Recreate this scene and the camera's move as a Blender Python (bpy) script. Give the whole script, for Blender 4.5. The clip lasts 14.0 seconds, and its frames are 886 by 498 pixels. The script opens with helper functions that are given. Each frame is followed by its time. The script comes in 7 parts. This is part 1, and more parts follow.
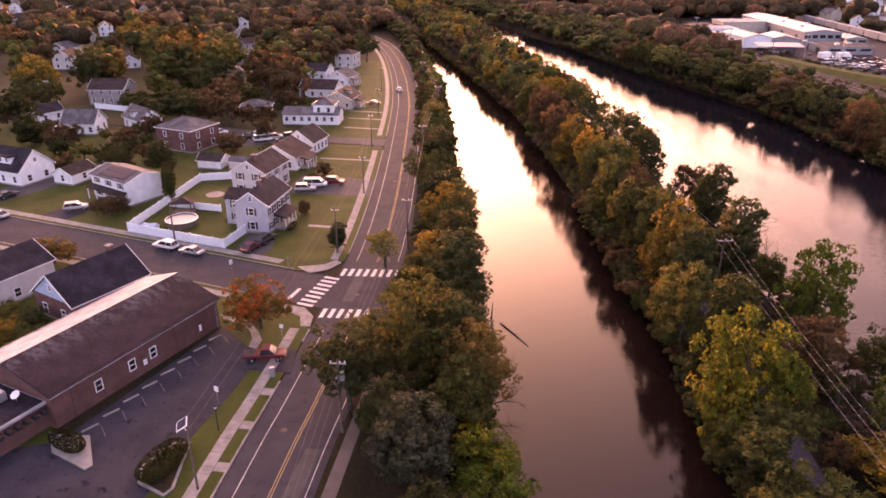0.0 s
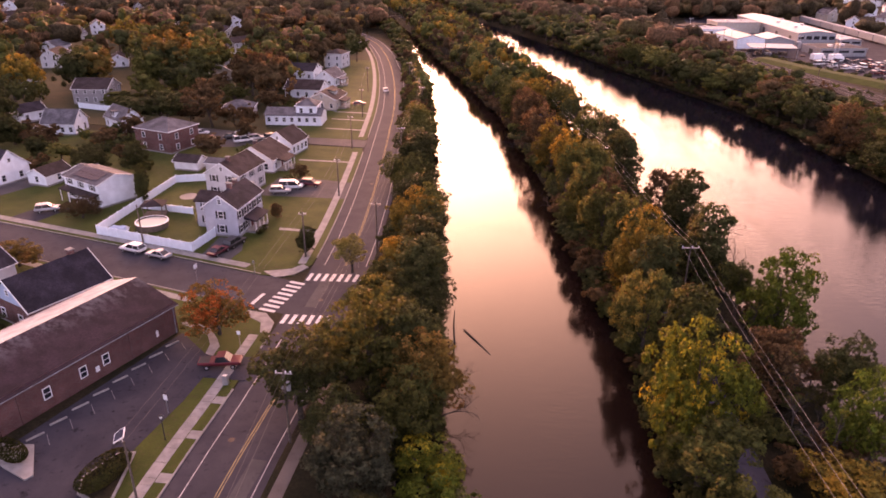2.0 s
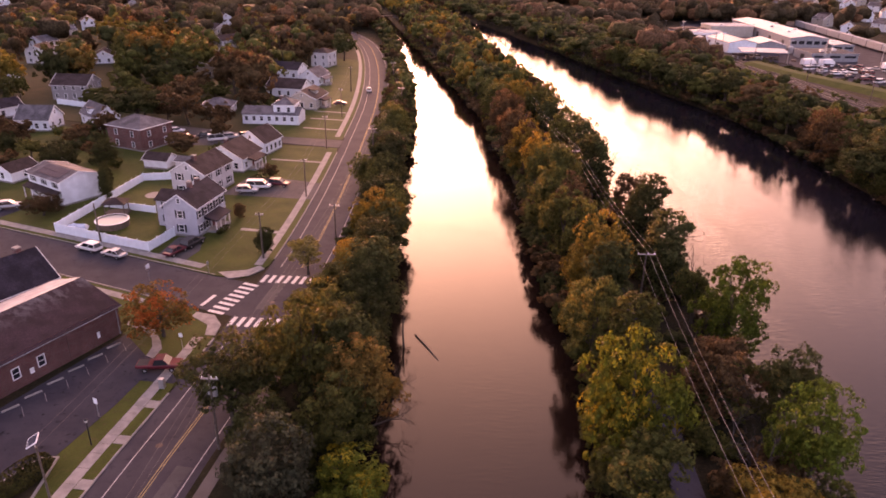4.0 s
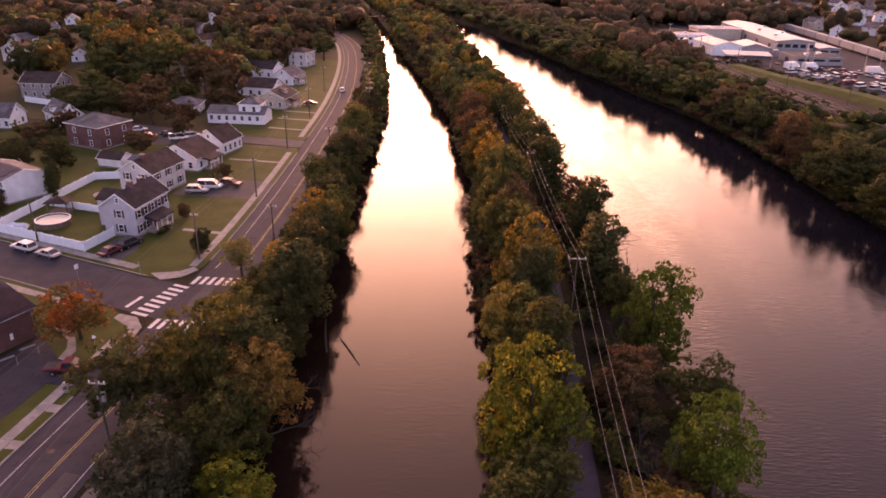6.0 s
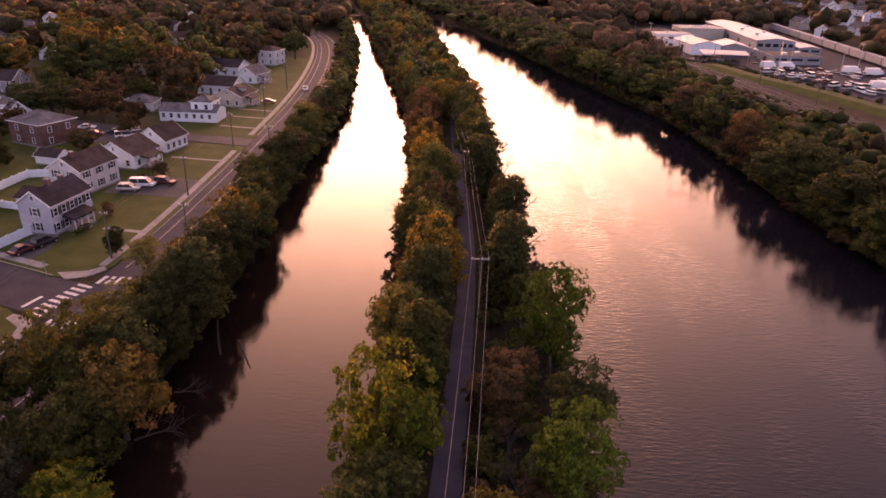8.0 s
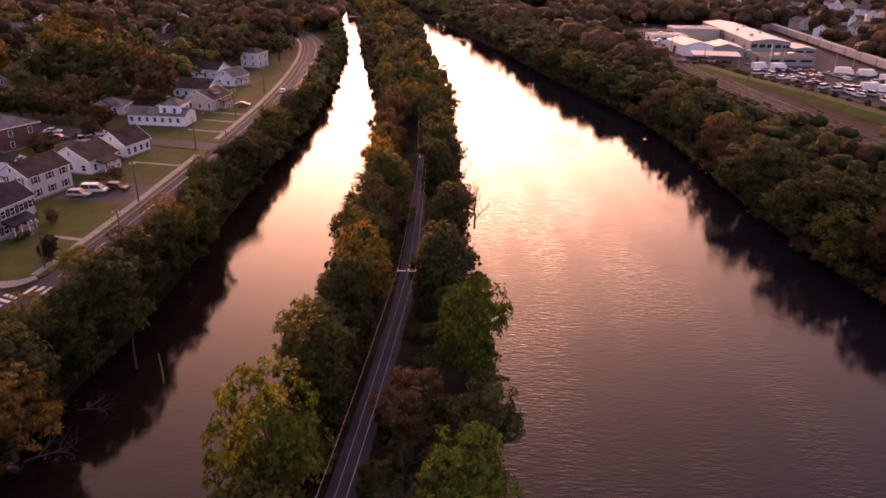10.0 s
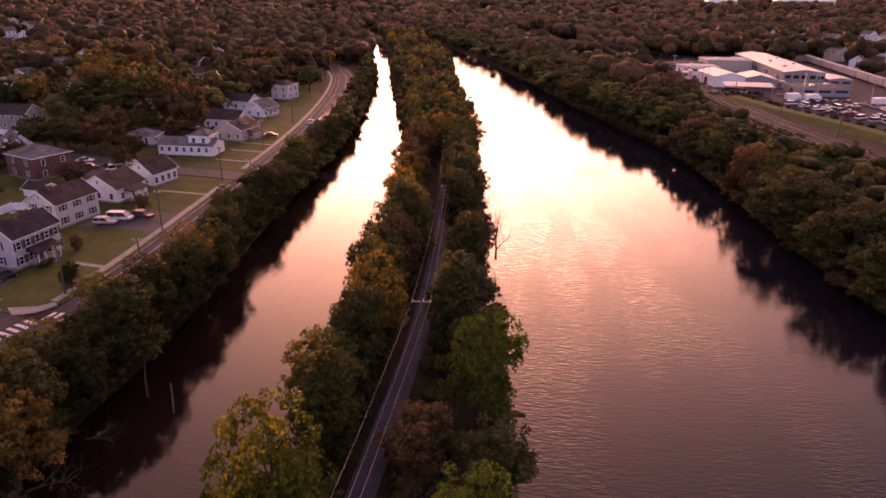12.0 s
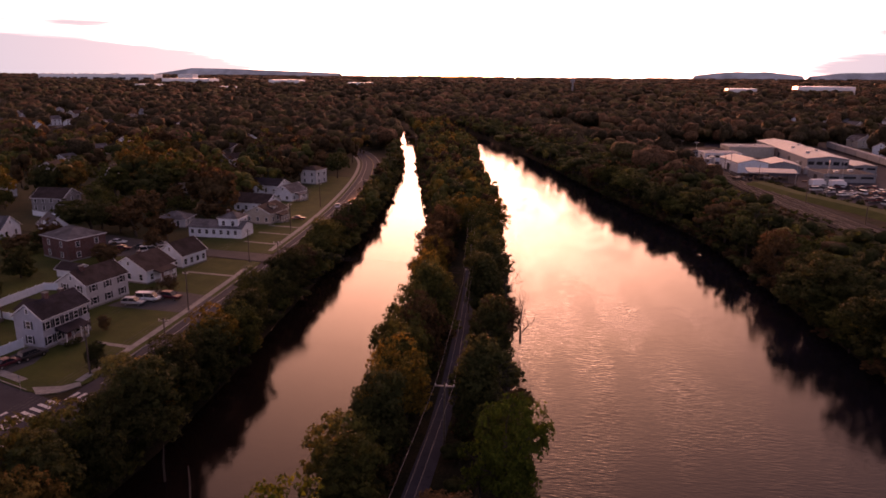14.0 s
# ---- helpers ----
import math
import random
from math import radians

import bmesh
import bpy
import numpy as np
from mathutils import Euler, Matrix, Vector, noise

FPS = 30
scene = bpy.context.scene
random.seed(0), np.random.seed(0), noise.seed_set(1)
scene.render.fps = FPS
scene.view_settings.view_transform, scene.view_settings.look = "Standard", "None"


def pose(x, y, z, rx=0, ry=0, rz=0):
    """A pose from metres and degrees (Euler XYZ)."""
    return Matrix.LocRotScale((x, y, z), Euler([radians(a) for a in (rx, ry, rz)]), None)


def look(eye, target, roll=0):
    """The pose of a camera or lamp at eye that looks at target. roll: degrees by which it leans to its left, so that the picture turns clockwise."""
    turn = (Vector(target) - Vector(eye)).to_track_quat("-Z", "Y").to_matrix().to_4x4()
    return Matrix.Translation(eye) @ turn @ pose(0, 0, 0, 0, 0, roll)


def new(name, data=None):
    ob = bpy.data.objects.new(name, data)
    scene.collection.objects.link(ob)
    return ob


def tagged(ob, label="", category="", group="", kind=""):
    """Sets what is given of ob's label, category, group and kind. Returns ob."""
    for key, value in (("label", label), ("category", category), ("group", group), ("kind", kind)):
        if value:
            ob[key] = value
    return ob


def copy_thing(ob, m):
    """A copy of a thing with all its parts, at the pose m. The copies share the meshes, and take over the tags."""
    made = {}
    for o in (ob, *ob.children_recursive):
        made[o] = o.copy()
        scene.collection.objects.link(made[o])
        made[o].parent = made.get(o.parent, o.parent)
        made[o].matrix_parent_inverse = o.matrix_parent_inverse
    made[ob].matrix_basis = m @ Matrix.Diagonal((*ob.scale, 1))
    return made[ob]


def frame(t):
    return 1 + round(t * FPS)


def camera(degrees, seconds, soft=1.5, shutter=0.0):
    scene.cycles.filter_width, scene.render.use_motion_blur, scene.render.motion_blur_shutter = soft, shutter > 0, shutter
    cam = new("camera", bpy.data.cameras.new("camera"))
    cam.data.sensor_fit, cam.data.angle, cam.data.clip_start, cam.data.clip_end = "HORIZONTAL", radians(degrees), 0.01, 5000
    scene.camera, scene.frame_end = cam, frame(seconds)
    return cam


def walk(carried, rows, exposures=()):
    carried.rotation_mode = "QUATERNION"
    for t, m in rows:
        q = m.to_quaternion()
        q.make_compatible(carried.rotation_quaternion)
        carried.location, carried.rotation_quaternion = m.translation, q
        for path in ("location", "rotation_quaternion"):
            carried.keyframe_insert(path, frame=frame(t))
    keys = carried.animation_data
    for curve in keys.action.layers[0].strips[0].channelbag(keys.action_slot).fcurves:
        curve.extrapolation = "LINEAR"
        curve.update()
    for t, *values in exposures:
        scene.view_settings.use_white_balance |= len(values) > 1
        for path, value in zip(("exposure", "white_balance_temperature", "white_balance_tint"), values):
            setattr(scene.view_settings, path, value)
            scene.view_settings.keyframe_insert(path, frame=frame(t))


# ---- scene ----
# ---------------------------------------------------------------- camera
cam = camera(65.0, 14.0, soft=1.7)
PATH = [
    (0, (-5.65, -2.93, 50.71), (-10.42, 88.44, 10.36), 0.08),
    (0.5, (-4.33, -2.59, 50.92), (-9.17, 88.74, 10.49), 0.14),
    (1, (-2.97, -2.06, 51.11), (-7.84, 89.24, 10.59), 0.16),
    (1.5, (-1.47, -1.58, 51.31), (-6.44, 89.67, 10.72), 0.20),
    (2, (-0.03, -1.12, 51.28), (-5.02, 90.15, 10.72), 0.30),
    (4.5, (9.30, 1.73, 51.02), (4.09, 93.02, 10.52), 1.13),
    (5, (11.74, 2.39, 50.99), (6.49, 93.67, 10.51), 1.24),
    (5.5, (14.74, 3.04, 50.91), (9.33, 94.34, 10.49), 1.34),
    (6, (17.81, 3.74, 50.67), (12.29, 95.08, 10.33), 1.36),
    (6.5, (21.34, 4.57, 50.46), (15.65, 95.91, 10.15), 1.43),
    (7, (24.85, 5.26, 50.28), (19.04, 96.59, 9.97), 1.46),
    (7.5, (28.49, 6.28, 50.03), (22.57, 97.60, 9.72), 1.46),
    (8, (32.09, 7.27, 49.77), (26.05, 98.60, 9.50), 1.41),
    (8.5, (35.79, 8.42, 49.92), (29.60, 99.72, 9.60), 1.38),
    (9, (39.03, 9.62, 50.28), (32.59, 100.90, 9.94), 1.38),
    (11.5, (45.05, 13.90, 49.19), (34.30, 105.49, 10.51), 0.59),
    (12, (45.00, 13.95, 49.09), (32.78, 106.38, 12.93), 0.58),
    (12.5, (45.00, 13.95, 49.09), (31.33, 107.27, 15.84), 0.61),
    (13, (45.00, 13.95, 49.09), (30.37, 107.73, 17.60), 0.61),
    (13.5, (45.00, 13.95, 49.09), (29.85, 107.70, 17.74), 0.50),
    (14, (45.00, 13.95, 49.09), (28.75, 109.45, 24.25), 0.37),
]
walk(cam, [(t, look(eye, target, roll)) for t, eye, target, roll in PATH],
     [(0.0, 2.74, 9200, 79), (5.0, 2.38, 9200, 80), (9.0, 1.92, 9200, 80), (11.5, 1.76, 9300, 92), (12.5, 1.66, 9600, 98), (13.0, 1.3, 9600, 98), (13.5, 1.14, 9600, 96), (14.0, 0.7, 9300, 86)])

# ---------------------------------------------------------------- sky and sun
SUN_AZ = math.atan2(-0.152, 0.988)          # from +y towards +x
SUN_EL = radians(0.9)
SUN_DIR = Vector((math.sin(SUN_AZ) * math.cos(SUN_EL), math.cos(SUN_AZ) * math.cos(SUN_EL), math.sin(SUN_EL)))

world = bpy.data.worlds.new("dusk_sky")
scene.world = world
world.use_nodes = True
wn, wl = world.node_tree.nodes, world.node_tree.links
wn.clear()
w_out = wn.new("ShaderNodeOutputWorld")
sky = wn.new("ShaderNodeTexSky")
sky.sky_type, sky.sun_disc = "NISHITA", False
sky.sun_elevation, sky.sun_rotation = radians(2.0), SUN_AZ
sky.air_density, sky.dust_density, sky.ozone_density = 1.3, 2.5, 2.0
bg_sky = wn.new("ShaderNodeBackground")
wl.new(sky.outputs["Color"], bg_sky.inputs["Color"])
co = wn.new("ShaderNodeTexCoord")


def wmath(op, a, b=None, c=None):
    n = wn.new("ShaderNodeMath")
    n.operation = op
    for k, v in enumerate((a, b, c)):
        if v is None:
            continue
        if isinstance(v, (int, float)):
            n.inputs[k].default_value = v
        else:
            wl.new(v, n.inputs[k])
    return n.outputs[0]


dot = wn.new("ShaderNodeVectorMath")
dot.operation = "DOT_PRODUCT"
dot.inputs[1].default_value = SUN_DIR
wl.new(co.outputs["Generated"], dot.inputs[0])
angle = wmath("ARCCOSINE", wmath("MINIMUM", dot.outputs["Value"], 0.99999))
sep = wn.new("ShaderNodeSeparateXYZ")
wl.new(co.outputs["Generated"], sep.inputs[0])
# thin streaks of cloud low in the sky
cmap = wn.new("ShaderNodeMapping")
cmap.inputs["Scale"].default_value = (2.2, 2.2, 26.0)
wl.new(co.outputs["Generated"], cmap.inputs["Vector"])
cno = wn.new("ShaderNodeTexNoise")
cno.inputs["Scale"].default_value, cno.inputs["Detail"].default_value = 1.6, 5.0
wl.new(cmap.outputs[0], cno.inputs["Vector"])
cloud = wn.new("ShaderNodeMapRange")
cloud.interpolation_type = "SMOOTHSTEP"
cloud.inputs[1].default_value, cloud.inputs[2].default_value = 0.52, 0.66
cloud.inputs[3].default_value, cloud.inputs[4].default_value = 1.0, 0.08
# the low cloud thickens towards the horizon away from the sun
low = wmath("EXPONENT", wmath("MULTIPLY", wmath("ABSOLUTE", sep.outputs["Z"]), -22.0))
aside = wmath("MINIMUM", wmath("MULTIPLY", angle, 1.6), 1.0)
# a long bank of cloud west of the sun, just above the plain
across = wn.new("ShaderNodeVectorMath")
across.operation = "DOT_PRODUCT"
across.inputs[1].default_value = (-math.cos(SUN_AZ), math.sin(SUN_AZ), 0.0)
wl.new(co.outputs["Generated"], across.inputs[0])


def wspan(v, a, b, lo, hi):
    m = wn.new("ShaderNodeMapRange")
    m.interpolation_type = "SMOOTHSTEP"
    wl.new(v, m.inputs[0])
    for k, x in zip((1, 2, 3, 4), (a, b, lo, hi)):
        m.inputs[k].default_value = x
    return m.outputs[0]


ragged = wmath("MULTIPLY_ADD", wmath("SUBTRACT", cno.outputs["Fac"], 0.5), 0.05, sep.outputs["Z"])
bank = wmath("MULTIPLY", wspan(ragged, 0.016, 0.058, 1.0, 0.0), wspan(across.outputs["Value"], 0.10, 0.48, 0.0, 1.0))
wl.new(wmath("SUBTRACT", wmath("ADD", wmath("MULTIPLY_ADD", bank, 0.25, wmath("SUBTRACT", cno.outputs["Fac"], wmath("MULTIPLY", wmath("MAXIMUM", wmath("SUBTRACT", sep.outputs["Z"], 0.09), 0.0), 1.3))), wmath("MULTIPLY", wmath("MULTIPLY", low, aside), 0.20)), wmath("MULTIPLY", wmath("SUBTRACT", 1.0, aside), 0.3)), cloud.inputs[0])
# the sky pales to yellow close round the sun
veil = wmath("SUBTRACT", 1.0, wmath("MULTIPLY", wmath("EXPONENT", wmath("MULTIPLY", wmath("POWER", wmath("DIVIDE", angle, radians(3.0)), 2.0), -1.0)), 0.97))
wl.new(wmath("MULTIPLY", wmath("MULTIPLY", veil, cloud.outputs[0]), 0.08), bg_sky.inputs["Strength"])
shaders = [bg_sky.outputs[0]]
bg_cloud = wn.new("ShaderNodeBackground")
bg_cloud.inputs["Color"].default_value = (0.36, 0.86, 1.0, 1)
wl.new(wmath("MULTIPLY", wmath("SUBTRACT", 1.0, cloud.outputs[0]), 0.42), bg_cloud.inputs["Strength"])
shaders.append(bg_cloud.outputs[0])


def glow(colour, strength, width, own=False):
    """A smooth lobe of dusk light round the sun's direction."""
    lobe = wmath("EXPONENT", wmath("MULTIPLY", wmath("POWER", wmath("DIVIDE", angle, radians(width)), 2.0), -1.0))
    b = wn.new("ShaderNodeBackground")
    b.inputs["Color"].default_value = (*colour, 1)
    clear = cloud.outputs[0] if own else wmath("MULTIPLY", cloud.outputs[0], veil)
    wl.new(wmath("MULTIPLY", wmath("MULTIPLY", lobe, strength), clear), b.inputs["Strength"])
    shaders.append(b.outputs[0])


glow((1.0, 0.92, 0.62), 60.0, 0.6, True)
glow((1.0, 0.46, 0.010), 8.0, 2.5, True)
glow((0.98, 0.84, 0.60), 3.3, 17.0)
glow((0.92, 0.61, 0.27), 2.3, 28.0)
glow((0.76, 0.88, 0.82), 0.27, 48.0)
glow((0.50, 0.54, 0.72), 0.145, 115.0)
# the clear blue-violet sky opposite the sunset
back = wmath("EXPONENT", wmath("MULTIPLY", wmath("POWER", wmath("DIVIDE", wmath("SUBTRACT", math.pi, angle), radians(80.0)), 2.0), -1.0))
b = wn.new("ShaderNodeBackground")
b.inputs["Color"].default_value = (0.35, 0.69, 1.0, 1)
wl.new(wmath("MULTIPLY", back, 0.32), b.inputs["Strength"])
shaders.append(b.outputs[0])
# pale light low round the whole horizon
rim = wmath("EXPONENT", wmath("MULTIPLY", wmath("POWER", wmath("MULTIPLY", sep.outputs["Z"], 6.5), 2.0), -1.0))
b = wn.new("ShaderNodeBackground")
b.inputs["Color"].default_value = (0.86, 0.94, 1.0, 1)
facing = wmath("MAXIMUM", wmath("MULTIPLY_ADD", dot.outputs["Value"], 0.75, 0.25), 0.08)
wl.new(wmath("MULTIPLY", wmath("MULTIPLY", wmath("MULTIPLY", rim, facing), 1.1), wmath("MULTIPLY", cloud.outputs[0], veil)), b.inputs["Strength"])
shaders.append(b.outputs[0])
total = shaders[0]
for s in shaders[1:]:
    add = wn.new("ShaderNodeAddShader")
    wl.new(total, add.inputs[0]), wl.new(s, add.inputs[1])
    total = add.outputs[0]
wl.new(total, w_out.inputs[0])

sun = new("sun", bpy.data.lights.new("sun", "SUN"))
sun.data.energy, sun.data.angle, sun.data.color = 2.2, radians(0.6), (1.0, 0.46, 0.20)
sun.matrix_world = look((0, 0, 60), Vector((0, 0, 60)) - SUN_DIR)


# ---------------------------------------------------------------- materials
class Mat:
    """A node material with short-hand for its nodes."""

    def __init__(self, name):
        self.m = bpy.data.materials.new(name)
        self.m.use_nodes = True
        self.n, self.l = self.m.node_tree.nodes, self.m.node_tree.links
        self.b = self.n["Principled BSDF"]
        self.out = self.n["Material Output"]
        self.tc = self.n.new("ShaderNodeTexCoord")
        self.geo = self.n.new("ShaderNodeNewGeometry")
        self.obj = self.n.new("ShaderNodeObjectInfo")

    def put(self, sock, v):
        if isinstance(v, (int, float)):
            sock.default_value = v
        elif isinstance(v, tuple):
            sock.default_value = (*v, 1) if len(v) == 3 and sock.type == "RGBA" else v
        else:
            self.l.new(v, sock)

    def noise(self, scale, detail=4.0, rough=0.55, vec=None, stretch=None):
        t = self.n.new("ShaderNodeTexNoise")
        t.inputs["Scale"].default_value, t.inputs["Detail"].default_value, t.inputs["Roughness"].default_value = scale, detail, rough
        v = vec or self.geo.outputs["Position"]
        if stretch:
            mp = self.n.new("ShaderNodeMapping")
            mp.inputs["Scale"].default_value = stretch[:3]
            if len(stretch) > 3:
                mp.inputs["Rotation"].default_value = (0, 0, stretch[3])
            self.l.new(v, mp.inputs["Vector"])
            v = mp.outputs[0]
        self.l.new(v, t.inputs["Vector"])
        return t.outputs["Fac"]

    def span(self, v, a, b, lo=0.0, hi=1.0):
        t = self.n.new("ShaderNodeMapRange")
        t.interpolation_type = "SMOOTHSTEP"
        self.put(t.inputs[0], v)
        for k, x in zip((1, 2, 3, 4), (a, b, lo, hi)):
            t.inputs[k].default_value = x
        return t.outputs[0]

    def mix(self, f, a, b, mode="MIX"):
        t = self.n.new("ShaderNodeMixRGB")
        t.blend_type = mode
        self.put(t.inputs[0], f), self.put(t.inputs[1], a), self.put(t.inputs[2], b)
        return t.outputs[0]

    def math(self, op, a, b):
        t = self.n.new("ShaderNodeMath")
        t.operation = op
        self.put(t.inputs[0], a), self.put(t.inputs[1], b)
        return t.outputs[0]

    def bump(self, height, strength, distance):
        t = self.n.new("ShaderNodeBump")
        t.inputs["Strength"].default_value, t.inputs["Distance"].default_value = strength, distance
        self.l.new(height, t.inputs["Height"])
        self.l.new(t.outputs[0], self.b.inputs["Normal"])

    def done(self, colour, rough=0.8, metal=0.0, spec=0.3):
        self.put(self.b.inputs["Base Color"], colour), self.put(self.b.inputs["Roughness"], rough)
        self.b.inputs["Metallic"].default_value = metal
        self.b.inputs["Specular IOR Level"].default_value = spec
        return self.m


def plain(name, colour, rough=0.6, metal=0.0, vary=0.18, scale=1.5, spec=0.3):
    """Paint, metal or stone with faint stains and grain."""
    k = Mat(name)
    a = k.span(k.noise(scale, 5), 0.3, 0.7, 1 - vary, 1 + vary * 0.4)
    g = k.span(k.noise(scale * 14, 3), 0.3, 0.7, 1 - vary * 0.5, 1.0)
    return k.done(k.mix(1.0, k.mix(1.0, colour, a, "MULTIPLY"), g, "MULTIPLY"), rough, metal, spec)


def siding(name, colour):
    """Painted clapboards: fine level laps, faint dirt."""
    k = Mat(name)
    w = k.n.new("ShaderNodeTexWave")
    w.bands_direction, w.wave_profile = "Z", "SAW"
    w.inputs["Scale"].default_value = 1.9
    k.l.new(k.geo.outputs["Position"], w.inputs["Vector"])
    dirt = k.span(k.noise(0.7, 5), 0.35, 0.75, 0.86, 1.03)
    lap = k.span(w.outputs["Fac"], 0.0, 0.12, 0.86, 1.0)
    k.bump(w.outputs["Fac"], 0.5, 0.03)
    return k.done(k.mix(1.0, k.mix(1.0, colour, dirt, "MULTIPLY"), lap, "MULTIPLY"), 0.55)


def shingle(name, c1, c2):
    """Asphalt shingles: courses, mottled tabs, weather streaks."""
    k = Mat(name)
    w = k.n.new("ShaderNodeTexWave")
    w.bands_direction, w.wave_profile = "Z", "SAW"
    w.inputs["Scale"].default_value = 2.6
    k.l.new(k.geo.outputs["Position"], w.inputs["Vector"])
    f = k.span(k.noise(5.0, 4, 0.7), 0.3, 0.7)
    big = k.span(k.noise(0.4, 5, 0.6), 0.34, 0.68, 0.6, 1.3)
    col = k.mix(1.0, k.mix(f, c1, c2), big, "MULTIPLY")
    k.bump(w.outputs["Fac"], 0.6, 0.02)
    return k.done(k.mix(1.0, col, k.span(w.outputs["Fac"], 0.0, 0.15, 0.75, 1.0), "MULTIPLY"), 0.82, spec=0.12)


def brickwork(name, c1, c2, mortar):
    k = Mat(name)
    t = k.n.new("ShaderNodeTexBrick")
    t.inputs["Color1"].default_value, t.inputs["Color2"].default_value, t.inputs["Mortar"].default_value = (*c1, 1), (*c2, 1), (*mortar, 1)
    t.inputs["Scale"].default_value = 1.0
    t.inputs["Brick Width"].default_value, t.inputs["Row Height"].default_value, t.inputs["Mortar Size"].default_value = 0.22, 0.075, 0.008
    cmb, sp = k.n.new("ShaderNodeCombineXYZ"), k.n.new("ShaderNodeSeparateXYZ")
    k.l.new(k.tc.outputs["Object"], sp.inputs[0])
    k.l.new(k.math("ADD", sp.outputs[0], sp.outputs[1]), cmb.inputs[0])
    k.l.new(sp.outputs[2], cmb.inputs[1])
    k.l.new(cmb.outputs[0], t.inputs["Vector"])
    st = k.span(k.noise(0.5, 5), 0.3, 0.75, 0.72, 1.12)
    return k.done(k.mix(1.0, t.outputs["Color"], st, "MULTIPLY"), 0.85)


def leaf(name, dark, light, accent, share):
    """Leaves of one kind of tree: light and dark leaves, and a patch turned to the accent colour."""
    k = Mat(name)
    r = k.geo.outputs["Random Per Island"]
    c = k.mix(r, dark, light)
    patch = k.noise(0.22, 2, 0.5, k.tc.outputs["Object"])
    shift = k.math("ADD", patch, k.math("MULTIPLY", k.math("SUBTRACT", k.obj.outputs["Random"], 0.5), 0.16))
    shift = k.math("ADD", shift, k.math("MULTIPLY", r, 0.12))
    c = k.mix(k.span(shift, 0.74 - share * 0.5, 0.86 - share * 0.5), c, accent)
    c = k.mix(1.0, c, k.span(k.obj.outputs["Random"], 0.0, 1.0, 0.75, 1.25), "MULTIPLY")
    tuft = k.noise(1.1, 4, 0.65)
    far_kind = name.startswith("far")
    c = k.mix(1.0, c, k.span(tuft, 0.3, 0.7, 0.45 if far_kind else 0.6, 1.45 if far_kind else 1.3), "MULTIPLY")
    k.bump(k.noise(0.8 if far_kind else 1.3, 5, 0.75), 1.0, 1.3 if far_kind else 0.6)
    k.done(c, 0.75, 0.0, 0.08)
    tr, ms = k.n.new("ShaderNodeBsdfTranslucent"), k.n.new("ShaderNodeMixShader")
    k.l.new(c, tr.inputs["Color"])
    ms.inputs[0].default_value = 0.16 if name.startswith("far") else 0.36
    k.l.new(k.b.outputs[0], ms.inputs[1]), k.l.new(tr.outputs[0], ms.inputs[2])
    k.l.new(ms.outputs[0], k.out.inputs["Surface"])
    return k.m


LEAF = {
    "dark": leaf("dark_green_leaves", (0.038, 0.046, 0.016), (0.081, 0.089, 0.032), (0.149, 0.115, 0.027), 0.05),
    "olive": leaf("olive_leaves", (0.056, 0.064, 0.019), (0.118, 0.124, 0.034), (0.19, 0.14, 0.032), 0.16),
    "green": leaf("green_leaves", (0.054, 0.092, 0.014), (0.132, 0.185, 0.028), (0.26, 0.23, 0.03), 0.16),
    "yellow": leaf("yellowing_leaves", (0.072, 0.100, 0.016), (0.170, 0.195, 0.026), (0.43, 0.31, 0.03), 0.38),
    "gold": leaf("golden_leaves", (0.130, 0.098, 0.021), (0.245, 0.165, 0.032), (0.33, 0.18, 0.028), 0.28),
    "orange": leaf("orange_leaves", (0.12, 0.085, 0.024), (0.20, 0.13, 0.035), (0.29, 0.14, 0.045), 0.28),
    "red": leaf("red_leaves", (0.10, 0.072, 0.02), (0.20, 0.115, 0.03), (0.32, 0.085, 0.022), 0.40),
    "grey": leaf("grey_green_leaves", (0.050, 0.060, 0.036), (0.105, 0.115, 0.068), (0.14, 0.125, 0.05), 0.05),
    "rust": leaf("rust_brown_leaves", (0.078, 0.050, 0.026), (0.142, 0.084, 0.038), (0.17, 0.09, 0.036), 0.16),
    "pale": leaf("pale_thin_leaves", (0.176, 0.149, 0.041), (0.297, 0.257, 0.074), (0.378, 0.284, 0.068), 0.2),
}
for far_tone, c in (("far_dark", (0.075, 0.054, 0.029)), ("far_olive", (0.106, 0.077, 0.033)), ("far_rust", (0.135, 0.068, 0.036))):
    LEAF[far_tone] = leaf(far_tone + "_leaves", tuple(v * 0.85 for v in c), tuple(v * 1.15 for v in c), tuple(v * 1.5 for v in c), 0.12)
BARK = plain("bark", (0.085, 0.066, 0.052), 0.9, vary=0.4, scale=2.5)
DEAD = plain("bare_grey_wood", (0.064, 0.052, 0.045), 0.9, vary=0.35, scale=3)

k = Mat("lawn_grass")
g1 = k.mix(k.span(k.noise(0.16, 5, 0.6), 0.32, 0.68), (0.030, 0.046, 0.008), (0.056, 0.070, 0.013))
g1 = k.mix(k.span(k.noise(1.4, 5, 0.7), 0.52, 0.72), g1, (0.070, 0.056, 0.022))
g1 = k.mix(1.0, g1, k.span(k.noise(9.0, 3, 0.7), 0.25, 0.75, 0.65, 1.25), "MULTIPLY")
k.bump(k.noise(7.0, 4, 0.7), 0.6, 0.06)
GRASS = k.done(g1, 0.9, spec=0.15)

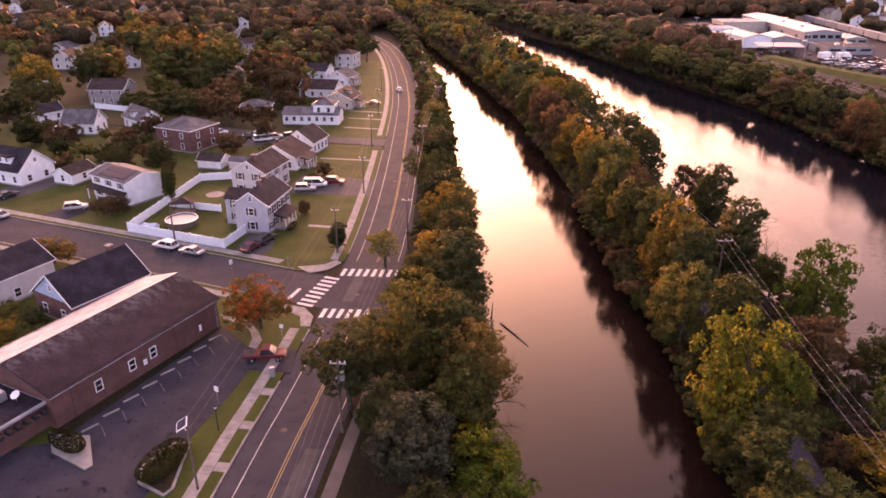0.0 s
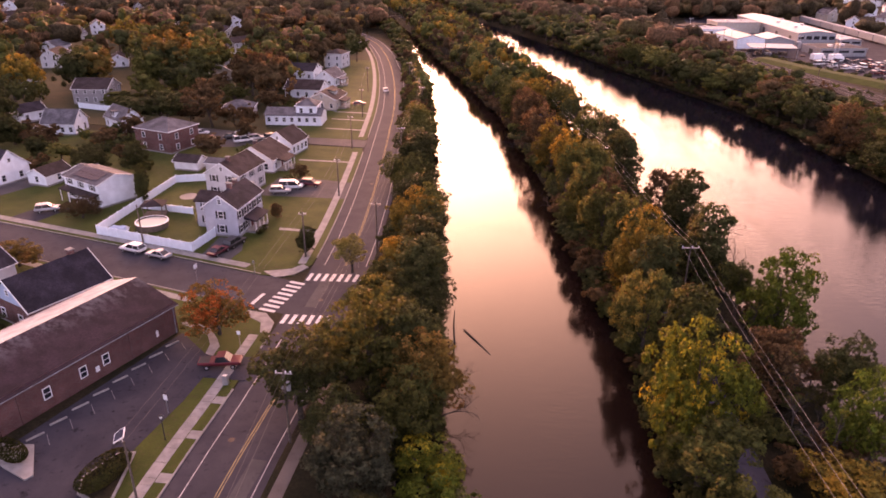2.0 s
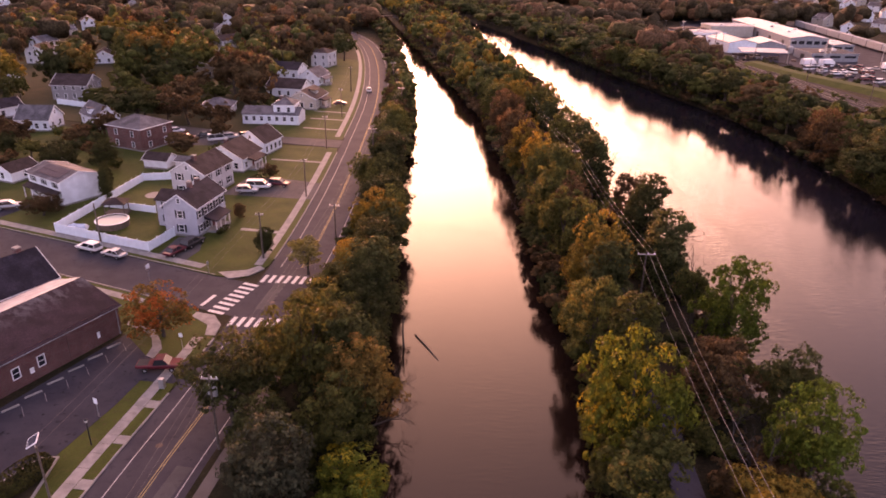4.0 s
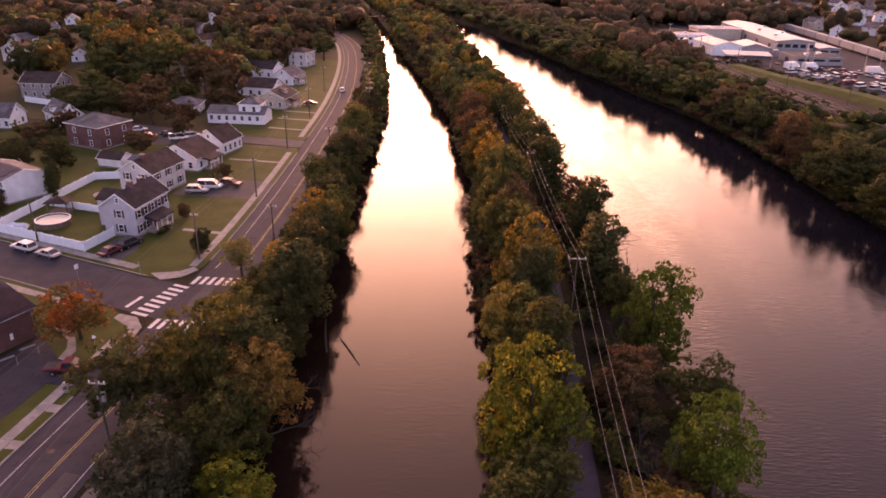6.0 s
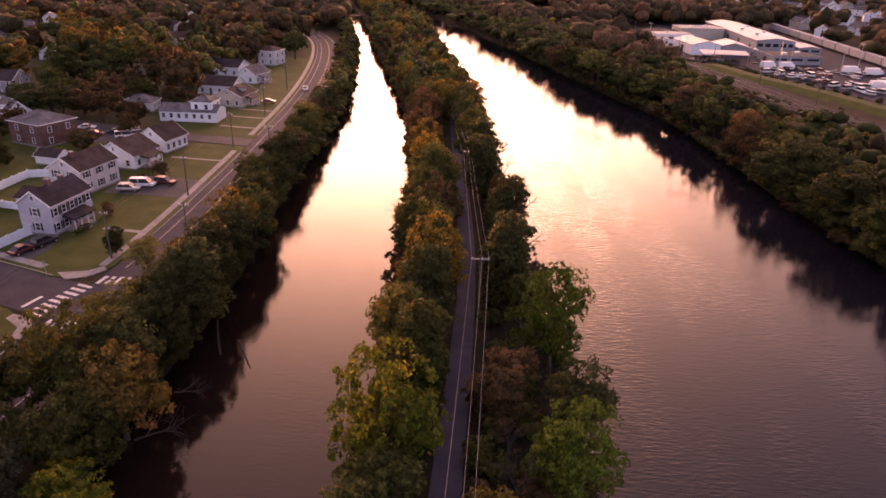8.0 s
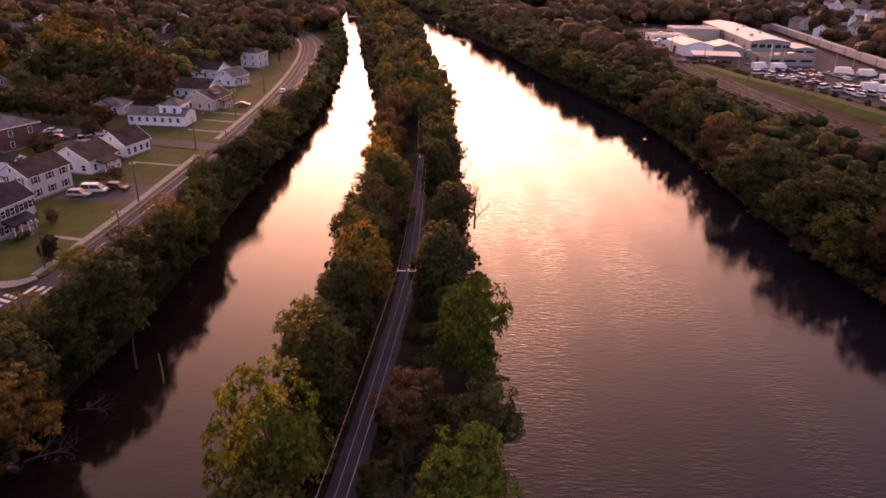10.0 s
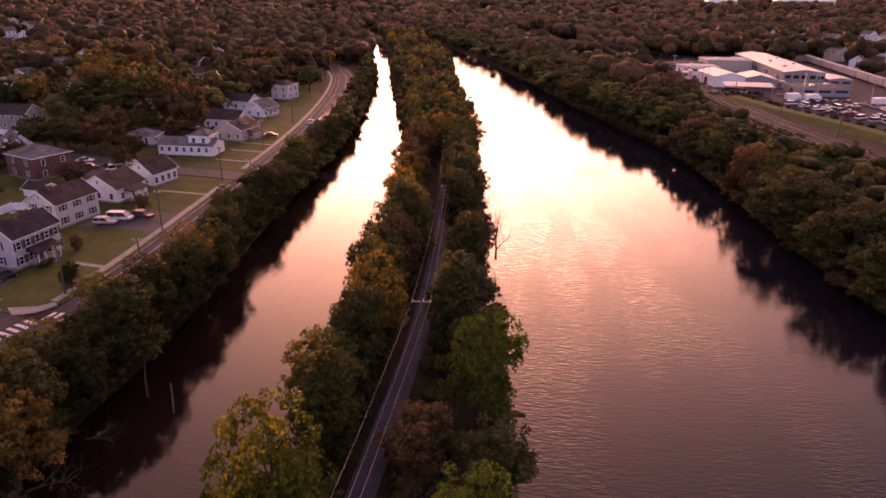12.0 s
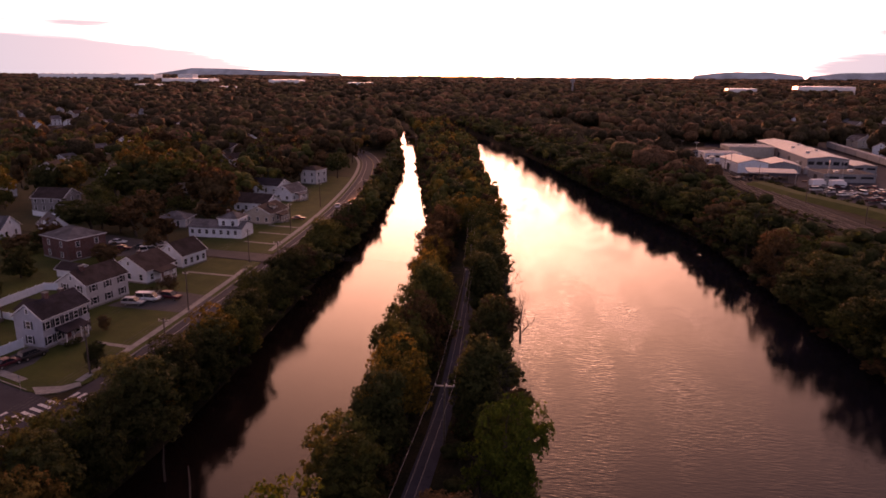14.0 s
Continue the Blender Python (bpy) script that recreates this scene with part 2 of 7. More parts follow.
k = Mat("rough_grass")
g1 = k.mix(k.span(k.noise(0.12, 5, 0.6), 0.32, 0.68), (0.020, 0.026, 0.009), (0.040, 0.036, 0.016))
g1 = k.mix(1.0, g1, k.span(k.noise(2.5, 5, 0.7), 0.25, 0.75, 0.65, 1.25), "MULTIPLY")
ROUGH_GRASS = k.done(g1, 0.9, spec=0.12)

k = Mat("bank_grass")
g1 = k.mix(k.span(k.noise(0.2, 5, 0.6), 0.3, 0.7), (0.028, 0.046, 0.008), (0.052, 0.066, 0.014))
g1 = k.mix(1.0, g1, k.span(k.noise(3.0, 4, 0.7), 0.25, 0.75, 0.7, 1.2), "MULTIPLY")
BANK_GRASS = k.done(g1, 0.9, spec=0.15)

k = Mat("leaf_litter_ground")
g1 = k.mix(k.span(k.noise(0.1, 5, 0.6), 0.35, 0.65), (0.016, 0.017, 0.009), (0.034, 0.025, 0.014))
g1 = k.mix(1.0, g1, k.span(k.noise(2.2, 5, 0.7), 0.25, 0.75, 0.6, 1.3), "MULTIPLY")
k.bump(k.noise(1.5, 5, 0.7), 0.8, 0.25)
EARTH = k.done(g1, 0.95, spec=0.1)


def asphalt(name, c1, c2, crack=0.5, spec=0.10):
    k = Mat(name)
    c = k.mix(k.span(k.noise(0.22, 5, 0.6), 0.3, 0.7), c1, c2)
    c = k.mix(k.span(k.noise(0.9, 6, 0.65), 0.56, 0.70), c, tuple(v * crack for v in c1))
    c = k.mix(1.0, c, k.span(k.noise(14.0, 3, 0.7), 0.2, 0.8, 0.82, 1.12), "MULTIPLY")
    k.bump(k.noise(30.0, 2), 0.3, 0.01)
    return k.done(c, 0.85, spec=spec)


ASPHALT = asphalt("road_asphalt", (0.037, 0.035, 0.045), (0.053, 0.050, 0.060), 0.66)
LOT = asphalt("worn_lot_asphalt", (0.027, 0.027, 0.038), (0.043, 0.042, 0.054), 0.36)
DRIVE = asphalt("drive_asphalt", (0.060, 0.056, 0.060), (0.085, 0.080, 0.082), 0.7)
FOOTPATH = asphalt("worn_footpath", (0.115, 0.095, 0.085), (0.16, 0.13, 0.115), 0.7)
GRAVEL = asphalt("stone_dust_path", (0.040, 0.042, 0.060), (0.056, 0.057, 0.078), 0.75)
BALLAST = asphalt("railway_ballast", (0.022, 0.018, 0.020), (0.036, 0.029, 0.030), 0.65, 0.08)
CONCRETE = plain("pavement_concrete", (0.26, 0.245, 0.235), 0.85, vary=0.25, scale=0.8)
PAINT_EDGE = plain("worn_edge_line_paint", (0.46, 0.44, 0.44), 0.7, vary=0.4, scale=2.0)
PAINT_FADED = plain("faded_bay_paint", (0.20, 0.19, 0.20), 0.8, vary=0.4, scale=3.0)
PAINT_W = plain("white_road_paint", (0.64, 0.62, 0.62), 0.7, vary=0.3, scale=3.0)
PAINT_Y = plain("yellow_road_paint", (0.40, 0.29, 0.12), 0.7, vary=0.3, scale=3.0)


def water(name, body, ripple, along, crest=0.0):
    k = Mat(name)
    p = k.geo.outputs["Position"]
    fine = k.noise(1.5, 4, 0.65, p, (1.0, 2.3, 1.0, along))
    wide = k.noise(0.30, 3, 0.5, p, (1.0, 1.8, 1.0, along))
    calm = k.span(k.noise(0.018, 3, 0.5, p, (1.5, 0.6, 1.0, along)), 0.35, 0.65, 0.45, 1.0)
    hgt = k.math("MULTIPLY", k.math("ADD", k.math("MULTIPLY", fine, 1.1), k.math("MULTIPLY", wide, 0.5)), calm)
    if crest:
        # wind waves in long rows, dying out in the lee of the far bank
        rows = k.noise(2.7, 2, 0.5, p, (0.3, 1.0, 1.0, 0.12))
        sp = k.n.new("ShaderNodeSeparateXYZ")
        k.l.new(p, sp.inputs[0])
        lee = k.math("ADD", k.math("MULTIPLY", sp.outputs[1], 0.18), sp.outputs[0])
        lee = k.math("ADD", lee, k.math("MULTIPLY", k.noise(0.035, 4), 40.0))
        gust = k.math("MULTIPLY", k.span(lee, 118.0, 132.0, 1.0, 0.08), k.span(k.noise(0.12, 3, 0.5, p, (1.0, 0.22, 1.0, -0.5)), 0.35, 0.62, 0.25, 1.0))
        hgt = k.math("ADD", hgt, k.math("MULTIPLY", k.math("MULTIPLY", rows, gust), crest))
    k.bump(hgt, 1.0, ripple)
    k.b.inputs["IOR"].default_value = 1.333
    return k.done(k.mix(k.span(k.noise(0.03, 3), 0.3, 0.7), body, tuple(v * 1.5 for v in body)), 0.05, spec=0.5)


CANAL = water("canal_water", (0.008, 0.0045, 0.004), 0.0065, 0.3, 2.4)
RIVER = water("river_water", (0.005, 0.005, 0.008), 0.008, 0.5, 7.2)

WHITE_SIDING = siding("white_siding", (0.76, 0.81, 0.86))
GREY_SIDING = siding("grey_blue_siding", (0.42, 0.44, 0.50))
PALE_SIDING = siding("pale_grey_siding", (0.56, 0.55, 0.56))
BLUE_SIDING = siding("light_blue_siding", (0.36, 0.50, 0.66))
ASH_SIDING = siding("weathered_grey_siding", (0.27, 0.255, 0.265))
TAN_SIDING = siding("tan_siding", (0.48, 0.42, 0.36))
BRICK = brickwork("red_brick", (0.17, 0.055, 0.048), (0.125, 0.042, 0.040), (0.17, 0.13, 0.12))
ROOF_BROWN = shingle("brown_shingles", (0.032, 0.022, 0.024), (0.054, 0.037, 0.037))
ROOF_GREY = shingle("grey_shingles", (0.085, 0.082, 0.092), (0.130, 0.122, 0.132))
ROOF_DARK = shingle("dark_shingles", (0.020, 0.017, 0.025), (0.036, 0.030, 0.040))
k = Mat("streaked_hall_shingles")
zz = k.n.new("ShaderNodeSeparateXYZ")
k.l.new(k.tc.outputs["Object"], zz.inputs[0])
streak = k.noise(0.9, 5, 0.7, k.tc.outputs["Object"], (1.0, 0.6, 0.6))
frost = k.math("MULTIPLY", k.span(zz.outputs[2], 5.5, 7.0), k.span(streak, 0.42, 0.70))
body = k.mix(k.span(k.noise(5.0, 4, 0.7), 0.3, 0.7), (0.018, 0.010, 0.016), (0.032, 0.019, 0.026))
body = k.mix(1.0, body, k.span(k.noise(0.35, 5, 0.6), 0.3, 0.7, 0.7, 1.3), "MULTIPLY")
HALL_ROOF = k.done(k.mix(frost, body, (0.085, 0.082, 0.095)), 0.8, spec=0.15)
# back slope of the hall roof: the sky's reflection painted as a pale base colour
SHEEN_SLOPE = plain("hall_roof_painted_sheen", (0.36, 0.355, 0.37), 0.6, vary=0.3, scale=0.5)
FLAT_ROOF = plain("flat_roof_membrane", (0.34, 0.34, 0.36), 0.7, vary=0.3, scale=0.3)
TRIM = plain("white_trim", (0.78, 0.77, 0.78), 0.5, vary=0.1)
VINYL = plain("white_vinyl", (0.73, 0.83, 0.90), 0.4, vary=0.08)
DARK = plain("dark_paint", (0.025, 0.024, 0.028), 0.5)
DOOR_RED = plain("dark_red_paint", (0.16, 0.03, 0.03), 0.5)
POLE_WOOD = plain("weathered_pole_wood", (0.14, 0.105, 0.085), 0.9, vary=0.4, scale=4)
GALV = plain("galvanised_metal", (0.46, 0.46, 0.48), 0.4, 0.7, vary=0.15)
STEEL = plain("rusty_steel", (0.10, 0.065, 0.052), 0.6, 0.3, vary=0.3, scale=3)
RAIL_STEEL = plain("polished_rail_steel", (0.15, 0.13, 0.135), 0.5, 0.4, vary=0.2)
LINE = plain("aluminium_line", (0.34, 0.29, 0.27), 0.5, 0.0)
WIRE = plain("wire", (0.10, 0.085, 0.08), 0.5, 0.2)
RUBBER = plain("rubber", (0.02, 0.02, 0.02), 0.8)
HEDGE = leaf("hedge_leaves", (0.030, 0.034, 0.010), (0.062, 0.062, 0.018), (0.09, 0.07, 0.02), 0.05)
METAL_ROOF = plain("pale_metal_roof", (0.27, 0.30, 0.34), 0.45, 0.1, vary=0.2, scale=0.5)
SHEET = plain("white_sheet_metal", (0.80, 0.80, 0.82), 0.25, 0.35, vary=0.1, scale=0.2, spec=0.6)
FAR_WALL = plain("pale_render", (0.27, 0.275, 0.29), 0.7, vary=0.2)
# distance haze is put into the hills' colour: paler and bluer than woods
HILL = plain("haze_tinted_hill_woods", (0.46, 0.52, 0.54), 0.95, vary=0.3, scale=0.01, spec=0.0)
k = Mat("window_glass")
GLASS = k.done((0.018, 0.020, 0.026), 0.08, spec=0.6)
k = Mat("solar_glass")
SOLAR = k.done(k.mix(k.span(k.noise(3.0), 0.4, 0.6), (0.010, 0.012, 0.030), (0.018, 0.022, 0.05)), 0.5, spec=0.12)


def car_paint(name, colour):
    k = Mat(name)
    k.b.inputs["Coat Weight"].default_value = 0.15
    return k.done(k.mix(k.span(k.noise(2.0), 0.4, 0.7), colour, tuple(v * 0.85 for v in colour)), 0.45, 0.0, 0.35)


PAINTS = {n: car_paint(n + "_car_paint", c) for n, c in (
    ("white", (0.72, 0.72, 0.73)), ("silver", (0.42, 0.42, 0.44)), ("red", (0.13, 0.008, 0.014)),
    ("dark", (0.03, 0.03, 0.035)), ("blue", (0.04, 0.06, 0.13)), ("maroon", (0.12, 0.015, 0.025)))}
LAMP_GLASS = plain("lamp_lens", (0.75, 0.75, 0.72), 0.15)


# ---------------------------------------------------------------- mesh helpers
class MB:
    """Collects faces and makes one mesh of them."""

    def __init__(self):
        self.v, self.f, self.i, self.mats = [], [], [], []

    def face(self, pts, mat):
        if mat not in self.mats:
            self.mats.append(mat)
        n = len(self.v)
        self.v += [tuple(p) for p in pts]
        self.f.append(tuple(range(n, n + len(pts))))
        self.i.append(self.mats.index(mat))

    def hull(self, low, high, mat, caps=True):
        """Side faces between two rings of the same count, and both ends."""
        c = len(low)
        for a in range(c):
            b = (a + 1) % c
            self.face((low[a], low[b], high[b], high[a]), mat)
        if caps:
            self.face(high, mat), self.face(low[::-1], mat)

    def box(self, x0, x1, y0, y1, z0, z1, mat, inset=0.0):
        lo = [(x0, y0, z0), (x1, y0, z0), (x1, y1, z0), (x0, y1, z0)]
        e = inset
        hi = [(x0 + e, y0 + e, z1), (x1 - e, y0 + e, z1), (x1 - e, y1 - e, z1), (x0 + e, y1 - e, z1)]
        self.hull(lo, hi, mat)

    def tube(self, a, b, ra, rb, mat, sides=7):
        a, b = Vector(a), Vector(b)
        q = (b - a).to_track_quat("Z", "Y")
        ring = [q @ Vector((math.cos(t), math.sin(t), 0)) for t in (2 * math.pi * j / sides for j in range(sides))]
        self.hull([a + r * ra for r in ring], [b + r * rb for r in ring], mat)

    def prism(self, poly, z0, z1, mat):
        self.hull([(x, y, z0) for x, y in poly], [(x, y, z1) for x, y in poly], mat)

    def mesh(self, name):
        me = bpy.data.meshes.new(name)
        me.from_pydata(self.v, [], self.f)
        for m in self.mats:
            me.materials.append(m)
        me.polygons.foreach_set("material_index", self.i)
        me.update()
        return me


def part(name, mb, parent=None, label="", at=None, smooth=False):
    me = mb.mesh(name) if isinstance(mb, MB) else mb
    ob = new(name, me)
    if smooth:
        me.polygons.foreach_set("use_smooth", [True] * len(me.polygons))
    if parent:
        ob.parent = parent
    if at is not None:
        ob.matrix_basis = at
    if label:
        ob["label"] = label
    return ob


def thing(name, label, category, at, group="", kind=""):
    ob = new(name)
    ob.empty_display_size = 0.3
    ob.matrix_basis = at
    return tagged(ob, label, category, group, kind)


def curve(points, step=3.0):
    """A smooth line through points (Catmull-Rom), as a list of (x, y)."""
    p = [Vector(q) for q in points]
    p = [2 * p[0] - p[1], *p, 2 * p[-1] - p[-2]]
    out = []
    for a, b, c, d in zip(p, p[1:], p[2:], p[3:]):
        n = max(2, int((c - b).length / step))
        for j in range(n):
            t = j / n
            out.append(0.5 * ((2 * b) + (c - a) * t + (2 * a - 5 * b + 4 * c - d) * t * t + (3 * b - a - 3 * c + d) * t ** 3))
    return out + [p[-2]]


def offset(line, d):
    """The line moved d to its right."""
    out = []
    for j, q in enumerate(line):
        t = (line[min(j + 1, len(line) - 1)] - line[max(j - 1, 0)]).normalized()
        out.append(q + Vector((t.y, -t.x)) * d)
    return out


def ribbon(mb, line, left, right, z0, z1, mat, a=0, b=None):
    """A slab along a line between two offsets."""
    lo, hi = offset(line, left)[a:b], offset(line, right)[a:b]
    for j in range(len(lo) - 1):
        q = [lo[j], hi[j], hi[j + 1], lo[j + 1]]
        mb.face([(v.x, v.y, z1) for v in q], mat)
        mb.face([(q[3].x, q[3].y, z0), (q[0].x, q[0].y, z0), (q[0].x, q[0].y, z1), (q[3].x, q[3].y, z1)], mat)
        mb.face([(q[1].x, q[1].y, z0), (q[2].x, q[2].y, z0), (q[2].x, q[2].y, z1), (q[1].x, q[1].y, z1)], mat)
    for j, way in ((0, 1), (-1, -1)):
        q = [(lo[j].x, lo[j].y), (hi[j].x, hi[j].y)][::way]
        mb.face([(*q[0], z0), (*q[1], z0), (*q[1], z1), (*q[0], z1)], mat)


def interp(table, y):
    ys, xs = zip(*table)
    return float(np.interp(y, ys, xs))


# ---------------------------------------------------------------- ground and water
CL = [(-200, -9), (60, -8), (110, -8), (140, -11.5), (176, -14), (212, -16), (262, -21), (338, -34), (374, -40), (440, -55), (500, -71), (552, -84.5), (640, -112), (760, -160)]
CR = [(-200, 24), (60, 22.4), (78, 22.8), (88, 22.2), (98, 19.8), (120, 18.5), (143, 17), (180, 12.5), (222, 7), (286, -7.0), (374, -28.5), (440, -43), (497, -57.5), (556, -70.5), (640, -98), (760, -158)]
RL = [(-200, 48), (60, 44), (92, 43), (110, 41), (130, 36.5), (189, 31.5), (270, 21), (385, 2), (472, -14), (600, -50), (760, -110)]
RR = [(-200, 165), (40, 130), (95, 112), (122, 104.5), (143, 101), (164, 98), (195, 95.0), (211, 93), (233, 89.5), (248, 86), (271, 77.5), (294, 70), (318, 61.5), (375, 45.5), (468, 17), (600, -32), (760, -104)]
WATER_Z = -2.0

ys = [-300, -120] + list(np.arange(-40, 300, 6.0)) + list(np.arange(300, 780, 16.0)) + [900, 1200, 1800, 2800, 4200, 4900]
cols = []
for y in ys:
    cl, cr, rl, rr = (interp(tb, y) for tb in (CL, CR, RL, RR))
    end = y > 770
    bed = 0.0 if end else -5.0
    edge = 0.0 if end else WATER_Z - 0.1
    wide = max(0.3, (cr - cl) / 2 - 0.1)
    wide2 = max(0.3, (rr - rl) / 2 - 0.1)
    j = noise.noise(Vector((0.05 * y, 3.1, 0))) * 1.1
    row = [(-4900, 0), (-1600, 0), (-500, 0), (-140, 0), (cl - 9, 0), (cl - 3.0, -0.2), (cl + j, edge), (cl + min(2.5, wide), bed), (cr - min(2.5, wide), bed),
           (cr - j, edge), (cr + 2.4, -0.2), (cr * 0.5 + rl * 0.5, 0.05), (rl - 2.8, -0.2), (rl + j * 1.3, edge), (rl + min(4, wide2), bed), (rr - min(4, wide2), bed),
           (rr - j * 1.6, edge), (rr + 4.0, -0.2), (rr + 30, 0), (rr + 160, 0), (700, 0), (2000, 0), (4900, 0)]
    xs = [q[0] for q in row]
    for n in range(1, len(xs)):
        xs[n] = max(xs[n], xs[n - 1] + 0.05)
    cols.append([(x, y, q[1]) for x, q in zip(xs, row)])
me = bpy.data.meshes.new("ground")
nc = len(cols[0])
me.from_pydata([v for row in cols for v in row], [], [(r * nc + c, r * nc + c + 1, (r + 1) * nc + c + 1, (r + 1) * nc + c) for r in range(len(ys) - 1) for c in range(nc - 1)])
me.materials.append(EARTH)
tagged(new("ground", me), "dark leaf-littered earth and rough grass reaching the horizon", "ground", kind="structure")

for nm, left, right, mat, lab in (("canal_water", CL, CR, CANAL, "calm brown canal water reflecting the sunset"), ("river_water", RL, RR, RIVER, "wide rippled river water reflecting the dusk sky")):
    mb = MB()
    wy = [-200] + list(np.arange(-40, 760, 10.0))
    for y0, y1 in zip(wy, wy[1:]):
        mb.face([(interp(left, y0) - 2.5, y0, WATER_Z), (interp(right, y0) + 2.5, y0, WATER_Z), (interp(right, y1) + 2.5, y1, WATER_Z), (interp(left, y1) - 2.5, y1, WATER_Z)], mat)
    tagged(part(nm, mb), lab, "water", kind="structure")


# ---------------------------------------------------------------- roads, pavements and lawns
MAIN = curve([(-28.2, -60), (-27.0, 20), (-25.5, 53), (-24.5, 66), (-23.5, 82), (-22.8, 100), (-22.6, 119), (-23.6, 147), (-26.0, 186), (-30.1, 238), (-37.8, 295), (-48.6, 351),
              (-62, 397), (-84, 440), (-130, 495), (-190, 540)], 3.0)
SIDE = [Vector((-250, 168)), Vector((-150, 134.3)), Vector((-110, 120.8)), Vector((-70, 107.4)), Vector((-50, 100.6)), Vector((-38, 96.5)), Vector((-27.5, 93.0))]
SIDE = curve(SIDE, 4.0)


def main_x(y, d=0.0):
    """The x of the main road's middle line at y, moved d to the right."""
    return float(np.interp(y, [q.y for q in MAIN], [q.x for q in MAIN])) + d


mb = MB()
ribbon(mb, MAIN, -5.6, 4.4, -0.2, 0.02, ASPHALT)
road = tagged(part("main_road", mb), "worn grey asphalt two-lane road with painted lines", "road", kind="structure")
mb = MB()
ribbon(mb, SIDE, -5.5, 4.5, -0.2, 0.016, ASPHALT)
side = tagged(part("side_road", mb), "wide grey asphalt side street meeting the main road", "road", kind="structure")


def between(line, y0, y1):
    """The stretch of a line between two values of y."""
    inside = [j for j, q in enumerate(line) if y0 <= q.y <= y1]
    return inside[0], inside[-1] + 1


def marking(name, line, l, r, mat, parent, a=0, b=None, z=0.02):
    mb = MB()
    ribbon(mb, line, l, r, z - 0.01, z + 0.006, mat, a, b)
    return part(name, mb, parent)


for y0, y1 in ((-55, 84), (104, 540)):
    a, b = between(MAIN, y0, y1)
    marking("yellow_line", MAIN, -0.20, -0.11, PAINT_Y, road, a, b)
    marking("yellow_line", MAIN, 0.09, 0.18, PAINT_Y, road, a, b)
    marking("edge_line", MAIN, -3.72, -3.61, PAINT_EDGE, road, a, b)
    marking("edge_line", MAIN, 3.47, 3.58, PAINT_EDGE, road, a, b)

# crossings: bars of paint
bar = MB()
bar.box(-0.32, 0.32, -1.35, 1.35, 0.01, 0.028, PAINT_W, 0.01)
bar = bar.mesh("crosswalk_bar")
for y, n in ((101.3, 8), (87.2, 6)):
    for j in range(n):
        part("crosswalk_bar", bar, road, at=pose(main_x(y) - 5.0 + 1.28 * j, y, 0, 0, 0, -6))
for j in range(8):
    part("crosswalk_bar", bar, road, at=pose(-31.6 + 0.33 * j, 89.7 + 1.32 * j, 0.002, 0, 0, 72))
stop = MB()
stop.box(-0.3, 0.3, -1.8, 1.8, 0.01, 0.026, PAINT_W, 0.01)
part("stop_line", stop, side, at=pose(-34.1, 93.2, 0, 0, 0, -14))
patch = MB()
patch.box(-0.9, 0.9, -5.0, 5.0, 0.01, 0.027, DRIVE, 0.02)
part("repair_patch", patch, road, at=pose(-25.0, 96.0, 0, 0, 0, -4))
part("repair_patch", patch, road, at=pose(-23.4, 52.0, 0, 0, 0, -6))
cover = MB()
cover.tube((0, 0, 0.015), (0, 0, 0.03), 0.4, 0.4, STEEL, 12)
cover = cover.mesh("manhole_cover")
for x, y in ((-24.2, 93.4), (-27.0, 60.0), (-24.8, 150.0)):
    part("manhole_cover", cover, road, at=pose(x, y, 0))

# raised lawns (blocks of gardens), kerbs, pavements
a, b = between(MAIN, 103.5, 178)
north = [(q.x, q.y) for q in offset(MAIN, -5.8)[a:b]]
mb = MB()
mb.prism([(-31.2, 101.3), *north, (main_x(180) - 6.2, 179.5), (-62, 183), (-100, 190), (-150, 200), (-260, 230), (-260, 178.5), (-150, 140.2), (-110, 126.6), (-70, 113.2), (-50, 106.4), (-36, 101.4)], -0.3, 0.10, GRASS)
tagged(part("garden_lawn_ground", mb), "short autumn grass of the house gardens", "lawn", kind="structure")
a, b = between(MAIN, 188, 400)
north = [(q.x, q.y) for q in offset(MAIN, -5.8)[a:b]]
mb = MB()
front = MB()
front.prism([(main_x(188) - 6.5, 188.0), *[(q[0] - 0.1, q[1]) for q in north if q[1] < 330], (main_x(330) - 20, 330), (-62, 270), (-58, 190.2)], 0.05, 0.104, GRASS)
tagged(part("front_lawn_ground", front), "short green front lawns along the road", "lawn", kind="structure")
mb.prism([(main_x(188) - 6.4, 187.5), *north, (-110, 420), (-420, 420), (-420, 240), (-260, 236), (-150, 206), (-100, 196), (-62, 189.5)], -0.3, 0.10, ROUGH_GRASS)
tagged(part("far_garden_ground", mb), "patchy grass between houses and trees", "lawn", kind="structure")
a, b = between(MAIN, -50, 84)
south = [(q.x, q.y) for q in offset(MAIN, -5.8)[a:b]]
mb = MB()
mb.prism([(-140, -50), *south, (-30.0, 86.2), (-32.2, 87.8), (-36, 90.6), (-50, 95.5), (-70, 102.2), (-110, 115.6), (-150, 129), (-240, 159)], -0.3, 0.10, GRASS)
tagged(part("corner_lawn_ground", mb), "grass round the brick hall and its neighbours", "lawn", kind="structure")


def kerb(line, d, a, b):
    mb = MB()
    ribbon(mb, line, d - 0.10, d + 0.10, -0.1, 0.15, CONCRETE, a, b)
    return tagged(part("kerb", mb), "pale concrete kerb along the road", "kerb", kind="structure")


for y0, y1 in ((-50, 70), (78, 84), (106, 178), (189, 520)):
    kerb(MAIN, -5.7, *between(MAIN, y0, y1))
ns = len(SIDE)
kerb(SIDE, -5.6, 0, ns - 2), kerb(SIDE, 4.6, 0, ns - 2)


